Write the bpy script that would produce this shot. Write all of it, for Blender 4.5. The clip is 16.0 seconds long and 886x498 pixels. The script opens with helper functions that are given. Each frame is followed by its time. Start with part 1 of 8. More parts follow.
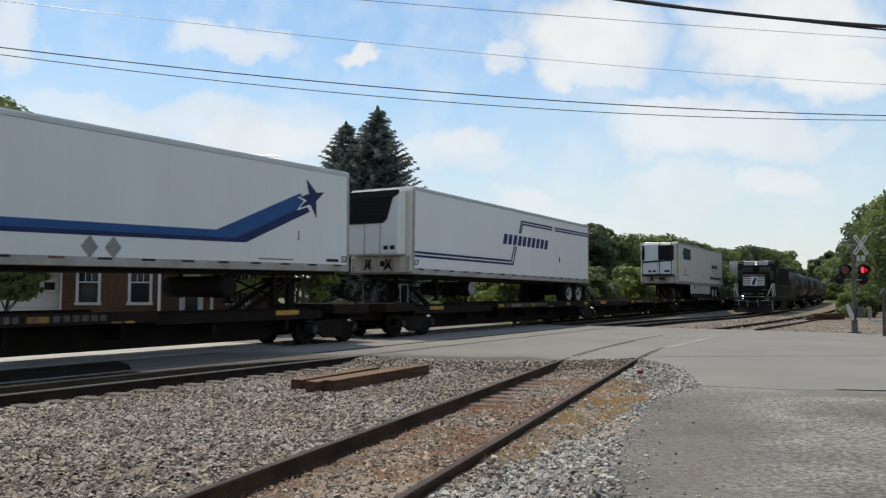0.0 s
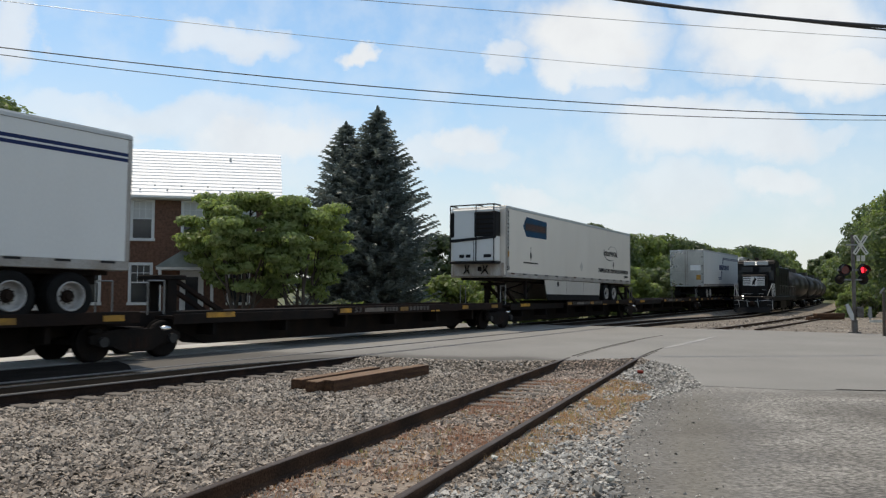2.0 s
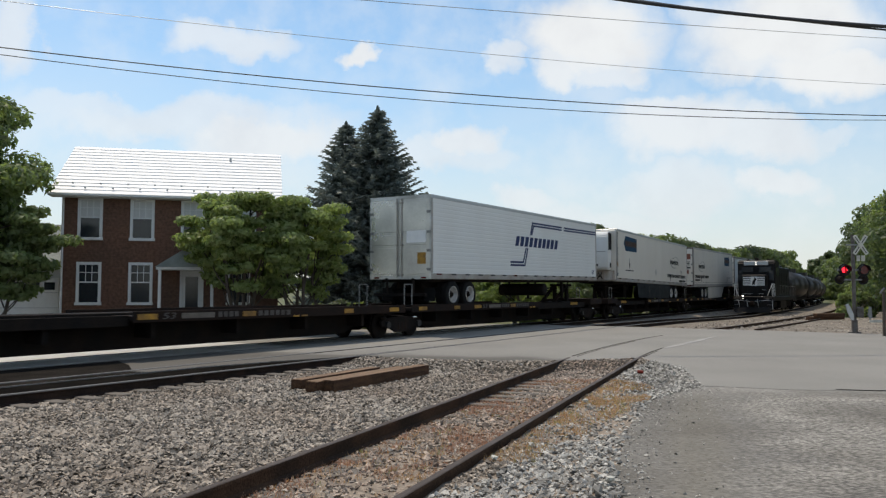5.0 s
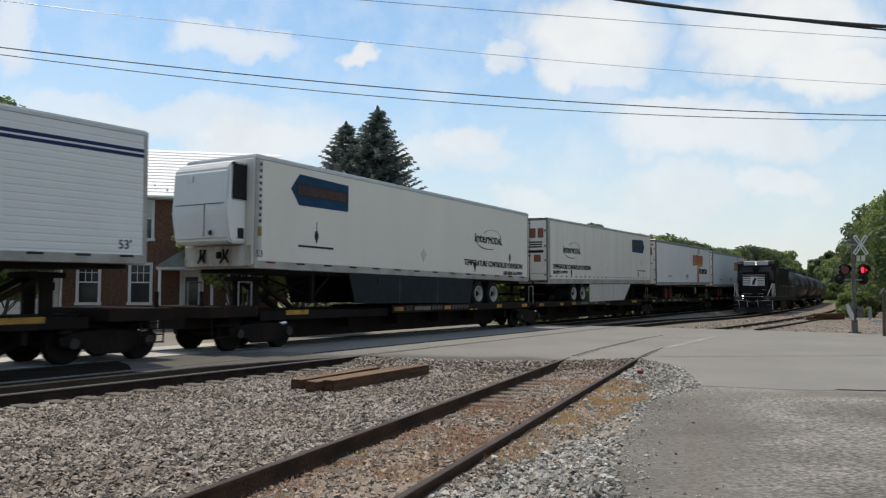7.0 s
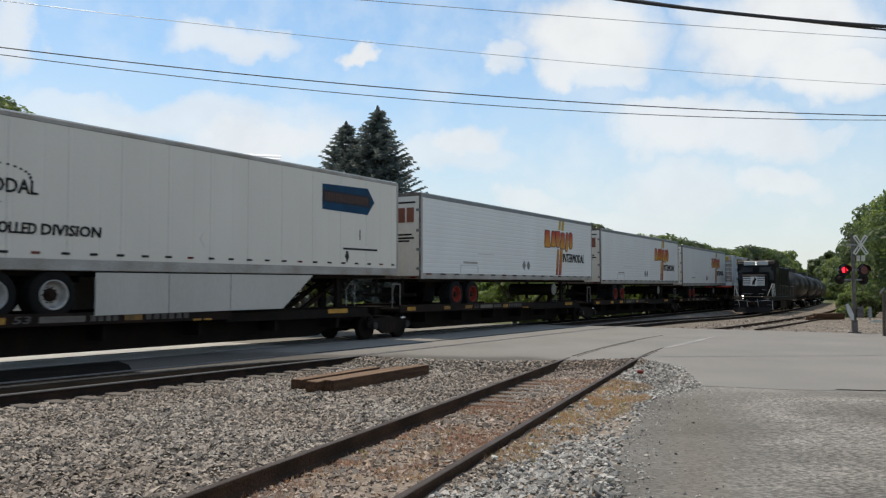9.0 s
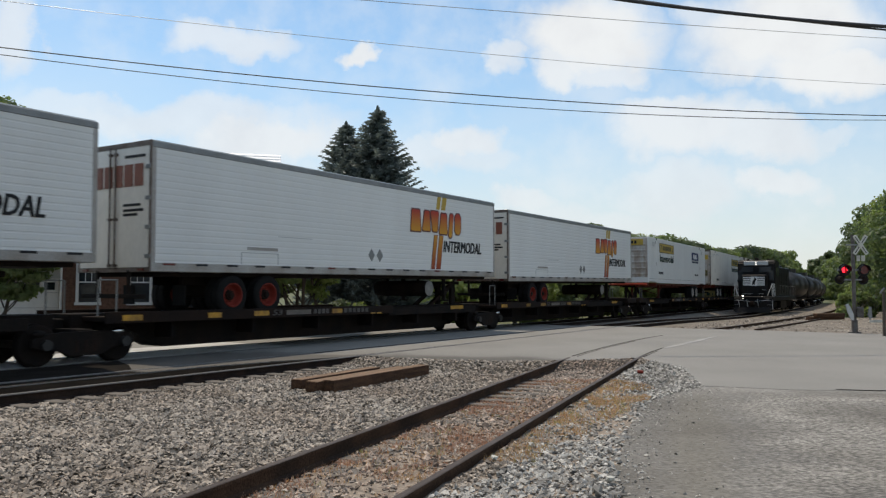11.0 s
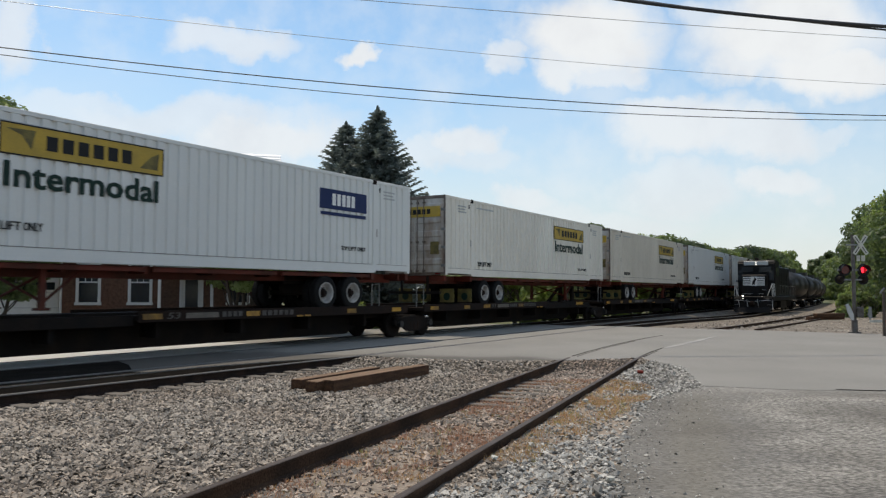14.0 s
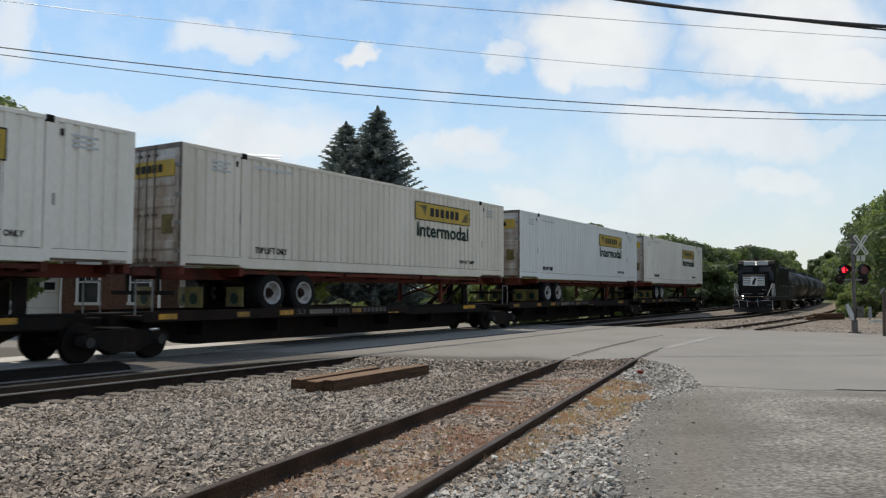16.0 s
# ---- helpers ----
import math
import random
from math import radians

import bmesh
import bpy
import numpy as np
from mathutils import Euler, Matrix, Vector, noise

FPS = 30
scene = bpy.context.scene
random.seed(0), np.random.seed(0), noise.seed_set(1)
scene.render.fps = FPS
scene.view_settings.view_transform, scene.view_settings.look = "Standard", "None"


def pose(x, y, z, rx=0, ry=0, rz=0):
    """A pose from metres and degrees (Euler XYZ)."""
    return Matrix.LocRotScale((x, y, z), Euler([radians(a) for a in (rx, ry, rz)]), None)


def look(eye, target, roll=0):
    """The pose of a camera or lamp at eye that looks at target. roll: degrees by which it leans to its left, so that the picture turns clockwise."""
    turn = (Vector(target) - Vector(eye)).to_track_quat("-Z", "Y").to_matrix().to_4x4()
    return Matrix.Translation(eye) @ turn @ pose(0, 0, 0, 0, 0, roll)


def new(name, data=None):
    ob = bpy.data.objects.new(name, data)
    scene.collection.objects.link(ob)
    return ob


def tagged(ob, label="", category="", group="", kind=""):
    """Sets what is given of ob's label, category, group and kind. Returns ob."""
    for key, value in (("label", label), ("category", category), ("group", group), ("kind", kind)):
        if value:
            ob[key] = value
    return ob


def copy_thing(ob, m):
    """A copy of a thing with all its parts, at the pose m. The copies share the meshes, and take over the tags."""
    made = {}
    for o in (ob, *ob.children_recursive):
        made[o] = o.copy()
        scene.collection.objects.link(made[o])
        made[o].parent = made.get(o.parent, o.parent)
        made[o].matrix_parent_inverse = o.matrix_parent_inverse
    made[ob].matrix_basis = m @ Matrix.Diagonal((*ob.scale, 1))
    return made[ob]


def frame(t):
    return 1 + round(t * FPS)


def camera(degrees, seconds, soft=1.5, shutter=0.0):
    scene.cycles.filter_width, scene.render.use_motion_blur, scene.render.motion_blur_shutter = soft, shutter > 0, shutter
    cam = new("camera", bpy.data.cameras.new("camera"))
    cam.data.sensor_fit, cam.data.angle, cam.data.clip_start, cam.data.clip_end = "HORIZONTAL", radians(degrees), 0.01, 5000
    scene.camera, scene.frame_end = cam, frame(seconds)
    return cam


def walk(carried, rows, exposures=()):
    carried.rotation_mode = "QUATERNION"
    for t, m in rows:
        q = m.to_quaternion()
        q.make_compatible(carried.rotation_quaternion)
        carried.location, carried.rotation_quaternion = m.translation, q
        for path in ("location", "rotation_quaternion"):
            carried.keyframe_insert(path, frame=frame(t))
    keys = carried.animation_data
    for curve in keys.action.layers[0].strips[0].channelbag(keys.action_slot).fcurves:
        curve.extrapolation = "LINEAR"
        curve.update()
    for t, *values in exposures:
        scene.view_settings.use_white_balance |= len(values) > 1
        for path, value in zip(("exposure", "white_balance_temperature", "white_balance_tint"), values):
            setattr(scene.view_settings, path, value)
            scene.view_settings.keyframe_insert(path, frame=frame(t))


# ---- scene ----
# The camera stands still on a tripod.
cam = camera(58.86, 16.0, soft=1.28, shutter=0.12)
EYE = (0.0, 0.0, 1.546)
TILT = radians(3.03)
STAND = look(EYE, (0.0, math.cos(TILT), 1.546 + math.sin(TILT)), 0.195)
walk(cam, [(0.0, STAND), (16.0, STAND)], exposures=[(0.0, 0.02, 7150, 11), (16.0, 0.02, 7150, 11)])

# ---- light ----
SUN_UP, SUN_DIR = radians(69), Vector((-0.62, 0.79, 0)).normalized()
world = bpy.data.worlds.new("sky")
scene.world = world
world.use_nodes = True


def build_sky():
    nt = world.node_tree
    nt.nodes.clear()
    N, L = nt.nodes.new, nt.links.new

    def math_(op, a, b=None, clamp=False):
        n = N("ShaderNodeMath")
        n.operation, n.use_clamp = op, clamp
        for i, v in enumerate((a, b)):
            if v is None:
                continue
            if isinstance(v, (int, float)):
                n.inputs[i].default_value = v
            else:
                L(v, n.inputs[i])
        return n.outputs[0]

    def ramp(v, lo, hi):
        n = N("ShaderNodeMapRange")
        n.interpolation_type = "SMOOTHSTEP"
        L(v, n.inputs[0])
        n.inputs[1].default_value, n.inputs[2].default_value = lo, hi
        return n.outputs[0]

    sky = N("ShaderNodeTexSky")
    sky.sky_type, sky.sun_disc = "NISHITA", False
    sky.sun_elevation = SUN_UP
    sky.sun_rotation = math.atan2(SUN_DIR.x, SUN_DIR.y)
    sky.air_density, sky.dust_density, sky.ozone_density = 1.0, 0.5, 2.5
    coord = N("ShaderNodeTexCoord").outputs["Generated"]
    sep = N("ShaderNodeSeparateXYZ")
    L(coord, sep.inputs[0])
    x, y, z = sep.outputs
    # the flat of the sky ahead: sideways and upward slope of the direction
    yy = math_("MAXIMUM", y, 0.05)
    u, v = math_("DIVIDE", x, yy), math_("DIVIDE", z, yy)
    wob = N("ShaderNodeTexNoise")
    wob.noise_dimensions = "3D"
    wob.inputs["Scale"].default_value, wob.inputs["Detail"].default_value = 11.0, 7.0
    wob.inputs["Roughness"].default_value = 0.58
    L(coord, wob.inputs["Vector"])
    wsep = N("ShaderNodeSeparateColor")
    L(wob.outputs["Color"], wsep.inputs[0])
    du = math_("MULTIPLY", math_("SUBTRACT", wsep.outputs[0], 0.5), 0.15)
    dv = math_("MULTIPLY", math_("SUBTRACT", wsep.outputs[1], 0.5), 0.11)
    u2, v2 = math_("ADD", u, du), math_("ADD", v, dv)
    total = None
    for cu, cv, ru, rv, amount in CLOUDS:
        a = math_("POWER", math_("DIVIDE", math_("SUBTRACT", u2, cu), ru), 2)
        b = math_("POWER", math_("DIVIDE", math_("SUBTRACT", v2, cv), rv), 2)
        d = math_("MULTIPLY", ramp(math_("ADD", a, b), 2.3, 0.3), amount)
        total = d if total is None else math_("MAXIMUM", total, d)
    ahead = ramp(y, 0.25, 0.55)
    total = math_("MULTIPLY", total, ahead)
    # loose fair-weather cloud over the rest of the sky
    zz = math_("ADD", math_("ABSOLUTE", z), 0.22)
    comb = N("ShaderNodeCombineXYZ")
    L(math_("DIVIDE", x, zz), comb.inputs[0])
    L(math_("DIVIDE", y, zz), comb.inputs[1])
    wide = N("ShaderNodeTexNoise")
    wide.inputs["Scale"].default_value, wide.inputs["Detail"].default_value = 1.3, 7.0
    L(comb.outputs[0], wide.inputs["Vector"])
    rest = math_("MULTIPLY", ramp(wide.outputs["Fac"], 0.47, 0.66), 0.9)
    behind = math_("SUBTRACT", 1.0, math_("MULTIPLY", ahead, 0.86))
    rest = math_("MULTIPLY", rest, behind)
    # milky air towards the horizon
    haze = math_("MULTIPLY", ramp(z, 0.33, 0.02), 0.72)
    thin = math_("MULTIPLY", ramp(wob.outputs["Fac"], 0.36, 0.75), 0.42)
    cover = math_("MAXIMUM", math_("MAXIMUM", total, rest), thin)
    shade = N("ShaderNodeMixRGB")
    shade.inputs[1].default_value = (5.9, 6.45, 7.2, 1)
    shade.inputs[2].default_value = (6.45, 7.05, 7.75, 1)
    L(ramp(wob.outputs["Fac"], 0.3, 0.62), shade.inputs[0])
    mix = N("ShaderNodeMixRGB")
    L(cover, mix.inputs[0])
    clear = N("ShaderNodeHueSaturation")
    clear.inputs["Hue"].default_value, clear.inputs["Saturation"].default_value, clear.inputs["Value"].default_value = 0.492, 1.12, 1.36
    L(sky.outputs[0], clear.inputs["Color"])
    air = N("ShaderNodeMixRGB")
    air.inputs[2].default_value = (4.85, 5.55, 6.25, 1)
    L(haze, air.inputs[0])
    L(clear.outputs[0], air.inputs[1])
    L(air.outputs[0], mix.inputs[1])
    L(shade.outputs[0], mix.inputs[2])
    bg = N("ShaderNodeBackground")
    bg.inputs["Strength"].default_value = 0.125
    L(mix.outputs[0], bg.inputs["Color"])
    out = N("ShaderNodeOutputWorld")
    L(bg.outputs[0], out.inputs["Surface"])


# sideways slope, upward slope, their spreads, thickness
CLOUDS = [
    (0.187, 0.332, 0.086, 0.054, 1.00), (0.158, 0.287, 0.043, 0.022, 0.90), (0.223, 0.280, 0.036, 0.018, 0.80), (0.074, 0.298, 0.020, 0.022, 0.75), (0.451, 0.332, 0.122, 0.058, 1.00),
    (0.399, 0.295, 0.065, 0.036, 0.90), (0.508, 0.280, 0.079, 0.030, 1.00), (0.341, 0.354, 0.036, 0.025, 0.70), (0.317, 0.210, 0.083, 0.035, 0.85), (0.397, 0.199, 0.079, 0.027, 0.80),
    (0.288, 0.236, 0.043, 0.018, 0.80), (0.477, 0.203, 0.050, 0.009, 0.50), (0.023, 0.184, 0.043, 0.022, 0.80), (-0.010, 0.170, 0.043, 0.022, 0.60), (0.041, 0.162, 0.050, 0.022, 0.50),
    (-0.113, 0.302, 0.026, 0.012, 0.95), (-0.274, 0.323, 0.076, 0.020, 0.75), (-0.563, 0.332, 0.027, 0.058, 0.75), (-0.330, 0.217, 0.165, 0.024, 0.65), (-0.228, 0.192, 0.094, 0.032, 0.85),
    (-0.440, 0.228, 0.086, 0.018, 0.55), (0.432, 0.137, 0.054, 0.020, 0.75), (0.301, 0.133, 0.072, 0.030, 0.60), (0.106, 0.112, 0.040, 0.018, 0.65), (0.192, 0.090, 0.108, 0.022, 0.50)]
build_sky()

sun_data = bpy.data.lights.new("sun", "SUN")
sun_data.energy, sun_data.angle, sun_data.color = 3.0, radians(0.6), (1.0, 0.93, 0.82)
sun = new("sun", sun_data)
sun.matrix_basis = look(Vector((SUN_DIR.x * math.cos(SUN_UP), SUN_DIR.y * math.cos(SUN_UP), math.sin(SUN_UP))) * 300, (0, 0, 0))


# ---- materials ----
def material(name, color, rough=0.7, metal=0.0, vary=0.25, scale=6.0, bump=0.2, fine=60.0, second=None, spread=0.5,
             per_piece=0.0, stretch=(1, 1, 1), coat=0.0, spec=0.5, courses=False, dusty=False, margin=None):
    """A surface with stains at one scale and grain at a finer one; second is the colour of its stains or wear."""
    m = bpy.data.materials.new(name)
    m.use_nodes = True
    nt = m.node_tree
    N, L = nt.nodes.new, nt.links.new
    b = nt.nodes["Principled BSDF"]
    b.inputs["Metallic"].default_value = metal
    b.inputs["Specular IOR Level"].default_value = spec
    b.inputs["Coat Weight"].default_value = coat
    co = N("ShaderNodeTexCoord").outputs["Object"]
    mp = N("ShaderNodeMapping")
    mp.inputs["Scale"].default_value = stretch
    L(co, mp.inputs[0])
    big, small = N("ShaderNodeTexNoise"), N("ShaderNodeTexNoise")
    for n, s, d in ((big, scale, 6.0), (small, fine, 3.0)):
        L(mp.outputs[0], n.inputs["Vector"])
        n.inputs["Scale"].default_value, n.inputs["Detail"].default_value = s, d
    cr = N("ShaderNodeMapRange")
    L(big.outputs["Fac"], cr.inputs[0])
    cr.inputs[1].default_value, cr.inputs[2].default_value = 0.5 - 0.3 * spread, 0.5 + 0.4 * spread
    mix = N("ShaderNodeMixRGB")
    mix.inputs[1].default_value = (*color, 1)
    two = second or tuple(c * (1 - vary) for c in color)
    mix.inputs[2].default_value = (*two, 1)
    L(cr.outputs[0], mix.inputs[0])
    hsv = N("ShaderNodeHueSaturation")
    L(mix.outputs[0], hsv.inputs["Color"])
    val = N("ShaderNodeMapRange")
    L(small.outputs["Fac"], val.inputs[0])
    val.inputs[1].default_value, val.inputs[2].default_value = 0.3, 0.7
    val.inputs[3].default_value, val.inputs[4].default_value = 1 - vary, 1 + vary
    value = val.outputs[0]
    if per_piece:
        info, geo = N("ShaderNodeObjectInfo"), N("ShaderNodeNewGeometry")
        add = N("ShaderNodeMath")
        L(info.outputs["Random"], add.inputs[0])
        L(geo.outputs["Random Per Island"], add.inputs[1])
        fr = N("ShaderNodeMath")
        fr.operation = "FRACT"
        L(add.outputs[0], fr.inputs[0])
        pv = N("ShaderNodeMapRange")
        L(fr.outputs[0], pv.inputs[0])
        pv.inputs[3].default_value, pv.inputs[4].default_value = 1 - per_piece, 1 + per_piece
        mul = N("ShaderNodeMath")
        mul.operation = "MULTIPLY"
        L(value, mul.inputs[0])
        L(pv.outputs[0], mul.inputs[1])
        value = mul.outputs[0]
    L(value, hsv.inputs["Value"])
    colour = hsv.outputs[0]
    if courses:  # brick courses with pale joints, in the wall's own plane
        turn = N("ShaderNodeMapping")
        turn.inputs["Rotation"].default_value = (math.pi / 2, 0, 0)
        L(co, turn.inputs[0])
        br = N("ShaderNodeTexBrick")
        L(turn.outputs[0], br.inputs["Vector"])
        br.inputs["Scale"].default_value = 1.0
        br.inputs["Brick Width"].default_value, br.inputs["Row Height"].default_value, br.inputs["Mortar Size"].default_value = 0.215, 0.075, 0.008
        br.inputs["Color1"].default_value, br.inputs["Color2"].default_value, br.inputs["Mortar"].default_value = (1.07, 1.07, 1.07, 1), (0.90, 0.90, 0.90, 1), (1.04, 1.06, 1.08, 1)
        mul = N("ShaderNodeMixRGB")
        mul.blend_type = "MULTIPLY"
        mul.inputs[0].default_value = 1.0
        L(colour, mul.inputs[1])
        L(br.outputs["Color"], mul.inputs[2])
        colour = mul.outputs[0]
    if dusty:  # grit that has spread over the asphalt from the stone beside it
        sp = N("ShaderNodeSeparateXYZ")
        L(co, sp.inputs[0])

        def calc(op, p, q):
            n = N("ShaderNodeMath")
            n.operation = op
            for i, v in enumerate((p, q)):
                if isinstance(v, (int, float)):
                    n.inputs[i].default_value = v
                else:
                    L(v, n.inputs[i])
            return n.outputs[0]

        def veil(value, lo, hi, most, tint, under):
            r, x = N("ShaderNodeMapRange"), N("ShaderNodeMixRGB")
            r.interpolation_type = "SMOOTHSTEP"
            L(value, r.inputs[0])
            r.inputs[1].default_value, r.inputs[2].default_value, r.inputs[3].default_value, r.inputs[4].default_value = lo, hi, most, 0.0
            L(r.outputs[0], x.inputs[0])
            L(under, x.inputs[1])
            x.inputs[2].default_value = (*tint, 1)
            return x.outputs[0]

        lean = calc("SUBTRACT", sp.outputs[0], calc("MULTIPLY", sp.outputs[1], 0.31))
        rough_edge = calc("MULTIPLY", calc("SUBTRACT", big.outputs["Fac"], 0.5), 1.5)
        # fine grey grit off the gravel, a tan wheel track of dust, and the newer asphalt's feathered edge
        colour = veil(calc("ADD", lean, rough_edge), 0.1, 1.3, 0.8, (0.165, 0.156, 0.14), colour)
        colour = veil(calc("ADD", calc("ABSOLUTE", calc("SUBTRACT", lean, 0.08), 0.0), calc("MULTIPLY", rough_edge, 0.4)), 0.05, 0.42, 0.5, (0.185, 0.17, 0.138), colour)
        colour = veil(calc("SUBTRACT", calc("ADD", rough_edge, 13.0), sp.outputs[1]), 0.15, 1.7, 0.92, (0.24, 0.228, 0.206), colour)
        blot, br_, bm_ = N("ShaderNodeTexNoise"), N("ShaderNodeMapRange"), N("ShaderNodeMixRGB")
        L(co, blot.inputs["Vector"])
        blot.inputs["Scale"].default_value, blot.inputs["Detail"].default_value = 0.55, 4.0
        L(blot.outputs["Fac"], br_.inputs[0])
        br_.inputs[1].default_value, br_.inputs[2].default_value, br_.inputs[3].default_value, br_.inputs[4].default_value = 0.36, 0.58, 0.55, 0.0
        L(br_.outputs[0], bm_.inputs[0])
        L(colour, bm_.inputs[1])
        bm_.inputs[2].default_value = (0.105, 0.094, 0.078, 1)
        grit = N("ShaderNodeHueSaturation")
        L(bm_.outputs[0], grit.inputs["Color"])
        gv = N("ShaderNodeMapRange")
        L(small.outputs["Fac"], gv.inputs[0])
        gv.inputs[1].default_value, gv.inputs[2].default_value, gv.inputs[3].default_value, gv.inputs[4].default_value = 0.3, 0.7, 0.78, 1.22
        L(gv.outputs[0], grit.inputs["Value"])
        colour = grit.outputs[0]
    if margin:  # dirt spread over a surface from its edge: a line (nx, ny, c) and its reach
        nx, ny, c0, reach, along_x, ends = margin
        sp = N("ShaderNodeSeparateXYZ")
        L(co, sp.inputs[0])

        def calc2(op, p, q):
            n = N("ShaderNodeMath")
            n.operation = op
            for i, v in enumerate((p, q)):
                if isinstance(v, (int, float)):
                    n.inputs[i].default_value = v
                else:
                    L(v, n.inputs[i])
            return n.outputs[0]

        gap = calc2("ADD", calc2("MULTIPLY", sp.outputs[0], nx), calc2("MULTIPLY", sp.outputs[1], ny))
        patch = N("ShaderNodeTexNoise")
        L(co, patch.inputs["Vector"])
        patch.inputs["Scale"].default_value, patch.inputs["Detail"].default_value = 0.8, 6.0
        gap = calc2("ADD", calc2("SUBTRACT", gap, c0), calc2("MULTIPLY", calc2("SUBTRACT", patch.outputs["Fac"], 0.5), reach * 2.2))
        for lo, hi, most, tint in ((0.0, reach * 2.6, 0.55, (0.165, 0.156, 0.14)), (0.0, reach, 0.8, (0.085, 0.078, 0.068))):
            r, x2 = N("ShaderNodeMapRange"), N("ShaderNodeMixRGB")
            r.interpolation_type = "SMOOTHSTEP"
            L(gap, r.inputs[0])
            r.inputs[1].default_value, r.inputs[2].default_value, r.inputs[3].default_value, r.inputs[4].default_value = lo, hi, most, 0.0
            fade = N("ShaderNodeMapRange")
            fade.interpolation_type = "SMOOTHSTEP"
            L(sp.outputs[0], fade.inputs[0])
            fade.inputs[1].default_value, fade.inputs[2].default_value, fade.inputs[3].default_value, fade.inputs[4].default_value = ends[0], ends[1], 1.0, 0.0
            L(calc2("MULTIPLY", r.outputs[0], fade.outputs[0]), x2.inputs[0])
            L(colour, x2.inputs[1])
            x2.inputs[2].default_value = (*tint, 1)
            colour = x2.outputs[0]
    L(colour, b.inputs["Base Color"])
    rr = N("ShaderNodeMapRange")
    L(big.outputs["Fac"], rr.inputs[0])
    rr.inputs[3].default_value, rr.inputs[4].default_value = max(0.03, rough - 0.12), min(1.0, rough + 0.12)
    L(rr.outputs[0], b.inputs["Roughness"])
    if bump:
        bp = N("ShaderNodeBump")
        bp.inputs["Strength"].default_value, bp.inputs["Distance"].default_value = bump, 0.5 / fine
        L(small.outputs["Fac"], bp.inputs["Height"])
        L(bp.outputs[0], b.inputs["Normal"])
    return m


def leaf_material(name, color, back):
    m = material(name, color, 0.55, 0, 0.3, 0.6, 0, 8.0, per_piece=0.35)
    nt = m.node_tree
    b = nt.nodes["Principled BSDF"]
    tr, ad = nt.nodes.new("ShaderNodeBsdfTranslucent"), nt.nodes.new("ShaderNodeMixShader")
    tr.inputs["Color"].default_value = (*back, 1)
    ad.inputs[0].default_value = 0.45
    nt.links.new(b.outputs[0], ad.inputs[1])
    nt.links.new(tr.outputs[0], ad.inputs[2])
    nt.links.new(ad.outputs[0], nt.nodes["Material Output"].inputs["Surface"])
    return m


def glow(name, color, strength):
    m = bpy.data.materials.new(name)
    m.use_nodes = True
    b = m.node_tree.nodes["Principled BSDF"]
    b.inputs["Base Color"].default_value = (*[c * 0.6 for c in color], 1)
    b.inputs["Emission Color"].default_value = (*color, 1)
    b.inputs["Emission Strength"].default_value = strength
    return m


def faded(name, low, high, z0, z1):
    """Printed film whose ink runs from one colour to another up the panel."""
    m = material(name, low, 0.5, 0, 0.12, 3, 0.02, spec=0.3)
    nt = m.node_tree
    N, L = nt.nodes.new, nt.links.new
    sep, mr, mix = N("ShaderNodeSeparateXYZ"), N("ShaderNodeMapRange"), N("ShaderNodeMixRGB")
    L(N("ShaderNodeTexCoord").outputs["Object"], sep.inputs[0])
    L(sep.outputs[2], mr.inputs[0])
    mr.inputs[1].default_value, mr.inputs[2].default_value = z0, z1
    mix.inputs[1].default_value, mix.inputs[2].default_value = (*low, 1), (*high, 1)
    L(mr.outputs[0], mix.inputs[0])
    L(mix.outputs[0], nt.nodes["Principled BSDF"].inputs["Base Color"])
    return m


def glass(name, tint=(0.02, 0.025, 0.03)):
    m = material(name, tint, 0.06, 0, 0.1, 2.0, 0, 10)
    return m


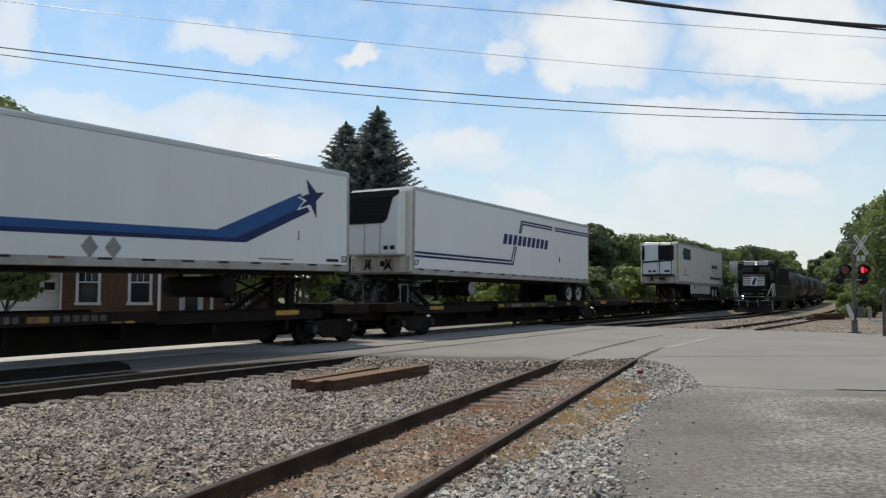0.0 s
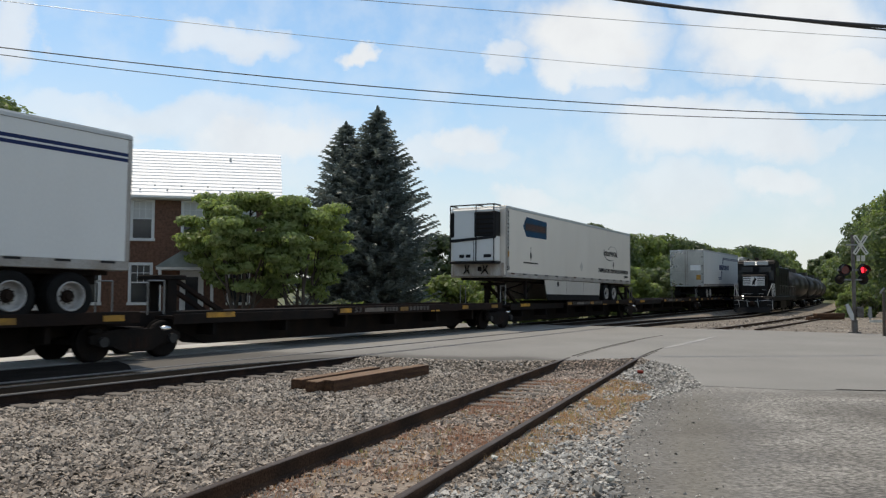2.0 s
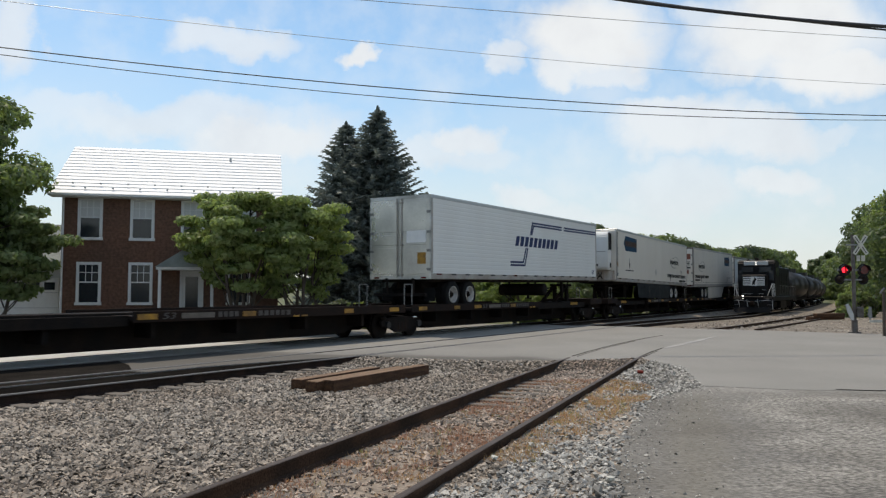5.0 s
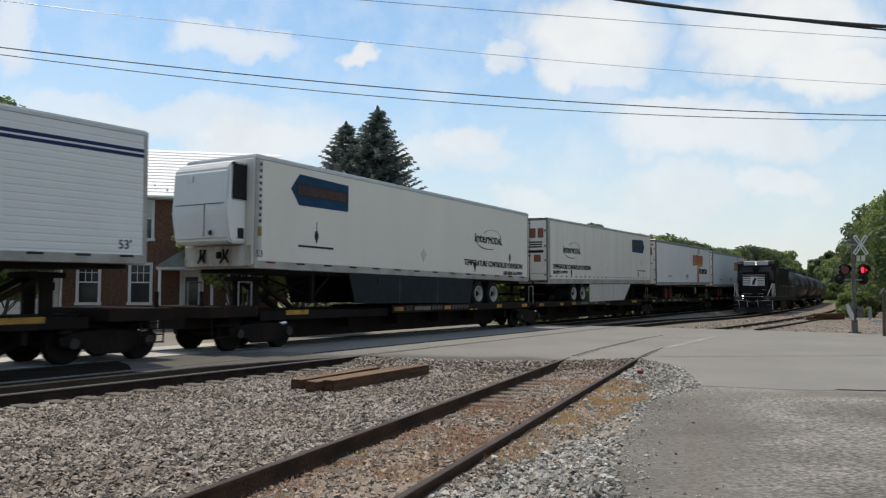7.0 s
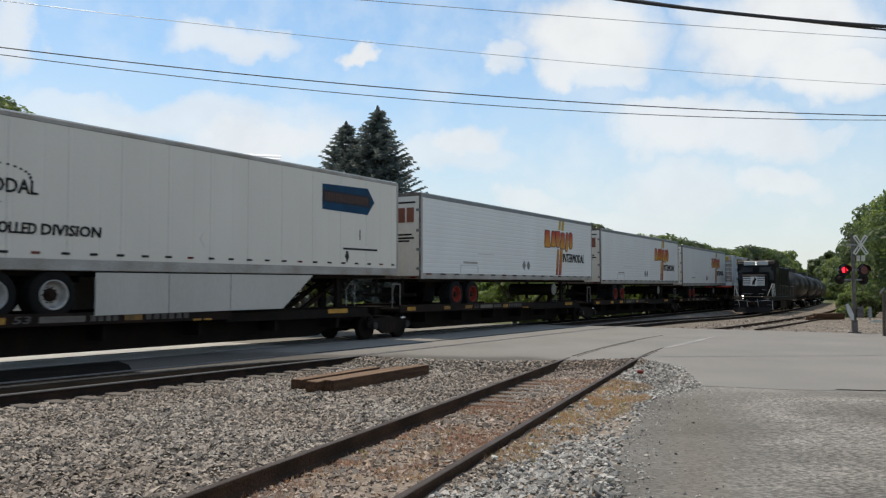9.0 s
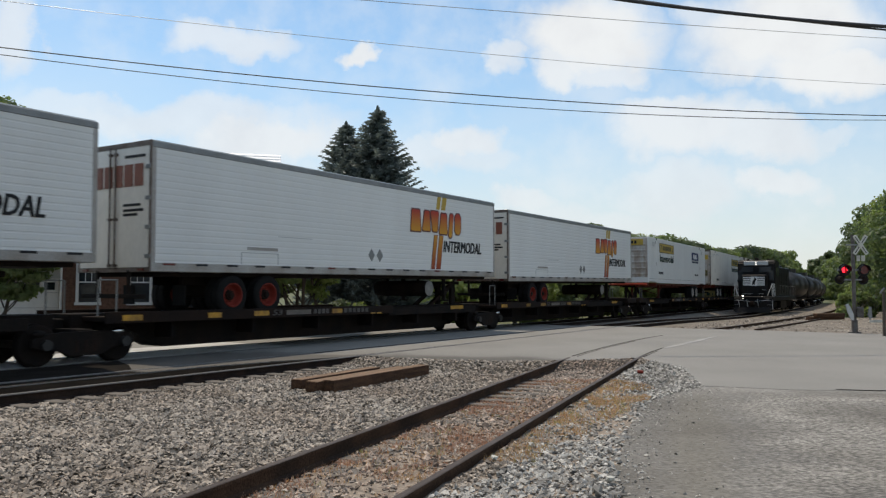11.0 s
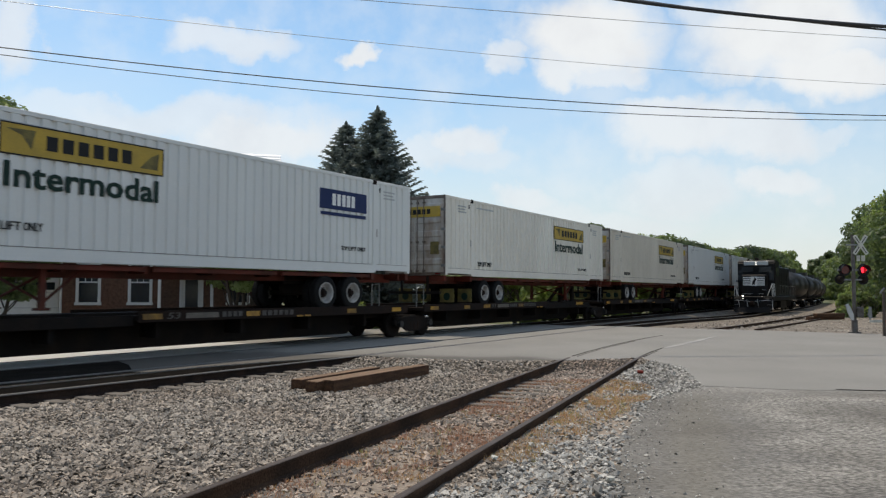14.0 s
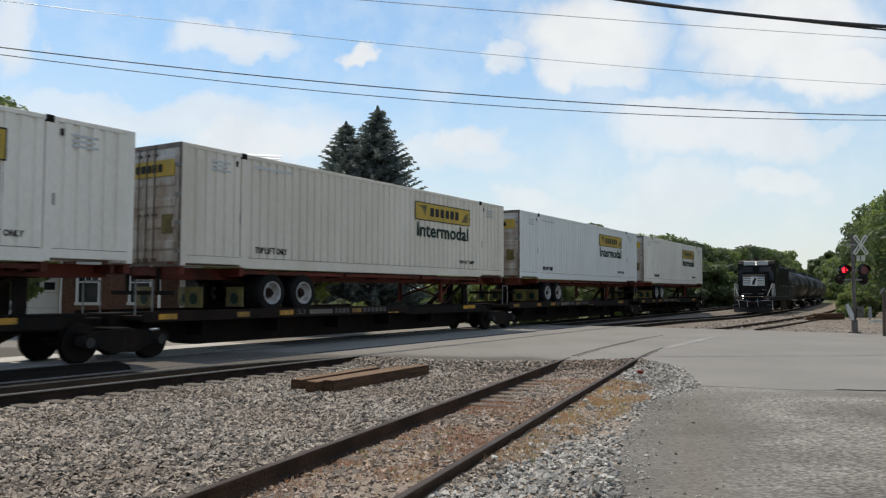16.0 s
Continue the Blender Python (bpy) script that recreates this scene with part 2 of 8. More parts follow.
M = {
    "white_paint": material("white_trailer_paint", (0.645, 0.602, 0.535), 0.42, 0, 0.03, 0.8, 0.03, 40, second=(0.585, 0.543, 0.478), spread=0.85, stretch=(1, 1, 0.3)),
    "white_box": material("cream_container_paint", (0.79, 0.755, 0.68), 0.5, 0, 0.06, 0.7, 0.03, 25, second=(0.62, 0.575, 0.50), spread=0.7, stretch=(1, 1, 0.3)),
    "roof_grey": material("trailer_roof_rail", (0.42, 0.43, 0.43), 0.4, 0.5, 0.1, 1.0, 0.03),
    "rail_dirty": material("stained_trailer_rail", (0.34, 0.33, 0.31), 0.5, 0.1, 0.15, 1.4, 0.06, 30, second=(0.21, 0.18, 0.15), spread=0.6),
    "frame_rusty": material("rust_stained_door_frame", (0.15, 0.12, 0.10), 0.6, 0.1, 0.3, 3.0, 0.1, 30, second=(0.08, 0.05, 0.035)),
    "skirt_pale": material("scuffed_pale_skirt", (0.47, 0.45, 0.41), 0.5, 0, 0.06, 1.0, 0.03, 40, second=(0.40, 0.375, 0.335), spread=0.8, stretch=(1, 1, 0.2)),
    "nose_rust": material("rust_streaked_white_paint", (0.50, 0.48, 0.44), 0.55, 0, 0.15, 2.2, 0.05, 30, second=(0.24, 0.17, 0.12), spread=0.6, stretch=(1.6, 1.6, 0.5)),
    "sign_letter": material("dull_copper_film", (0.085, 0.045, 0.034), 0.5, 0, 0.2, 4, 0.02, spec=0.1),
    "alu": material("dull_aluminium", (0.50, 0.51, 0.51), 0.38, 0.7, 0.12, 1.2, 0.05, second=(0.3, 0.3, 0.28)),
    "steel_brown": material("rusty_brown_steel", (0.013, 0.0095, 0.008), 0.85, 0.0, 0.35, 1.5, 0.15, second=(0.025, 0.0145, 0.0105), spec=0.12),
    "steel_black": material("grimy_black_steel", (0.009, 0.008, 0.0075), 0.8, 0.0, 0.35, 2.0, 0.15, second=(0.020, 0.014, 0.011), spec=0.1),
    "rubber": material("tyre_rubber", (0.011, 0.011, 0.011), 0.9, 0, 0.2, 4, 0.1, spec=0.15),
    "rim": material("pale_wheel_rim", (0.44, 0.43, 0.41), 0.5, 0.0, 0.2, 5, 0.05, second=(0.24, 0.225, 0.205)),
    "rim_red": material("red_wheel_rim", (0.20, 0.028, 0.018), 0.6, 0, 0.2, 4, 0.05, spec=0.15),
    "chassis_red": material("red_oxide_chassis", (0.12, 0.022, 0.013), 0.6, 0.0, 0.3, 1.4, 0.1, second=(0.045, 0.018, 0.012), spec=0.2),
    "yellow": material("yellow_reflector", (0.40, 0.20, 0.012), 0.5, 0, 0.3, 3, 0.05, second=(0.10, 0.05, 0.012), per_piece=0.45),
    "blue_dark": material("deep_blue_film", (0.008, 0.020, 0.085), 0.45, 0, 0.1, 3, 0.02, spec=0.2),
    "blue_mid": material("mid_blue_film", (0.013, 0.075, 0.22), 0.45, 0, 0.1, 3, 0.02, spec=0.2),
    "ink": material("black_lettering", (0.014, 0.014, 0.015), 0.55, 0, 0.15, 5, 0.02, spec=0.2),
    "gold": material("ochre_lettering", (0.47, 0.31, 0.045), 0.55, 0, 0.15, 2.5, 0.02, second=(0.36, 0.25, 0.05), spec=0.3),
    "green_ink": material("dark_green_lettering", (0.008, 0.028, 0.021), 0.55, 0, 0.15, 4, 0.02, spec=0.2),
    "black_grille": material("black_plastic_grille", (0.010, 0.010, 0.011), 0.65, 0, 0.2, 4, 0.1, spec=0.2),
    "loco_black": material("locomotive_black_paint", (0.006, 0.006, 0.007), 0.55, 0.0, 0.25, 1.2, 0.05, second=(0.014, 0.012, 0.010), spec=0.15),
    "tank_black": material("tank_car_black_paint", (0.030, 0.029, 0.028), 0.34, 0.0, 0.25, 0.8, 0.05, second=(0.05, 0.046, 0.041), spec=0.5),
    "white_plain": material("white_marking", (0.75, 0.75, 0.73), 0.5, 0, 0.06, 5, 0.02),
    "glass": glass("dark_glass"),
    "rail_side": material("rusty_rail_web", (0.018, 0.013, 0.011), 0.9, 0.0, 0.3, 3, 0.25, second=(0.038, 0.024, 0.018), spec=0.1),
    "rail_siding": material("rusty_brown_siding_rail", (0.034, 0.023, 0.017), 0.9, 0.0, 0.4, 2, 0.3, second=(0.075, 0.043, 0.027), spec=0.08),
    "rail_top": material("polished_rail_head", (0.15, 0.143, 0.137), 0.45, 0.1, 0.15, 2, 0.05, spec=0.3),
    "rail_top_dull": material("dull_rail_head", (0.085, 0.066, 0.055), 0.62, 0.1, 0.3, 2, 0.15, second=(0.05, 0.036, 0.028), spread=0.8, spec=0.2),
    "tie": material("weathered_tie_wood", (0.15, 0.13, 0.108), 0.9, 0, 0.3, 3, 0.4, 30, stretch=(4, 1, 4)),
    "timber": material("creosoted_timber", (0.105, 0.055, 0.030), 0.9, 0, 0.35, 2.5, 0.35, 40, second=(0.045, 0.026, 0.017), stretch=(6, 0.6, 6), spec=0.15),
    "timber_sunlit_top": material("weathered_timber_sunlit_top", (0.225, 0.135, 0.075), 0.88, 0, 0.4, 1.6, 0.5, 40, second=(0.07, 0.042, 0.025), stretch=(6, 0.6, 6), spread=0.7),
    "far_bed": material("sandy_grey_stone", (0.235, 0.205, 0.17), 0.95, 0, 0.5, 0.55, 0.9, 7, second=(0.135, 0.115, 0.092), spread=0.6, spec=0.1),
    "sign_blue": material("dark_teal_blue_film", (0.008, 0.034, 0.072), 0.55, 0, 0.15, 1.2, 0.02, second=(0.010, 0.055, 0.115), spec=0.1),
    "sign_deep": material("deep_navy_film", (0.012, 0.018, 0.030), 0.5, 0, 0.1, 3, 0.02, spec=0.2),
    # far darker than the loose stone: the shade in its gaps is painted in
    "ballast": material("stone_bed_gap_shade", (0.080, 0.070, 0.058), 0.95, 0, 0.45, 1.2, 0.9, 30, second=(0.050, 0.043, 0.036), spec=0.1),
    "stone": material("crushed_grey_stone", (0.300, 0.265, 0.222), 0.9, 0, 0.2, 0.5, 0.2, 60, second=(0.205, 0.160, 0.122), spread=0.7, per_piece=0.78),
    "stone_pale": material("pale_grey_stone", (0.37, 0.352, 0.318), 0.9, 0, 0.2, 0.5, 0.2, 60, second=(0.22, 0.205, 0.18), spread=0.7, per_piece=0.72),
    "stone_rust": material("rust_stained_stone", (0.325, 0.265, 0.215), 0.92, 0, 0.2, 0.5, 0.2, 60, second=(0.25, 0.175, 0.13), spread=0.7, per_piece=0.75),
    "asphalt": material("worn_pale_asphalt", (0.25, 0.238, 0.215), 0.9, 0, 0.14, 0.35, 0.35, 70, second=(0.195, 0.187, 0.17), spread=0.8, spec=0.2, margin=(0.1894, 0.9819, 17.946, 0.95, True, (1.73, 4.33))),
    # pale enough to read as sunlit ground while it lies in shade
    "concrete": material("pale_sunlit_strip", (0.52, 0.51, 0.48), 0.85, 0, 0.12, 1.2, 0.2, 40, second=(0.42, 0.41, 0.385), spec=0.2),
    "asphalt_old": material("rough_old_asphalt", (0.16, 0.15, 0.135), 0.95, 0, 0.6, 0.5, 0.9, 22, second=(0.27, 0.255, 0.225), spread=0.45, stretch=(1, 1.6, 1), spec=0.2, dusty=True),
    "asphalt_dark_shade": material("dark_asphalt_and_shade", (0.016, 0.0145, 0.013), 0.95, 0, 0.35, 1.5, 0.5, 50, second=(0.028, 0.025, 0.022), spec=0.0),
    "plank_black": material("near_black_plank", (0.008, 0.0075, 0.007), 0.95, 0, 0.4, 1.5, 0.6, 30, second=(0.016, 0.014, 0.012), spec=0.0),
    "dust": material("dusty_brown_grit", (0.175, 0.165, 0.147), 0.95, 0, 0.35, 1.4, 0.8, 40, second=(0.115, 0.105, 0.09), spec=0.2),
    "white_worn": material("worn_pale_streak", (0.34, 0.33, 0.31), 0.9, 0, 0.2, 2.0, 0.3, 40, second=(0.25, 0.24, 0.22), spec=0.2),
    "dirt": material("dusty_earth", (0.29, 0.235, 0.185), 0.95, 0, 0.35, 2.2, 0.6, 30, second=(0.19, 0.16, 0.13), spec=0.1),
    "grass_ground": material("rough_grass_ground", (0.075, 0.095, 0.03), 0.95, 0, 0.4, 0.4, 0.6, 12, second=(0.13, 0.12, 0.06)),
    "dry_weed": leaf_material("dry_straw_weeds", (0.56, 0.36, 0.185), (0.40, 0.25, 0.11)),
    "rust_weed": leaf_material("rust_red_dead_weeds", (0.45, 0.255, 0.165), (0.33, 0.17, 0.10)),
    "green_weed": leaf_material("yellow_green_weeds", (0.36, 0.33, 0.15), (0.28, 0.27, 0.09)),
    "brick": material("dark_red_brick", (0.150, 0.078, 0.052), 0.92, 0, 0.25, 0.45, 0.2, 9, second=(0.098, 0.060, 0.044), spec=0.2, courses=True),
    "white_roof": material("white_metal_roof", (0.80, 0.80, 0.79), 0.5, 0, 0.05, 1, 0.03),
    "white_trim": material("white_window_trim", (0.62, 0.63, 0.62), 0.55, 0, 0.08, 3, 0.05),
    "blind": material("pale_window_blind", (0.50, 0.51, 0.50), 0.7, 0, 0.08, 3, 0.05),
    "porch_roof": material("grey_green_shingle", (0.21, 0.24, 0.235), 0.85, 0, 0.2, 3, 0.3),
    "bark": material("grey_brown_bark", (0.085, 0.065, 0.05), 0.95, 0, 0.3, 3, 0.6, 25, stretch=(3, 3, 0.6)),
    "leaf": leaf_material("broad_green_leaves", (0.15, 0.19, 0.078), (0.26, 0.36, 0.10)),
    "leaf_wood": leaf_material("wood_edge_leaves", (0.105, 0.138, 0.060), (0.165, 0.235, 0.070)),
    "leaf_bush": leaf_material("fresh_bush_leaves", (0.165, 0.205, 0.070), (0.28, 0.38, 0.095)),
    "leaf_light": leaf_material("light_green_leaves", (0.225, 0.27, 0.105), (0.37, 0.49, 0.13)),
    "leaf_dark": leaf_material("deep_green_leaves", (0.062, 0.088, 0.045), (0.10, 0.148, 0.060)),
    "needle": leaf_material("blue_green_needles", (0.19, 0.225, 0.205), (0.14, 0.17, 0.15)),
    "wire": material("black_cable", (0.03, 0.03, 0.033), 0.6, 0, 0.1, 3, 0),
    "stencil": material("worn_stencil_paint", (0.115, 0.108, 0.10), 0.8, 0, 0.4, 4, 0.05, second=(0.05, 0.043, 0.038), spread=0.7, spec=0.1),
    "galv": material("galvanised_steel", (0.20, 0.205, 0.205), 0.45, 0.6, 0.15, 3, 0.08),
    "red_lit": glow("lit_red_lens", (1.0, 0.02, 0.04), 3.0),
    "red_dark": material("unlit_red_lens", (0.10, 0.006, 0.006), 0.2, 0, 0.1, 5, 0),
    "lamp_white": glow("lit_headlight", (1.0, 0.97, 0.9), 7.0),
    "white_cool": material("cool_white_container_paint", (0.655, 0.665, 0.645), 0.5, 0, 0.03, 0.8, 0.03, 40, second=(0.60, 0.602, 0.58), spread=0.8, stretch=(1, 1, 0.3)),
    "tan_box": material("dusty_tan_container_paint", (0.69, 0.635, 0.545), 0.55, 0, 0.06, 0.7, 0.03, 25, second=(0.53, 0.475, 0.39), spread=0.7, stretch=(1, 1, 0.3)),
    "copper": material("copper_lettering", (0.21, 0.062, 0.034), 0.5, 0, 0.15, 4, 0.02),
    "maroon": material("dark_maroon_edge", (0.10, 0.015, 0.012), 0.5, 0, 0.1, 4, 0.02),
    "brass": material("worn_yellow_plastic", (0.16, 0.125, 0.03), 0.65, 0, 0.3, 4, 0.05, second=(0.06, 0.05, 0.02)),
    "quilted": material("polished_steel_doors", (0.50, 0.50, 0.48), 0.30, 0.85, 0.06, 1.2, 0.06, 20, second=(0.36, 0.355, 0.34), spread=0.7),
    "skirt_dark": material("dark_grey_skirt", (0.013, 0.017, 0.020), 0.6, 0, 0.2, 2, 0.03, spec=0.12),
    "red_bright": material("bright_red_paint", (0.62, 0.07, 0.03), 0.45, 0, 0.12, 3, 0.03),
    "cap_shine": material("worn_bearing_cap", (0.035, 0.034, 0.033), 0.5, 0.3, 0.2, 8, 0.05, spec=0.3),
    "cap_glint": material("polished_glint_dome", (0.75, 0.74, 0.72), 0.22, 1.0, 0.1, 8, 0.02),
    "tank_cap": material("dull_grey_tank_end", (0.21, 0.205, 0.195), 0.6, 0.0, 0.2, 5, 0.05, second=(0.12, 0.115, 0.105)),
    "mast_grey": material("weathered_brown_grey_mast", (0.135, 0.125, 0.115), 0.7, 0.0, 0.25, 4, 0.08, second=(0.075, 0.06, 0.05), spec=0.2),
    "sunset_fade": faded("red_to_yellow_lettering", (0.55, 0.27, 0.02), (0.38, 0.035, 0.015), 3.5, 4.2),
    "sunset_bar": faded("orange_to_rust_bar", (0.28, 0.04, 0.01), (0.50, 0.22, 0.02), 2.3, 3.4),
    "lamp_dim": glow("dim_lamp", (1.0, 0.97, 0.9), 1.2),
    "white_board": material("white_sign_board", (0.50, 0.49, 0.43), 0.55, 0, 0.15, 3, 0.03, second=(0.36, 0.35, 0.30)),
}


# ---- mesh helpers ----
def box(bm, x0, x1, y0, y1, z0, z1, bevel=0.0, m=None):
    vs = [bm.verts.new((x, y, z)) for x in (x0, x1) for y in (y0, y1) for z in (z0, z1)]
    fs = [bm.faces.new([vs[i] for i in f]) for f in ((0, 1, 3, 2), (4, 6, 7, 5), (0, 4, 5, 1), (2, 3, 7, 6), (0, 2, 6, 4), (1, 5, 7, 3))]
    if bevel:
        es = {e for f in fs for e in f.edges}
        r = bmesh.ops.bevel(bm, geom=list(es), offset=bevel, segments=1, affect="EDGES")
        vs = list({v for v in r["verts"]} | {v for f in r["faces"] for v in f.verts})
    if m is not None:
        bmesh.ops.transform(bm, matrix=m, verts=vs)
    return vs


def tube(bm, a, b, r, seg=10, r2=None):
    a, b = Vector(a), Vector(b)
    q = (b - a).to_track_quat("Z", "Y").to_matrix()
    rings = []
    for c, rad in ((a, r), (b, r if r2 is None else r2)):
        rings.append([bm.verts.new(c + q @ Vector((rad * math.cos(k * math.tau / seg), rad * math.sin(k * math.tau / seg), 0))) for k in range(seg)])
    for k in range(seg):
        j = (k + 1) % seg
        bm.faces.new((rings[0][k], rings[0][j], rings[1][j], rings[1][k]))
    if r > 0:
        bm.faces.new(rings[0][::-1])
    if r2 is None or r2 > 0:
        bm.faces.new(rings[1])


def slab(bm, outline, z0, z1):
    """A flat body with the given outline in x and y."""
    lo = [bm.verts.new((x, y, z0)) for x, y in outline]
    hi = [bm.verts.new((x, y, z1)) for x, y in outline]
    n = len(outline)
    bm.faces.new(lo[::-1])
    bm.faces.new(hi)
    for k in range(n):
        j = (k + 1) % n
        bm.faces.new((lo[k], lo[j], hi[j], hi[k]))


def prism(bm, outline, x0, x1):
    """A body with an outline in y and z, from x0 to x1."""
    a = [bm.verts.new((x0, y, z)) for y, z in outline]
    b = [bm.verts.new((x1, y, z)) for y, z in outline]
    n = len(outline)
    bm.faces.new(a)
    bm.faces.new(b[::-1])
    for k in range(n):
        j = (k + 1) % n
        bm.faces.new((a[j], a[k], b[k], b[j]))


def mesh_of(name, bm, mat, smooth=False):
    bmesh.ops.recalc_face_normals(bm, faces=bm.faces)
    me = bpy.data.meshes.new(name)
    bm.to_mesh(me)
    bm.free()
    me.materials.append(M[mat])
    if smooth:
        me.polygons.foreach_set("use_smooth", [True] * len(me.polygons))
    return me


def part(name, bm, mat, parent=None, label="", smooth=False):
    ob = new(name, mesh_of(name, bm, mat, smooth))
    if parent:
        ob.parent = parent
    return tagged(ob, label)


def part_box(name, dims, mat, parent=None, label="", bevel=0.01):
    bm = bmesh.new()
    box(bm, *dims, bevel)
    return part(name, bm, mat, parent, label)


def empty(name, label, category, group="", kind=""):
    ob = new(name)
    ob.empty_display_size = 0.3
    return tagged(ob, label, category, group, kind)


def raw(name, verts, faces, mat, parent=None, smooth=False):
    me = bpy.data.meshes.new(name)
    me.from_pydata(verts, [], faces)
    me.materials.append(M[mat])
    if smooth:
        me.polygons.foreach_set("use_smooth", [True] * len(me.polygons))
    ob = new(name, me)
    if parent:
        ob.parent = parent
    return ob


def words(name, text, height, mat, parent, m, width=None, bold=0.0, shear=0.0, depth=0.004, label=""):
    """Raised lettering in the built-in font, a mesh for each word; m lays its lower left corner."""
    if " " in text and width:
        each = text.split()
        unit, x = width / (sum(len(w) for w in each) + 0.6 * (len(each) - 1)), 0.0
        for w in each:
            words(name, w, height, mat, parent, m @ Matrix.Translation((x, 0, 0)), len(w) * unit, bold, shear, depth, label)
            x += (len(w) + 0.6) * unit
        return None
    cu = bpy.data.curves.new(name, "FONT")
    cu.body, cu.size, cu.extrude, cu.shear, cu.resolution_u = text, 1.0, depth, shear, 2
    tmp = bpy.data.objects.new(name, cu)
    scene.collection.objects.link(tmp)
    me = bpy.data.meshes.new_from_object(tmp.evaluated_get(bpy.context.evaluated_depsgraph_get()))
    bpy.data.objects.remove(tmp)
    xs = [v.co.x for v in me.vertices]
    ys = [v.co.y for v in me.vertices]
    sy = height / max(1e-6, max(ys) - min(ys))
    sx = width / max(1e-6, max(xs) - min(xs)) if width else sy
    for v in me.vertices:
        v.co = ((v.co.x - min(xs)) * sx, (v.co.y - min(ys)) * sy, v.co.z)
    if bold:  # heavier strokes: the same letters laid over themselves, slightly shifted
        bm = bmesh.new()
        for k, (dx, dy) in enumerate(((-1, -0.7), (1, -0.7), (-1, 0.7), (1, 0.7), (0, 0))):
            old = len(bm.verts)
            bm.from_mesh(me)
            bm.verts.ensure_lookup_table()
            for v in bm.verts[old:]:
                v.co += Vector((dx * bold * height, dy * bold * height, 0.0006 * k))
        bm.to_mesh(me)
        bm.free()
    me.materials.clear()
    me.materials.append(M[mat])
    ob = new(name, me)
    ob.parent = parent
    ob.matrix_basis = m
    return tagged(ob, label)


# ---- the line of the tracks: a gentle bend ----
P0, HEAD, BEND = (-7.746, 15.306), radians(32.076), -0.00061
FAR_TRACK, NEAR_TRACK = -1.30, 2.30


def on_line(s, side):
    """Place and heading, s metres along the line and side metres to its right."""
    h = HEAD + BEND * s
    x = P0[0] + (math.cos(HEAD) - math.cos(h)) / BEND
    y = P0[1] + (math.sin(h) - math.sin(HEAD)) / BEND
    return x + side * math.cos(h), y - side * math.sin(h), h


def on_track(s, side, z=0.0):
    x, y, h = on_line(s, side)
    return pose(x, y, z, 0, 0, -math.degrees(h))


SPUR = []


def lay_spur():
    x, y, h = -7.5, -10.25, radians(21.4)
    s = 0.0
    while s < 190:
        SPUR.append((x, y, h))
        if y < 17:
            h = radians(21.4)
        elif y < 31.5:
            h += radians(14.6) / 16.5 * 0.5
        elif y < 66:
            h -= radians(6.2) / 42 * 0.5
        else:
            h += BEND * 0.5
        x, y, s = x + 0.5 * math.sin(h), y + 0.5 * math.cos(h), s + 0.5


lay_spur()


def spur_point(i, side):
    x, y, h = SPUR[i]
    return x + side * math.cos(h), y - side * math.sin(h)


def travelled(t):
    return 14.023 * (t - 8) + 0.0357 * (t - 8) ** 2


MOVERS = []  # thing, place along the line at 8 s


# ---- ground, road and tracks ----
GRADE = -0.20  # the stone bed beside the rails


def along(s, side):
    x, y, _ = on_line(s, side)
    return x, y


ROAD_EDGE = [along(-3.5, -30), along(-2.6, -4), along(-2.5, -0.1), along(-2.3, 1.46), along(0.75, 1.50), along(0.85, 1.99), along(2.2, 2.03), along(3.8, 2.36), along(6.1, 3.12), along(6.0, 3.7), along(6.2, 5.0), along(6.6, 6.4), along(7.6, 7.6), along(9.2, 8.8), (4.95, 16.3)]
ROAD_EDGE += [(4.6, 14.6), (4.3, 13.1), (5.6, 12.6), (12, 12.4), (30, 11.0), (30, 20.0)]
ROAD_EDGE += [along(24.6, 9.5), along(24.8, 3.0), along(23.5, -4), along(22.0, -30)]
APRON = [(4.3, 13.06), (3.08, 11.5), (2.2, 9.3), (1.70, 7.6), (1.34, 5.9), (0.85, 3.0), (0.3, -4), (0.2, -40), (60, -40), (60, 9.0), (30, 11.2), (12, 12.7), (5.6, 12.9)]
TRACKS = []


def spur_offset(x, y):
    """Sideways distance from the siding's centre line, ahead of the road."""
    h = radians(21.4)
    return (x + 7.5) * math.cos(h) - (y + 10.25) * math.sin(h)


SHOULDER = [along(6.0, 3.4), along(6.2, 5.0), along(6.6, 6.4), along(7.6, 7.6), along(9.2, 8.8), (4.95, 16.3), (4.6, 14.6), (4.25, 13.1), (3.08, 11.5), (2.2, 9.3), (1.70, 7.6), (1.34, 5.9), (0.85, 3.0), (0.3, -4)]


def edge_distance(x, y):
    best = 99.0
    for (xa, ya), (xb, yb) in zip(SHOULDER, SHOULDER[1:]):
        dx, dy = xb - xa, yb - ya
        f = min(1.0, max(0.0, ((x - xa) * dx + (y - ya) * dy) / (dx * dx + dy * dy)))
        best = min(best, math.hypot(x - xa - f * dx, y - ya - f * dy))
    return best


def bed_height(x, y):
    """The stone bed rises to the asphalt along its edge."""
    f = min(1.0, edge_distance(x, y) / 1.15)
    z = -0.03 + (GRADE + 0.03) * f * f * (3 - 2 * f)
    off = spur_offset(x, y)
    if -0.72 < off <= 0.74:  # silted up between the siding's rails and beside them
        z = max(z, -0.190 + 0.04 * (off + 0.72))
    elif 0.74 < off < 4.0:
        z = max(z, -0.105)
    return z


SEAM_B = ([(6.3, 12.63), (6.7, 12.52), (7.1, 12.45), (7.6, 12.5), (9.5, 12.4)], 0.05)


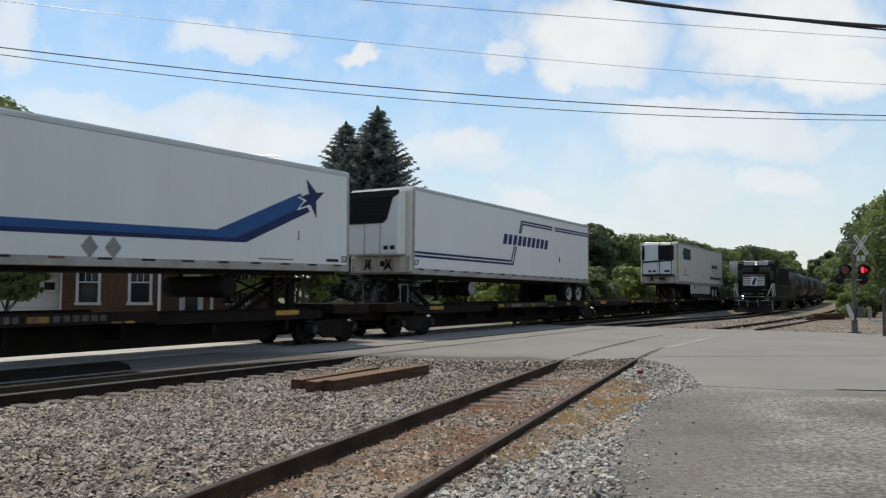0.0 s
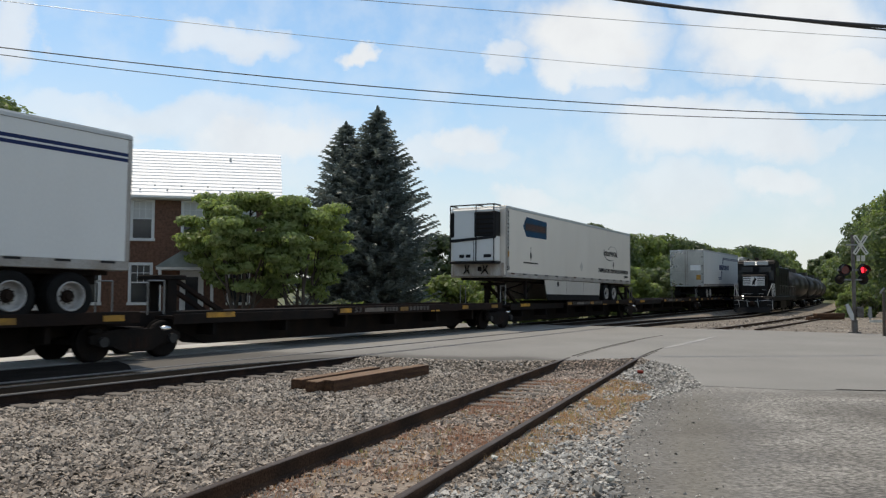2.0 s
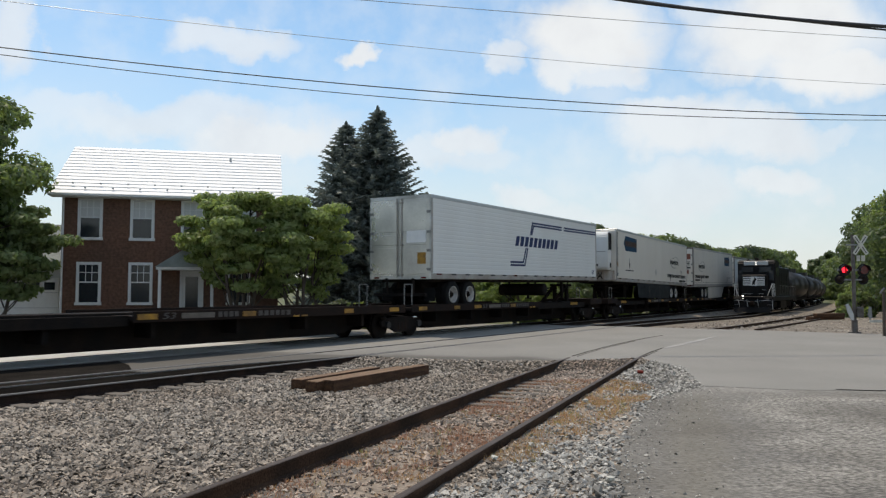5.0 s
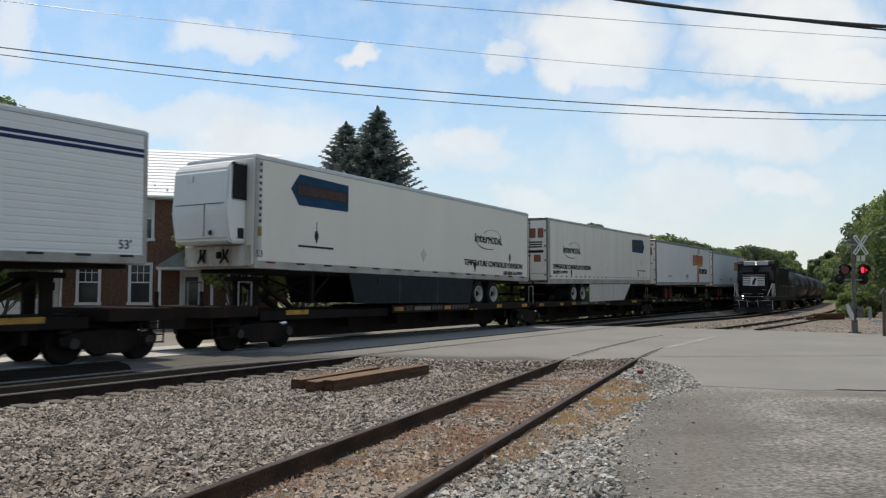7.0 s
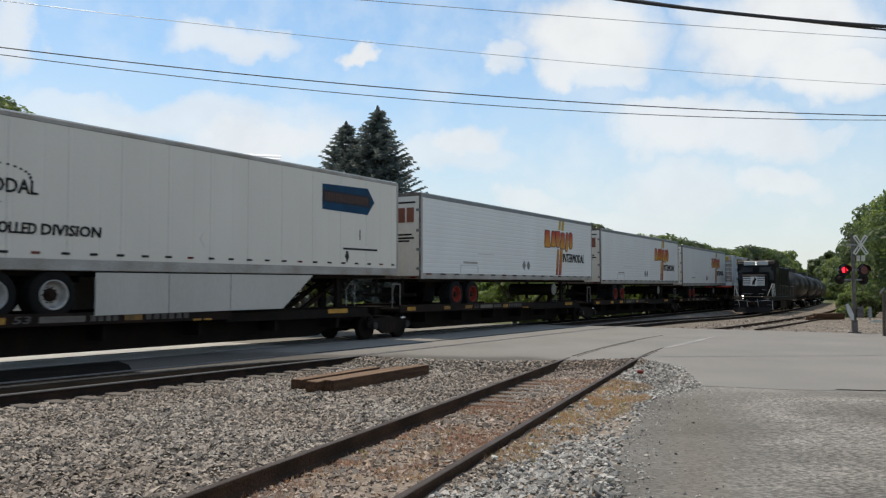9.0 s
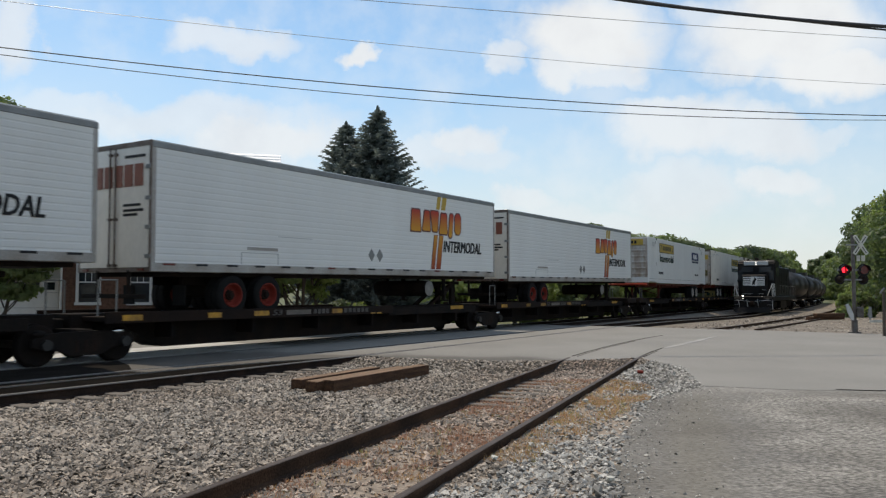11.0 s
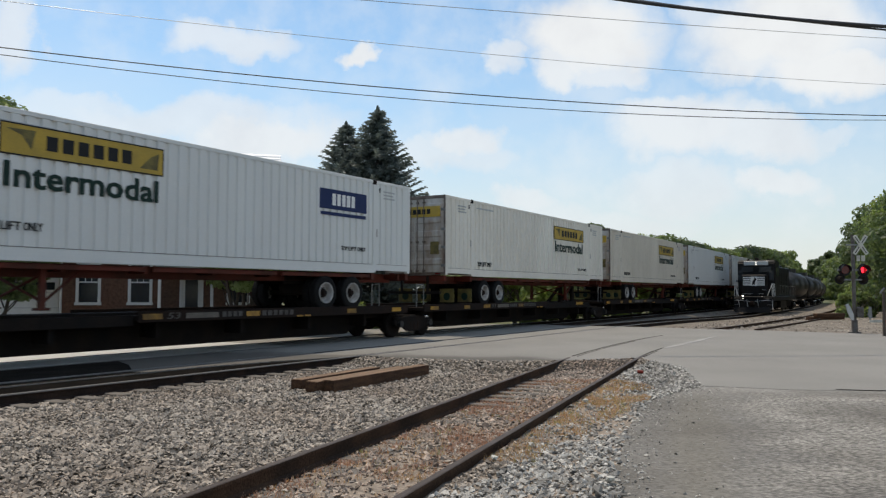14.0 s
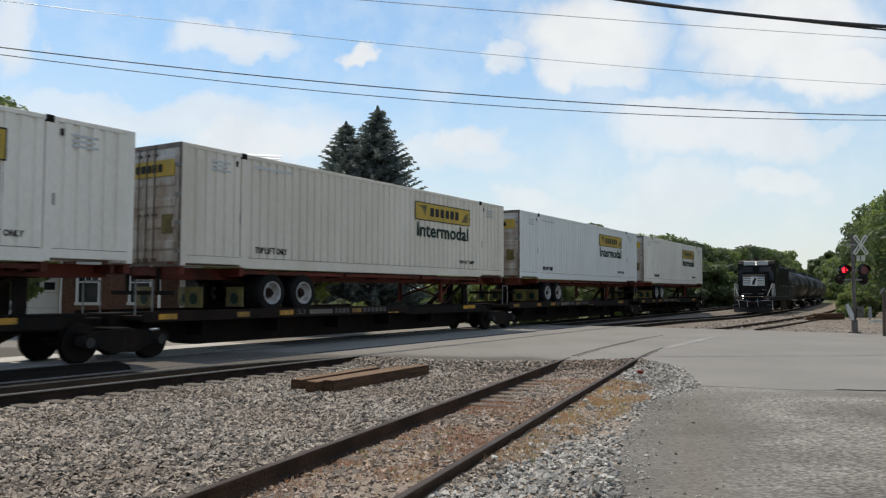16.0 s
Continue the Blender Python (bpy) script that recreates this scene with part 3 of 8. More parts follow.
def strip(parent, name, one, two, mat, z=-0.009):
    """A thin flush band between two lines."""
    vs = [(x, y, z) for x, y in one] + [(x, y, z) for x, y in two]
    n = len(one)
    fs = [(k, k + 1, n + k + 1, n + k) for k in range(n - 1)]
    ob = raw(name, vs, fs, mat, parent)
    sol = ob.modifiers.new("depth", "SOLIDIFY")
    sol.thickness, sol.offset = 0.006, 0.0
    return ob


def build_ground():
    bm = bmesh.new()
    r = 2500
    vs = [bm.verts.new((x, y, -0.62)) for x, y in ((-r, -r), (r, -r), (r, r), (-r, r))]
    bm.faces.new(vs)
    tagged(part("ground", bm, "grass_ground"), "rough grassy ground with bare earth, out to the horizon", "ground", kind="structure")
    # crushed stone round the tracks, its colour darkened as shade between loose stones
    bm = bmesh.new()
    slab(bm, [along(-45, -8), along(-45, 26), along(9.5, 10.5), along(9.0, 3.6), along(-45, 3.4)][1:4] + [along(9.0, -4.2), along(-45, -4.2)], -0.72, GRADE)
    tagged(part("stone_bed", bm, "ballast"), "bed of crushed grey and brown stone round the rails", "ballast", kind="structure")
    bm = bmesh.new()
    sides, stops = (-4.8, -3.6, 0.4, 1.2, 5.6, 9.4, 15.0, 18.0), list(range(24, 421, 6))
    rows_ = []
    for s in stops:
        z = -0.175 + near_drop(s)
        rows_.append([bm.verts.new((*along(s, a), b)) for a, b in zip(sides, (-0.8, -0.175, -0.175, z, z, -0.085, -0.10, -0.8))])
    for p, q in zip(rows_, rows_[1:]):
        for k in range(len(sides) - 1):
            bm.faces.new((p[k], p[k + 1], q[k + 1], q[k]))
    tagged(part("stone_bed", bm, "far_bed"), "long bed of stone and earth along the bending tracks", "ballast", kind="structure")
    # stone banked up against the asphalt
    nx, ny, step = 62, 112, 0.2
    vs, fs = [], []
    for j in range(ny + 1):
        for i in range(nx + 1):
            x, y = -6.4 + i * step, -2.4 + j * step
            vs.append((x, y, bed_height(x, y) + 0.004))
    for j in range(ny):
        for i in range(nx):
            x, y = -6.4 + (i + 0.5) * step, -2.4 + (j + 0.5) * step
            if (edge_distance(x, y) < 1.4 and spur_offset(x, y) > -9) or -0.9 < spur_offset(x, y) < 4.0:
                q = j * (nx + 1) + i
                fs.append((q, q + 1, q + nx + 2, q + nx + 1))
    mids = [(sum(vs[i][0] for i in f) / 4, sum(vs[i][1] for i in f) / 4) for f in fs]
    soil = [f for f, (x, y) in zip(fs, mids) if -0.75 < spur_offset(x, y) < 2.0 - 0.16 * max(0.0, y - 9) and y < 16]
    rest = [f for f, (x, y) in zip(fs, mids) if not (-0.75 < spur_offset(x, y) < 2.0 - 0.16 * max(0.0, y - 9) and y < 16)]
    grit = [f for f in rest if edge_distance(sum(vs[i][0] for i in f) / 4, sum(vs[i][1] for i in f) / 4) < 0.75 and spur_offset(*vs[f[0]][:2]) > 1.0]
    rest = [f for f in rest if f not in set(grit)]
    tagged(raw("stone_shoulder", vs, grit, "dust"), "fine dusty grit along the apron's edge", "ballast", kind="structure")
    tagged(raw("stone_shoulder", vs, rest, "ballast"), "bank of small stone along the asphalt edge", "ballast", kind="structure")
    tagged(raw("siding_soil", vs, soil, "dirt"), "dusty brown soil silted up between the siding rails", "soil", kind="structure")
    # road across the tracks, flush with the rails, in one sheet with its approach
    bm = bmesh.new()
    edge = ROAD_EDGE
    slab(bm, edge, -0.72, -0.012)
    tagged(part("road", bm, "asphalt"), "pale worn asphalt road crossing the tracks", "road", kind="structure")
    road = bpy.data.objects["road"]
    # added pale slabs: the sunlit strip below the train, put into colour
    for a0, a1 in ((-1.96, -0.66), (-3.3, -2.14)):
        for k in range(5):
            bm = bmesh.new()
            s0 = -4.6 + 2.44 * k
            slab(bm, [along(s0, a0), along(s0 + 2.42, a0), along(s0 + 2.42, a1), along(s0, a1)], -0.2, -0.005)
            part("sunlit_strip", bm, "concrete", road, "pale strip standing in for sunlit ground")
    # flush bands, no open flangeways: the grooves' shade is in their dark colour
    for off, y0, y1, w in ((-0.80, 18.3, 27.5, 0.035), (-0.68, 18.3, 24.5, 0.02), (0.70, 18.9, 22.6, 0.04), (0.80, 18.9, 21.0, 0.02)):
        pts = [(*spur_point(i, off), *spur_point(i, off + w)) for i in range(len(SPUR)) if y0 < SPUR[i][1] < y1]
        strip(road, "groove_shade", [(a, b) for a, b, _, _ in pts], [(c, d) for _, _, c, d in pts], "asphalt_dark_shade")
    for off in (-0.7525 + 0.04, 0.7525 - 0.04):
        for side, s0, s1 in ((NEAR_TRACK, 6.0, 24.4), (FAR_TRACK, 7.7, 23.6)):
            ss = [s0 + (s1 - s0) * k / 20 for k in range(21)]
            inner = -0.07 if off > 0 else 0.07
            strip(road, "groove_shade", [along(q, side + off) for q in ss], [along(q, side + off + inner) for q in ss], "asphalt_dark_shade")
    # seams and cracks
    for pts, w in (SEAM_B,):
        strip(road, "seam", pts, [(x, y + w) for x, y in pts], "asphalt_dark_shade")
    strip(road, "pale_streak", [(5.95, 21.6), (7.6, 24.4), (9.3, 27.2)], [(6.15, 21.6), (7.85, 24.4), (9.45, 27.2)], "white_worn")
    # rough apron on which the camera stands
    bm = bmesh.new()
    lot = APRON
    slab(bm, lot, -0.72, -0.018)
    tagged(part("pavement", bm, "asphalt_old"), "rough patched old asphalt apron beside the crossing", "pavement", kind="structure")
    # black plank along the near rail, dark paving along the other, stone between them
    bed = bpy.data.objects["stone_bed"]
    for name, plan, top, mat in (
            ("crossing_plank", [(-14, 2.06), (2.0, 2.06), (3.7, 2.36), (6.0, 3.0), (-14, 3.0)], -0.030, "plank_black"),
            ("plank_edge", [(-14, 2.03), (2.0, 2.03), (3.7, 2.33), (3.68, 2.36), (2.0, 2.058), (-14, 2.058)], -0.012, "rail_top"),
            # dark patch of paving; its near-black tone also carries the train's shade
            ("dark_paving", [(-14, 1.60), (0.78, 1.60), (0.70, 1.97), (-14, 1.97)], -0.020, "asphalt_dark_shade"),
            ("dark_paving", [(-14, -0.42), (1.95, -0.42), (1.55, 0.5), (0.9, 1.5), (-14, 1.5)], -0.007, "asphalt_dark_shade")):
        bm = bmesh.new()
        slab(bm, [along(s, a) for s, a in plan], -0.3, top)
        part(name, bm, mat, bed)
    # street beyond the tracks
    bm = bmesh.new()
    slab(bm, [along(-60, -4.6), along(-1.0, -4.6), along(-1.0, -9.5), along(-60, -9.5)], -0.72, -0.10)
    tagged(part("pavement", bm, "asphalt"), "pale street running along the far side of the tracks", "pavement", kind="structure")


def near_side(s):
    """The near track draws away a little past the crossing."""
    f = min(1.0, max(0.0, (s - 26) / 36))
    return NEAR_TRACK + 0.6 * f * f * (3 - 2 * f)


def near_drop(s):
    """Past the crossing the near track falls a little."""
    f = min(1.0, max(0.0, (s - 26) / 34))
    return -0.27 * f * f * (3 - 2 * f) - 0.002 * max(0.0, s - 60)


def rail_mesh(points, name, top, parent, drops=None):
    """A flat-bottomed rail along the points, its head in its own strip."""
    profile = [(-0.070, -0.172), (0.070, -0.172), (0.070, -0.155), (0.010, -0.135), (0.010, -0.045), (0.037, -0.036), (0.037, -0.020), (0.037, -0.006), (0.030, 0.0),
               (-0.030, 0.0), (-0.037, -0.006), (-0.037, -0.036), (-0.010, -0.045), (-0.010, -0.135), (-0.070, -0.155)]
    vs, fs = [], []
    n = len(profile)
    for k, (x, y, h) in enumerate(points):
        c, s, dz = math.cos(h), math.sin(h), drops[k] if drops else 0.0
        vs += [(x + a * c, y - a * s, b + dz) for a, b in profile]
    for k in range(len(points) - 1):
        for j in range(n):
            i = (j + 1) % n
            fs.append((k * n + j, k * n + i, (k + 1) * n + i, (k + 1) * n + j))
    fs += [tuple(range(n)), tuple(range((len(points) - 1) * n, len(points) * n))[::-1]]
    ob = raw(name, vs, fs, "rail_siding" if top == "rail_top_dull" else "rail_side", parent)
    ob.data.materials.append(M[top])
    for p in ob.data.polygons:
        if len(p.vertices) == 4 and all(v % n in ((6, 7, 8, 9, 10) if top == "rail_top" else (7, 8, 9, 10)) for v in p.vertices):
            p.material_index = 1
    return ob


def build_tracks():
    for side, kind in ((FAR_TRACK, "far"), (NEAR_TRACK, "near")):
        tr = empty("railway_track", "main line track with polished rails on wooden ties", "railway track", "main line tracks", "structure")
        TRACKS.append(tr)
        for off in (-0.7525, 0.7525):
            rail_mesh([on_line(s, (side if kind == "far" else near_side(s)) + off) for s in range(-50, 421, 3)], "rail", "rail_top", tr, None if kind == "far" else [near_drop(s) for s in range(-50, 421, 3)])
    tr = empty("railway_track", "rusty siding track among weeds and stone", "railway track", kind="structure")
    TRACKS.append(tr)
    for off in (-0.7525, 0.7525):
        pts = [(*spur_point(i, off), SPUR[i][2]) for i in range(0, len(SPUR))]
        cut = 18.6 if off < 0 else 19.3
        rail_mesh([p for p in pts if p[1] < cut], "rail", "rail_top_dull", tr)
        rail_mesh([p for p in pts if p[1] > 32.4], "rail", "rail_top_dull", tr)


build_ground()
build_tracks()


# ---- the train ----
HALF_W, HALF_L = 1.30, 8.075  # half of a 53-foot box
PITCH = 0.55  # degrees by which a trailer's nose rides higher than its tail


def wheel_disc(bm, x, y, z, r, w, seg=22):
    """A wheel with a rounded tread."""
    for a, b, ra, rb in ((-w / 2, -w / 2 + 0.03, r - 0.035, r), (-w / 2 + 0.03, w / 2 - 0.03, r, r), (w / 2 - 0.03, w / 2, r, r - 0.035)):
        tube(bm, (x + a, y, z), (x + b, y, z), ra, seg, rb)


def on_side(y, z, off=0.006):
    """Lays lettering on the side of a box: along it and upright."""
    return Matrix(((0, 0, 1, HALF_W + off), (1, 0, 0, y), (0, 1, 0, z), (0, 0, 0, 1)))


def side_plate(name, outline, mat, parent, thick=0.005, label=""):
    bm = bmesh.new()
    prism(bm, outline, HALF_W - 0.004, HALF_W + thick)
    return part(name, bm, mat, parent, label)


def end_plate(name, x0, x1, z0, z1, mat, parent, thick=0.012, label=""):
    return part_box(name, (x0, x1, -HALF_L - 0.03 - thick, -HALF_L - 0.02, z0, z1), mat, parent, label, 0.0)


def letter_blocks(name, y0, y1, z0, z1, n, mat, parent, slant=0.0, thick=0.006, rise=0.0):
    """A brand name stood in for by one plain block a letter."""
    bm = bmesh.new()
    step = (y1 - y0) / n
    for k in range(n):
        a, b, dz = y0 + k * step, y0 + k * step + step * 0.70, rise * k
        s = slant * (z1 - z0)
        prism(bm, [(a, z0 + dz), (b, z0 + dz), (b + s, z1 + dz), (a + s, z1 + dz)], HALF_W - 0.004, HALF_W + thick)
    return part(name, bm, mat, parent)


def bar_rows(name, y0, y1, z0, z1, n, mat, parent, thick=0.004):
    bm = bmesh.new()
    h = (z1 - z0) / (2 * n - 1)
    for k in range(n):
        box(bm, HALF_W - 0.004, HALF_W + thick, y0, y1 - 0.13 * (y1 - y0) * (k % 2), z0 + 2 * k * h, z0 + (2 * k + 1) * h)
    return part(name, bm, mat, parent)


def side_sheet(kind, z0, z1):
    """One side wall of a box in plan: plain, with fine lengthwise ribs, with upright posts, or with deep upright folds."""
    vs, fs = [], []

    def run(points, lengthwise):
        for k in range(len(points) - 1):
            (a, xa), (b, xb) = points[k], points[k + 1]
            i = len(vs)
            if lengthwise:
                vs.extend([(xa, -HALF_L, a), (xa, HALF_L, a), (xb, HALF_L, b), (xb, -HALF_L, b)])
            else:
                vs.extend([(xa, a, z0), (xb, b, z0), (xb, b, z1), (xa, a, z1)])
            fs.append((i, i + 1, i + 2, i + 3))

    w = HALF_W
    if kind == "ribs":
        pts, z = [(z0, w)], z0
        while z + 0.15 < z1:
            pts += [(z + 0.02, w), (z + 0.032, w - 0.005), (z + 0.056, w - 0.005), (z + 0.068, w)]
            z += 0.15
        run(pts + [(z1, w)], True)
    elif kind == "posts":
        pts, y = [(-HALF_L, w)], -HALF_L + 0.5
        while y < HALF_L - 0.3:
            pts += [(y, w), (y + 0.005, w - 0.003), (y + 0.022, w - 0.003), (y + 0.027, w)]
            y += 0.61
        run(pts + [(HALF_L, w)], False)
    else:
        pts, y = [(-HALF_L, w)], -HALF_L + 0.3
        while y < HALF_L - 0.5:
            pts += [(y, w), (y + 0.03, w - 0.042), (y + 0.115, w - 0.042), (y + 0.145, w)]
            y += 0.30
        run(pts + [(HALF_L, w)], False)
    return vs, fs


def lathe(bm, centre, sx, profile, seg=22):
    """A body turned about the line across the track; profile holds outward distance and radius."""
    cx, cy, cz = centre
    rings = []
    for d, q in profile:
        if q > 0:
            rings.append([bm.verts.new((cx + sx * d, cy + q * math.cos(k * math.tau / seg), cz + q * math.sin(k * math.tau / seg))) for k in range(seg)])
        else:
            rings.append([bm.verts.new((cx + sx * d, cy, cz))])
    for ra, rb in zip(rings, rings[1:]):
        for k in range(seg):
            j = (k + 1) % seg
            if len(rb) > 1:
                bm.faces.new((ra[k], ra[j], rb[j], rb[k]))
            else:
                bm.faces.new((ra[k], ra[j], rb[0]))


TYRE = [(-0.25, 0.27), (-0.25, 0.45), (-0.22, 0.49), (-0.03, 0.49), (-0.02, 0.44), (0.02, 0.44), (0.03, 0.49), (0.21, 0.49), (0.245, 0.455), (0.255, 0.39), (0.245, 0.305), (0.20, 0.285)]
RIM = [(0.19, 0.298), (0.262, 0.302), (0.27, 0.285), (0.235, 0.268), (0.13, 0.255), (0.085, 0.235), (0.075, 0.17), (0.10, 0.13), (0.10, 0.0)]


def wheels(tr, y, rim, z=0.98, r=0.49, gap=0.61):
    """Tandem axles with dual tyres on deep dished rims."""
    for dy in (-gap, gap):
        for x in (-1.0, 1.0):
            sx = 1 if x > 0 else -1
            at = (x, y + dy, z + r)
            bm = bmesh.new()
            lathe(bm, at, sx, TYRE)
            wh = part("wheel", bm, "rubber", tr)
            bm = bmesh.new()
            lathe(bm, at, sx, RIM)
            part("rim", bm, rim, wh, smooth=True)
            bm = bmesh.new()
            lathe(bm, at, sx, [(0.095, 0.135), (0.15, 0.125), (0.16, 0.085), (0.22, 0.075), (0.225, 0.0)], 16)
            part("hub", bm, "steel_brown", wh)
            bm = bmesh.new()
            for k in range(10):
                a = k * math.tau / 10
                c, s = 0.155 * math.cos(a), 0.155 * math.sin(a)
                tube(bm, (x + sx * 0.08, y + dy + c, z + r + s), (x + sx * 0.115, y + dy + c, z + r + s), 0.014, 6)
            part("wheel_nuts", bm, "steel_black", wh)
    bm = bmesh.new()
    for x in (-0.55, 0.45):
        box(bm, x, x + 0.1, y - 1.6, y + 1.6, 1.72, 2.0, 0.01)
    for dy in (-gap, gap):
        tube(bm, (-0.9, y + dy, z + r), (0.9, y + dy, z + r), 0.07, 8)
        box(bm, -0.5, 0.5, y + dy - 0.08, y + dy + 0.08, z + r, 1.95)
    part("bogie", bm, "steel_black", tr)


def mud_flaps(tr, y, mat, label=""):
    for x in (-1.2, 0.62):
        part_box("mud_flap", (x + 0.08, x + 0.52, y, y + 0.02, 1.25, 1.72), mat, tr, label, 0.002)


def landing_gear(tr, y, mat="steel_black"):
    for x in (-0.95, 0.83):
        bm = bmesh.new()
        box(bm, x, x + 0.12, y - 0.06, y + 0.06, 1.15, 2.06, 0.01)
        box(bm, x - 0.06, x + 0.18, y - 0.13, y + 0.13, 1.12, 1.17, 0.01)
        part("landing_leg", bm, mat, tr)
    bm = bmesh.new()
    tube(bm, (-0.9, y, 1.3), (0.9, y, 1.85), 0.03, 6)
    tube(bm, (0.9, y, 1.3), (-0.9, y, 1.85), 0.03, 6)
    tube(bm, (0.88, y, 1.25), (0.88, y + 0.9, 2.0), 0.03, 6)
    part("cross_brace", bm, mat, tr)


def fuel_tank(tr, y, cap="tank_cap", z=1.585, r=0.27):
    bm = bmesh.new()
    tube(bm, (-1.10, y, z), (1.10, y, z), r, 22)
    tk = part("fuel_tank", bm, "steel_black", tr, smooth=False)
    bm = bmesh.new()
    lathe(bm, (1.10, y, z), 1, [(0.0, r * 0.97), (0.025, r * 0.9), (0.04, r * 0.6), (0.045, 0.0)])
    part("tank_end", bm, cap, tk, "dull grey domed end cap", smooth=True)
    bm = bmesh.new()
    for x in (-0.7, 0.62):
        tube(bm, (x, y, z), (x + 0.05, y, z), r + 0.012, 22)
        box(bm, x, x + 0.05, y - 0.05, y + 0.05, z + r, 2.06)
    part("tank_strap", bm, "steel_black", tk)


def swing_doors(tr, z0, z1, skin, rod, quilted=False, hinges=True):
    """A pair of rear doors with lock rods on the end that faces down the line."""
    y = -HALF_L - 0.03
    for x0, x1 in ((-1.24, -0.012), (0.012, 1.24)):
        bm = bmesh.new()
        if quilted:
            zz = [z0 + 0.12, z0 + 1.15, z0 + 1.62, z1 - 0.14]
            box(bm, x0, x1, y, y + 0.035, z0 + 0.1, z1 - 0.12, 0.004)
            for a, b in zip(zz, zz[1:]):
                box(bm, x0 + 0.1, x1 - 0.1, y - 0.014, y + 0.01, a + 0.05, b - 0.05, 0.012)
        else:
            box(bm, x0, x1, y, y + 0.035, z0 + 0.1, z1 - 0.12, 0.006)
        door = part("door", bm, skin, tr)
        side = -1 if x0 < -0.5 else 1
        rods = (side * 0.14, side * 0.42) if rod else (side * 0.10,)
        for x in rods:
            bm = bmesh.new()
            tube(bm, (x, y - 0.04, z0 + 0.06), (x, y - 0.04, z1 - 0.08), 0.019, 8)
            for z in (z0 + 0.15, z0 + 1.2, z1 - 0.25):
                box(bm, x - 0.05, x + 0.05, y - 0.06, y, z - 0.03, z + 0.03)
            part("lock_rod", bm, "rail_dirty" if quilted else "frame_rusty", door)
        if hinges:
            for z in (z0 + 0.3, z0 + 0.95, z0 + 1.6, z0 + 2.3):
                part_box("hinge", (side * 1.22 - 0.08, side * 1.22 + 0.08, y - 0.03, y, z, z + 0.09), "galv", door, "", 0.004)
    bm = bmesh.new()
    for x0, x1, za, zb in ((-1.3, -1.24, z0, z1), (1.24, 1.3, z0, z1), (-1.24, 1.24, z1 - 0.12, z1), (-1.24, 1.24, z0, z0 + 0.1)):
        box(bm, x0, x1, y - 0.006, y + 0.03, za, zb)
    part("door_frame", bm, "alu" if quilted else "frame_rusty", tr)
    part_box("bumper_bar", (-1.1, 1.1, y - 0.05, y + 0.06, 1.42, 1.52), "steel_black", tr, "", 0.01)
    for x in (-0.6, 0.52):
        part_box("bumper_post", (x, x + 0.08, y - 0.02, y + 0.05, 1.5, 2.06), "steel_black", tr, "", 0.005)
    for x in (-1.1, 0.9):
        part_box("tail_lamp", (x, x + 0.2, y - 0.035, y, z0 + 0.02, z0 + 0.08), "red_dark", tr, "", 0.004)


def box_trailer(label, sheet, skin="white_paint", top="roof_grey", z0=2.02, z1=4.96, rail="rail_dirty", dashes=15, wide_rail=0.20, top_h=0.12, dash_up=0.0):
    """The body of a dry or cooled trailer; the slots of its lower rail hold dark reflectors."""
    tr = empty("semi_trailer", label, "semi trailer", "trailers on the train")
    w, h = HALF_W, HALF_L
    core = 0.03 if sheet else 0.0
    bm = bmesh.new()
    box(bm, -w, w - core, -h, h, z0 + wide_rail, z1 - top_h, 0.008 if not sheet else 0)
    body = part("body", bm, skin, tr)
    if sheet:
        vs, fs = side_sheet(sheet, z0 + wide_rail, z1 - top_h)
        raw("side_sheet", vs, fs, skin, body)
    part_box("bottom_rail", (-w - 0.01, w + 0.01, -h - 0.005, h + 0.005, z0, z0 + wide_rail), rail, tr, "", 0.012)
    part_box("top_rail", (-w - 0.012, w + 0.012, -h - 0.008, h + 0.008, z1 - top_h, z1 - 0.02), top, tr, "", 0.012)
    part_box("roof", (-w + 0.03, w - 0.03, -h + 0.03, h - 0.03, z1 - 0.02, z1 + 0.01), "alu", tr, "", 0.004)
    for y in (-h, h - 0.10):
        part_box("corner_post", (w - 0.10, w + 0.008, y - 0.006, y + 0.106, z0 + wide_rail, z1 - top_h), rail, tr, "", 0.01)
    step = 2 * h / dashes
    for k in range(dashes):
        y = -h + (k + 0.5) * step
        part_box("reflector", (w + 0.009, w + 0.014, y - (0.09 if dash_up else 0.17), y + (0.09 if dash_up else 0.17), z0 + wide_rail + dash_up - 0.055, z0 + wide_rail + dash_up - 0.005), "ink" if k % 6 else "red_dark", tr, "", 0.0)
    part_box("cross_beam", (-1.0, 1.0, -h + 0.3, h - 0.3, z0 - 0.10, z0), "steel_black", tr, "", 0.0)
    return tr


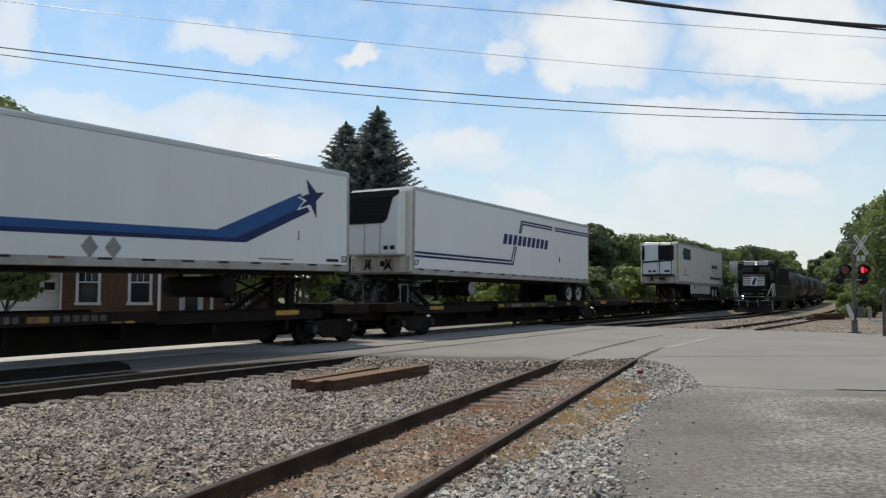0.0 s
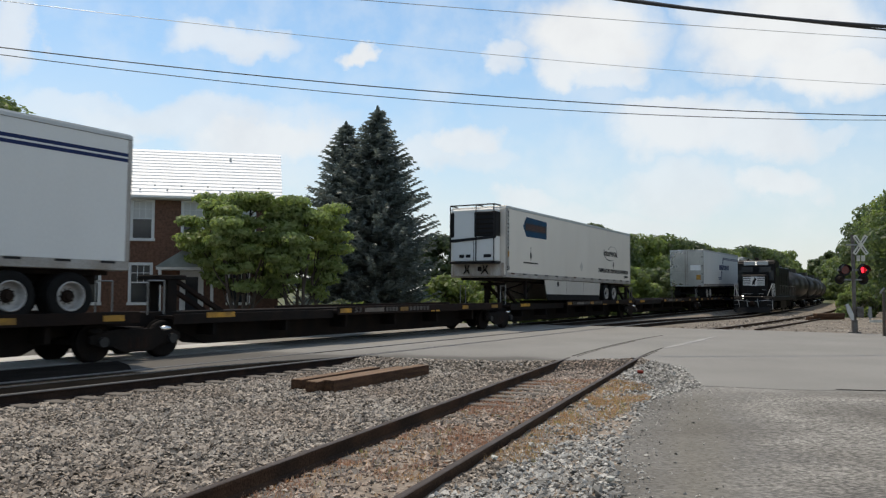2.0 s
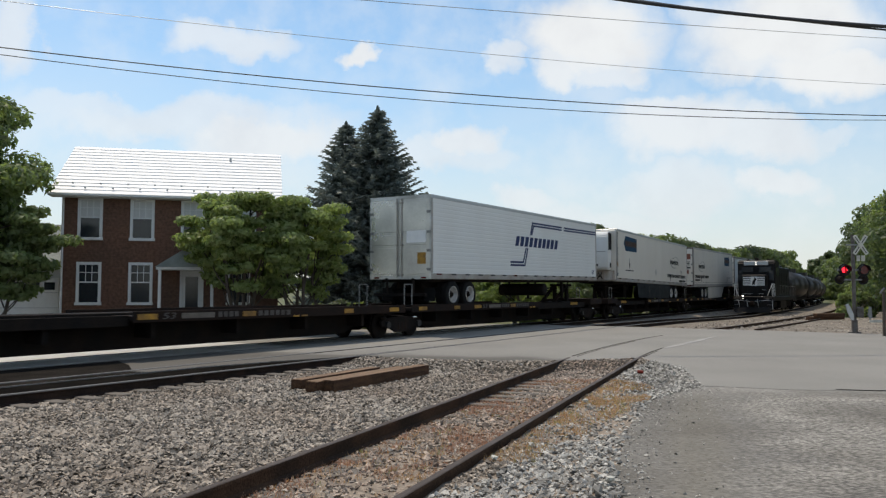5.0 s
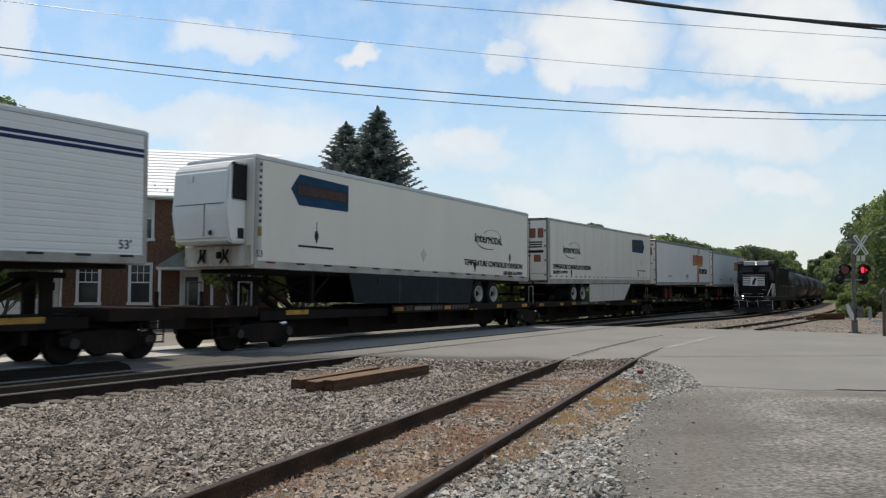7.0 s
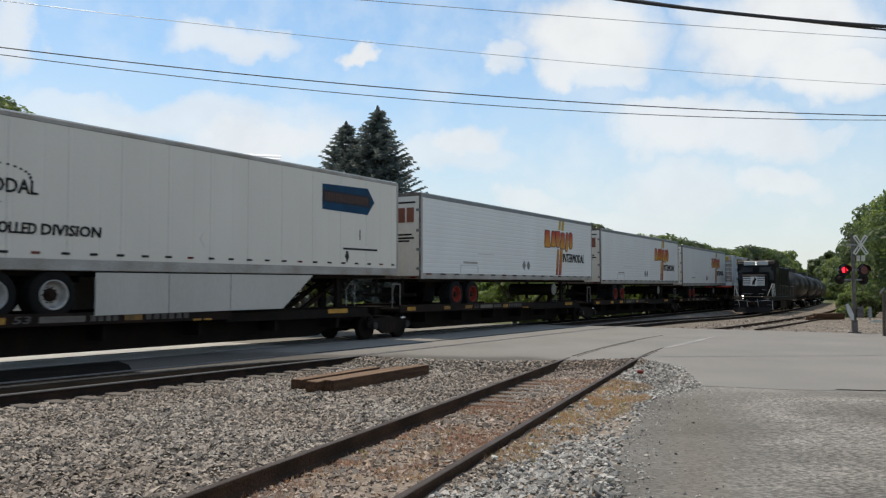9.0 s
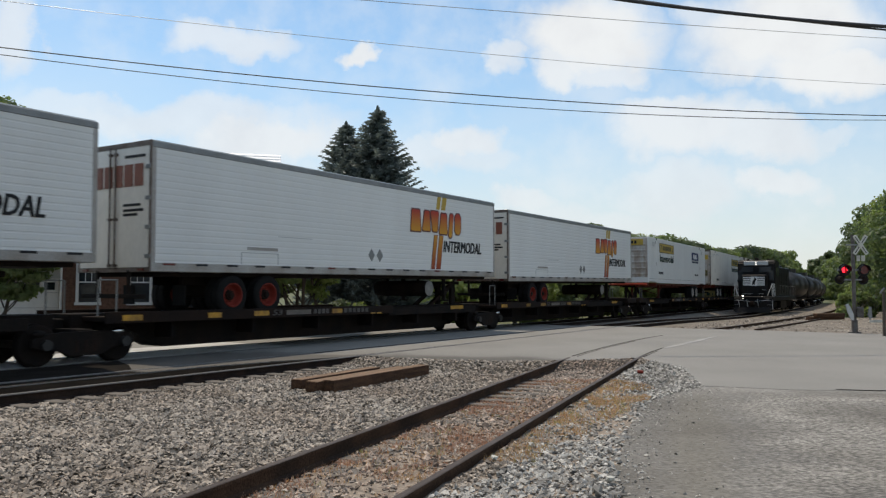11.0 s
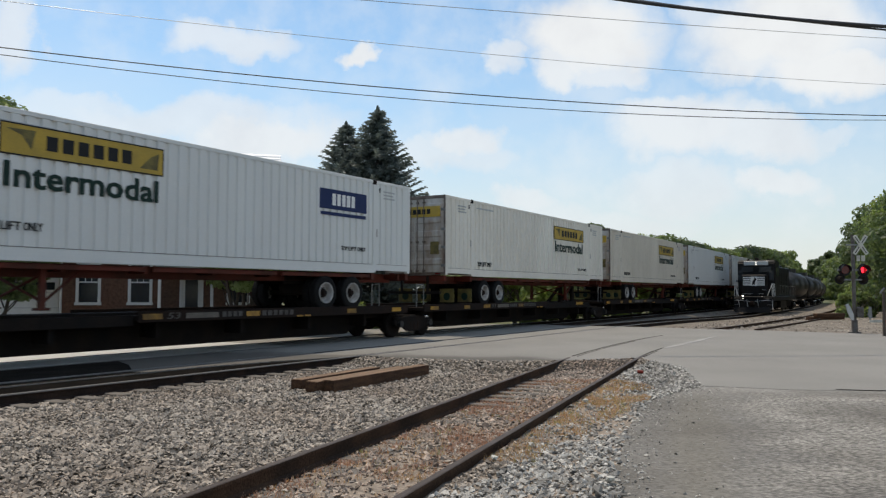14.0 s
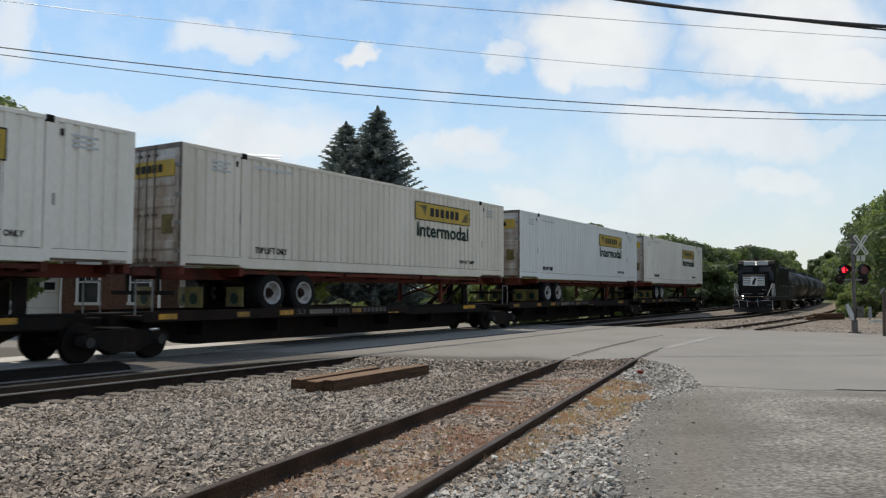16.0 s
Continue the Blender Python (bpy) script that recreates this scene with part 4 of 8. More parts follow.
def nose_unit(tr, kind, z0, z1):
    """The cooling unit on the nose that faces down the line."""
    y = -HALF_L
    dark = (("grille", -1.0, 1.0, z1 - 1.28, z1 - 0.35),)
    part_box("nose_wall", (-1.27, 1.27, y - 0.03, y, z0 + 0.1, z1 - 0.1), "white_paint", tr, "", 0.01)
    if kind == "round":
        bm = bmesh.new()
        prism(bm, [(y - 0.62, z0 + 0.72), (y - 0.70, z0 + 1.4), (y - 0.68, z1 - 0.45), (y - 0.58, z1 - 0.28), (y - 0.36, z1 - 0.18), (y - 0.03, z1 - 0.15), (y - 0.03, z0 + 0.62), (y - 0.5, z0 + 0.62)], -1.02, 1.02)
        bmesh.ops.bevel(bm, geom=list(bm.edges), offset=0.05, segments=2, affect="EDGES")
        unit = part("cooling_unit", bm, "white_cool", tr, "rounded white cooling unit housing", smooth=False)
        part_box("grille", (1.0, 1.026, y - 0.56, y - 0.05, z1 - 1.22, z1 - 0.26), "black_grille", unit, "", 0.03)
        part_box("seam", (-0.90, 0.90, y - 0.712, y - 0.70, z0 + 1.62, z0 + 1.635), "ink", unit, "", 0.0)
        part_box("seam", (0.20, 0.212, y - 0.712, y - 0.695, z0 + 0.8, z0 + 1.62), "ink", unit, "", 0.0)
        part_box("hatch", (1.01, 1.032, y - 0.33, y - 0.12, z0 + 0.75, z0 + 1.02), "ink", unit, "", 0.004)
        part_box("gauge", (-0.45, -0.25, y - 0.715, y - 0.69, z1 - 0.72, z1 - 0.55), "alu", unit, "", 0.004)
        part_box("knob", (0.35, 0.47, y - 0.70, y - 0.66, z0 + 0.83, z0 + 0.95), "ink", unit, "", 0.02)
    else:
        bm = bmesh.new()
        box(bm, -1.05, 1.05, y - 0.50, y - 0.03, z0 + 0.62, z1 - 0.12, 0.06)
        unit = part("cooling_unit", bm, "white_cool", tr, "white cooling unit housing with black grilles")
        if kind == "slats":
            bm = bmesh.new()
            face = [(-0.98, z1 - 1.25), (0.42, z1 - 1.25), (0.58, z1 - 1.12), (0.80, z1 - 0.42), (1.03, z1 - 0.30), (1.03, z1 - 0.15), (-0.98, z1 - 0.15)]
            fr, bk = [bm.verts.new((x, y - 0.53, z)) for x, z in face], [bm.verts.new((x, y - 0.05, z)) for x, z in face]
            bm.faces.new(fr)
            bm.faces.new(bk[::-1])
            for k in range(len(face)):
                j = (k + 1) % len(face)
                bm.faces.new((fr[k], fr[j], bk[j], bk[k]))
            g = part("grille", bm, "black_grille", unit)
            for k in range(7):
                z = z1 - 1.15 + 0.12 * k
                part_box("slat", (-0.9, 0.40 + 0.055 * k, y - 0.55, y - 0.525, z, z + 0.05), "steel_black", g, "", 0.0)
            for x in (-0.35, 0.30):
                part_box("seam", (x, x + 0.014, y - 0.512, y - 0.495, z0 + 0.65, z1 - 1.27), "ink", unit, "", 0.0)
        else:
            for x0, x1 in ((-1.07, -0.86), (0.06, 1.075)):
                g = part_box("grille", (x0, x1, y - 0.535, y - 0.06, z1 - 1.30, z1 - 0.24), "black_grille", unit, "", 0.05)
                for k in range(5):
                    part_box("slat", (x0 + 0.05, x1 - 0.07, y - 0.55, y - 0.53, z1 - 1.18 + 0.19 * k, z1 - 1.13 + 0.19 * k), "steel_black", g, "", 0.0)
            bm = bmesh.new()
            vs = [bm.verts.new((x, yy, z)) for yy in (y - 0.53, y - 0.48) for x, z in ((-1.05, z1 - 1.50), (1.07, z1 - 1.36), (1.07, z1 - 1.26), (-1.05, z1 - 1.38))]
            for f in ((0, 1, 2, 3), (7, 6, 5, 4), (0, 4, 5, 1), (1, 5, 6, 2), (2, 6, 7, 3), (3, 7, 4, 0)):
                bm.faces.new([vs[i] for i in f])
            part("band", bm, "ink", unit, "black slanting band below the grilles")
            part_box("lower_lip", (-1.07, 1.07, y - 0.56, y - 0.03, z0 + 0.55, z0 + 0.65), "ink", unit, "black rubber lip", 0.02)
            part_box("seam", (0.045, 0.06, y - 0.512, y - 0.49, z0 + 0.65, z1 - 1.35), "ink", unit, "", 0.0)
            bm = bmesh.new()
            for x in (-1.02, 0.2, 1.02):
                tube(bm, (x, y - 0.58, z0 + 0.62), (x, y - 0.58, z1 + 0.02), 0.026, 6)
                tube(bm, (x, y - 0.58, z1 + 0.02), (x, y, z1 + 0.02), 0.03, 6)
            tube(bm, (-1.02, y - 0.58, z1 + 0.02), (1.02, y - 0.58, z1 + 0.02), 0.03, 6)
            tube(bm, (-1.02, y - 0.58, z0 + 0.62), (1.02, y - 0.58, z0 + 0.62), 0.014, 6)
            part("guard_rail", bm, "ink", tr, "black tube guard round the cooling unit")
        hatches = ((-0.62, -0.40), (-0.30, -0.10), (0.52, 0.86)) if kind == "twin" else ((0.45, 0.63), (0.72, 0.90))
        for x0, x1 in hatches:
            part_box("hatch", (x0, x1, y - 0.52, y - 0.49, z0 + 0.80, z0 + 0.93), "ink", unit, "", 0.004)
    part_box("nose_plate", (-1.2, 1.2, y - 0.10, y, z0 + 0.05, z0 + 0.6), "nose_rust", tr, "scuffed grey lower nose plate", 0.02)
    for x, lean in ((-0.55, 0.06), (-0.38, -0.03), (0.30, 0.08), (0.48, -0.05)):
        bm = bmesh.new()
        tube(bm, (x, y - 0.13, z0 + 0.50), (x + lean, y - 0.17, z0 + 0.30), 0.028, 8)
        tube(bm, (x + lean, y - 0.17, z0 + 0.30), (x - lean, y - 0.15, z0 + 0.14), 0.04, 8, 0.02)
        part("hose_coupling", bm, "steel_black", tr)
    part_box("socket_box", (0.05, 0.22, y - 0.16, y - 0.08, z0 + 0.26, z0 + 0.44), "steel_black", tr, "", 0.02)


def skirt(tr, y0, y1, slope0, slope1, mat, z0=1.12, z1=2.0, lip=True):
    bm = bmesh.new()
    prism(bm, [(y0, z1), (y0 + slope0, z0), (y1 - slope1, z0), (y1, z1)], HALF_W - 0.04, HALF_W - 0.01)
    sk = part("side_skirt", bm, mat, tr)
    bm = bmesh.new()
    prism(bm, [(y0, z1), (y0 + slope0, z0), (y1 - slope1, z0), (y1, z1)], -HALF_W + 0.01, -HALF_W + 0.04)
    part("side_skirt", bm, mat, tr)
    n = max(2, int((y1 - y0) / 2.2))
    for k in range(1, n):
        y = y0 + slope0 + (y1 - slope1 - y0 - slope0) * k / n
        part_box("panel_seam", (HALF_W - 0.012, HALF_W - 0.006, y, y + 0.012, z0 + 0.26 * lip, z1), "frame_rusty", sk, "", 0.0)
    if lip:
        bm = bmesh.new()
        prism(bm, [(y0 + slope0 * 0.7, z0 + 0.24), (y0 + slope0, z0 - 0.02), (y1 - slope1, z0 - 0.02), (y1 - slope1, z0 + 0.24)], HALF_W - 0.045, HALF_W - 0.004)
        part("skirt_lip", bm, "rubber", tr, "black rubber lower lip")


def hazard_diamond(tr, y, z, r, mat="galv"):
    side_plate("placard_holder", [(y - r * 0.8, z), (y, z - r), (y + r * 0.8, z), (y, z + r)], mat, tr, 0.012)


def arrow_sign(tr, y0, y1, z0, z1, flip):
    """Blue arrow panel with a row of copper letter blocks."""
    tip, tail = (y1, y0) if flip else (y0, y1)
    d = 0.34 if flip else -0.34
    mid = (z0 + z1) / 2
    sign = side_plate("arrow_sign", [(tip, mid), (tip - d, z1), (tail, z1 - 0.06), (tail, z0 + 0.02), (tip - d, z0)], "sign_blue", tr, 0.005, "blue arrow panel with copper lettering")
    a, b = (min(tip, tail) + 0.30, max(tip, tail) - 0.12) if not flip else (min(tip, tail) + 0.12, max(tip, tail) - 0.30)
    side_plate("band", [(a - 0.1, mid - 0.18), (b + 0.1, mid - 0.18), (b + 0.1, mid + 0.18), (a - 0.1, mid + 0.18)], "sign_deep", sign, 0.008)
    letter_blocks("lettering", a, b, mid - 0.12, mid + 0.12, 17, "sign_letter", sign, 0, 0.011)


def marks_arrow(tr, y, z0, z1):
    side_plate("arrow_mark", [(y - 0.015, z0 + 0.3), (y + 0.015, z0 + 0.3), (y + 0.015, z1), (y - 0.015, z1)], "ink", tr)
    side_plate("arrow_mark", [(y, z0), (y + 0.09, z0 + 0.2), (y + 0.05, z0 + 0.36), (y - 0.05, z0 + 0.36), (y - 0.09, z0 + 0.2)], "ink", tr)


def swoosh(tr, y, z, w, h):
    """The open ring round the intermodal wording: a green stroke below, a dotted arc above."""
    bm = bmesh.new()
    for k in range(15):
        a0, a1 = radians(175 + 8 * k), radians(175 + 8 * (k + 1))
        t = 0.035 * math.sin(math.pi * (k + 0.5) / 15) + 0.012
        p = lambda a, e: (y + (w / 2 + e) * math.cos(a), z + (h / 2 + e) * math.sin(a))
        prism(bm, [p(a0, 0), p(a0, t), p(a1, t), p(a1, 0)], HALF_W - 0.004, HALF_W + 0.005)
    part("swoosh", bm, "green_ink", tr)
    for k in range(13):
        a = radians(4 + 13 * k)
        cy, cz = y + w * (0.14 + 0.345 * math.cos(a)), z + h * 0.375 * (1 + math.sin(a))
        d = 0.02 if k else 0.045
        part_box("dot", (HALF_W - 0.004, HALF_W + 0.005, cy - 0.026, cy + 0.026, cz - d, cz + 0.02), "ink", tr, "", 0.0)


def intermodal_division(tr, y, yt, up, air_y, air_z, air="AIR RIDE EQUIPPED", zt=2.53):
    words("lettering", "inter", 0.32, "ink", tr, on_side(y, 3.44 + up), 1.06, 0.040)
    words("lettering", "MODAL", 0.27, "ink", tr, on_side(y + 1.08, 3.43 + up), 1.16, 0.030)
    swoosh(tr, y + 1.12, 3.52 + up, 2.0, 0.60)
    words("lettering", "TEMPERATURE CONTROLLED DIVISION", 0.21, "ink", tr, on_side(yt, zt + up), 4.88, 0.045, 0.06)
    words("lettering", air, 0.145, "ink", tr, on_side(air_y, air_z), len(air) * 0.104, 0.04, 0.06)


def load_stripe():
    tr = box_trailer("white semi trailer with a broad blue stripe rising to an arrow", "posts", "white_cool", top_h=0.14)
    side_plate("stripe", [(-8.0, 2.60), (3.95, 2.70), (3.0, 2.97), (-8.0, 2.86)], "blue_mid", tr, 0.005, "broad blue stripe")
    side_plate("stripe", [(-8.0, 2.60), (3.95, 2.70), (3.62, 2.80), (-8.0, 2.69)], "blue_dark", tr, 0.007)
    side_plate("stripe", [(3.95, 2.70), (6.35, 3.66), (5.95, 4.14), (3.0, 2.97)], "blue_mid", tr, 0.006)
    side_plate("stripe", [(3.95, 2.70), (6.35, 3.66), (6.2, 3.84), (3.62, 2.80)], "blue_dark", tr, 0.008)
    side_plate("emblem", [(6.95, 4.26), (6.62, 4.22), (6.2, 4.55), (6.32, 4.16), (5.95, 4.05), (6.22, 3.96), (5.9, 3.70), (6.38, 3.84), (6.62, 3.52), (6.60, 3.98)], "blue_dark", tr, 0.014, "dark blue pointed emblem")
    side_plate("emblem_line", [(6.2, 4.10), (5.84, 4.02), (6.1, 3.95), (5.82, 3.66), (6.34, 3.82), (6.34, 3.86), (5.9, 3.72), (6.17, 3.97), (5.93, 4.03)], "white_plain", tr, 0.016)
    for y in (-0.35, 0.2):
        hazard_diamond(tr, y, 2.43, 0.24)
    side_plate("mark", [(5.88, 2.84), (5.92, 2.84), (5.92, 3.11), (5.88, 3.11)], "ink", tr)
    words("lettering", "53", 0.19, "ink", tr, on_side(7.72, 2.28), None, 0.02)
    bar_rows("number_bar", 7.05, 7.6, 2.29, 2.37, 1, "ink", tr)
    bar_rows("lettering_bar", 4.4, 5.7, 2.29, 2.33, 1, "galv", tr)
    part_box("nose_wall", (-1.27, 1.27, 8.075, 8.105, 2.1, 4.85), "white_paint", tr, "", 0.01)
    wheels(tr, -5.6, "rim")
    fuel_tank(tr, 3.6, "steel_black")
    landing_gear(tr, 5.4)
    return tr


def truckline_marks(tr, start):
    """Two-line blue ribbon that steps up through the brand's slanted letter blocks."""
    for outer in (True, False):
        d = 0.0 if outer else 0.125
        side_plate("ribbon", [(start, 2.59 + d), (-0.56 - d, 2.60 + d), (-0.52 - d, 2.68 + d), (start, 2.67 + d)], "blue_dark", tr, 0.005, "dark blue ribbon")
        e = 0.0 if outer else -0.165
        side_plate("ribbon", [(-0.64 + e, 2.60 + d), (-0.54 + e, 2.60 + d), (-0.22 + e, 3.39), (-0.32 + e, 3.39)], "blue_dark", tr, 0.006)
        q = 0.115 if outer else 0.0
        e = -0.115 if outer else 0.0
        side_plate("ribbon", [(0.08 + e, 3.96), (0.18 + e, 3.96), (0.38 + e, 4.34 + q), (0.29 + e, 4.40 + q)], "blue_dark", tr, 0.006)
        side_plate("ribbon", [(0.32 + e, 4.34 + q), (3.47, 4.34 + q), (3.47, 4.415 + q), (0.30 + e, 4.415 + q)], "blue_dark", tr)
        side_plate("ribbon", [(3.74, 4.335 + q), (7.98, 4.355 + q), (7.98, 4.43 + q), (3.74, 4.41 + q)], "blue_dark", tr)
    letter_blocks("lettering", -1.50, 3.02, 3.44, 3.86, 10, "blue_dark", tr, 0.32)


def load_truckline():
    tr = box_trailer("white refrigerated trailer with dark blue ribbon and slanted lettering", None, "white_cool", dashes=16)
    truckline_marks(tr, -8.05)
    nose_unit(tr, "slats", 2.02, 4.96)
    words("lettering", "53'", 0.19, "blue_dark", tr, on_side(-8.0, 2.32), None, 0.02)
    part_box("handle", (1.30, 1.33, 4.27, 4.31, 2.92, 3.16), "steel_black", tr, "", 0.004)
    wheels(tr, 6.2, "rim")
    fuel_tank(tr, -3.70)
    landing_gear(tr, -5.9)
    return tr


def load_truckline_back():
    tr = box_trailer("white ribbed refrigerated trailer with polished steel doors and blue ribbon", "ribs", "white_cool", dashes=16)
    truckline_marks(tr, -1.95)
    swing_doors(tr, 2.02, 4.96, "quilted", False, True)
    end_plate("notice", 0.30, 1.1, 3.30, 3.72, "white_plain", tr, 0.02)
    end_plate("reflector_sheet", 0.75, 1.1, 2.55, 2.95, "yellow", tr, 0.02)
    words("lettering", "53'", 0.2, "blue_dark", tr, on_side(7.38, 2.34), None, 0.01)
    wheels(tr, -5.9, "rim")
    mud_flaps(tr, -7.6, "rubber")
    fuel_tank(tr, 1.9, "steel_black")
    landing_gear(tr, 4.4)
    return tr


def load_arrow(kind, unit):
    tr = box_trailer("white refrigerated trailer with a blue arrow sign and long side skirt", None, dashes=14)
    back = 0.0 if kind == "pale" else 0.28
    arrow_sign(tr, -6.5 - back, -4.02 - back, 3.80, 4.66, False)
    marks_arrow(tr, -5.70, 2.79, 3.40)
    bar_rows("lettering_bar", -6.45, -4.95, 2.66, 2.72, 1, "ink", tr)
    if kind == "pale":
        intermodal_division(tr, 3.55, 2.72, 0.04, 6.86, 2.33, "QUIPPED")
        marks_arrow(tr, 5.09, 2.82, 3.18)
    else:
        intermodal_division(tr, 3.39, 2.60, 0.0, 5.74, 2.25)
        marks_arrow(tr, 6.33, 2.75, 3.06)
        marks_arrow(tr, 3.40, 2.28, 2.46)
    hazard_diamond(tr, -0.16 if kind == "dark" else 0.3, 2.76, 0.22, "skirt_pale")
    nose_unit(tr, unit, 2.02, 4.96)
    part_box("corner_strip", (1.305, 1.318, -7.98, -7.86, 2.3, 4.8), "alu", tr, "", 0.0)
    bar_rows("number_bar", -7.96, -7.88, 3.2, 4.75, 10, "ink", tr, 0.022)
    part_box("corner_mark", (1.316, 1.324, -7.98, -7.86, 2.86, 3.1), "yellow", tr, "", 0.0)
    words("lettering", "53", 0.17, "ink", tr, on_side(-8.02, 2.32, 0.012), None, 0.02)
    skirt(tr, -4.2, 3.03 if kind == "pale" else 3.3, 0.32, 0.22, "skirt_pale" if kind == "pale" else "skirt_dark", lip=kind == "pale")
    part_box("latch", (1.29, 1.30, -2.75, -2.6, 1.72, 1.95), "ink", tr, "", 0.02)
    wheels(tr, 4.69 if kind == "pale" else 4.40, "rim")
    landing_gear(tr, -5.4)
    part_box("bumper_bar", (-1.1, 1.1, 8.0, 8.1, 1.42, 1.52), "steel_black", tr, "", 0.01)
    for x in (-0.6, 0.52):
        part_box("bumper_post", (x, x + 0.08, 8.0, 8.06, 1.5, 2.06), "steel_black", tr, "", 0.005)
    return tr


def load_arrow_back():
    tr = box_trailer("white refrigerated trailer showing its rear doors and a blue arrow sign", "posts", top="rail_dirty", z0=1.95, dashes=26, wide_rail=0.23, dash_up=0.14)
    intermodal_division(tr, -6.256, -7.52, -0.025, -7.52, 2.415, zt=2.67)
    marks_arrow(tr, -5.24, 2.26, 2.56)
    hazard_diamond(tr, 0.12, 2.75, 0.2, "white_paint")
    arrow_sign(tr, 4.335, 6.79, 3.79, 4.60, True)
    side_plate("mark", [(6.05, 3.01), (6.09, 3.01), (6.09, 3.32), (6.05, 3.32)], "ink", tr)
    marks_arrow(tr, 5.46, 2.29, 2.60)
    bar_rows("lettering_bar", 5.28, 6.94, 2.69, 2.75, 1, "ink", tr)
    for k in range(12):
        y = -7.05 + 1.22 * k
        part_box("seam", (HALF_W - 0.004, HALF_W + 0.0015, y, y + 0.006, 2.18, 4.84), "rail_dirty", tr, "", 0.0)
    part_box("corner_post", (HALF_W - 0.10, HALF_W + 0.006, -HALF_L + 0.1, -HALF_L + 0.27, 2.18, 4.84), "rail_dirty", tr, "", 0.006)
    skirt(tr, -2.73, 3.98, 0.0, 1.2, "skirt_pale", 1.03, 1.92, lip=False)
    swing_doors(tr, 2.02, 4.96, "white_box", True)
    bm = bmesh.new()
    for k in range(6):
        x = -1.12 + 0.39 * k
        box(bm, x, x + 0.27, -8.135, -8.1, 4.05, 4.48)
    part("lettering_block", bm, "copper", tr, "copper letter blocks on the doors")
    for x, z, w, h, mat in ((0.30, 3.82, 0.75, 0.06, "green_ink"), (0.42, 3.71, 0.60, 0.06, "green_ink"), (0.30, 3.60, 0.72, 0.06, "green_ink"),
                            (0.10, 3.36, 1.0, 0.12, "ink"), (0.62, 2.95, 0.34, 0.32, "copper"), (0.12, 2.40, 1.0, 0.035, "roof_grey"), (-1.05, 3.35, 0.5, 0.4, "roof_grey")):
        end_plate("notice", x, x + w, z, z + h, mat, tr)
    wheels(tr, -4.22, "rim")
    mud_flaps(tr, -6.0, "rubber")
    landing_gear(tr, 5.5)
    return tr


# foot and head of each block along the side, its height, its corners' cut
BLOCKS = [(2.12, 2.80, 2.18, 2.74, 3.48, 4.29, 0.04), (2.82, 3.40, 2.95, 3.34, 3.52, 4.29, 0.06), (3.46, 3.86, 3.34, 3.94, 3.52, 4.31, 0.06),
          (3.90, 4.52, 4.02, 4.48, 3.46, 4.27, 0.06), (4.53, 4.84, 4.62, 4.94, 3.36, 4.30, 0.08), (4.96, 5.46, 4.98, 5.47, 3.50, 4.33, 0.14)]


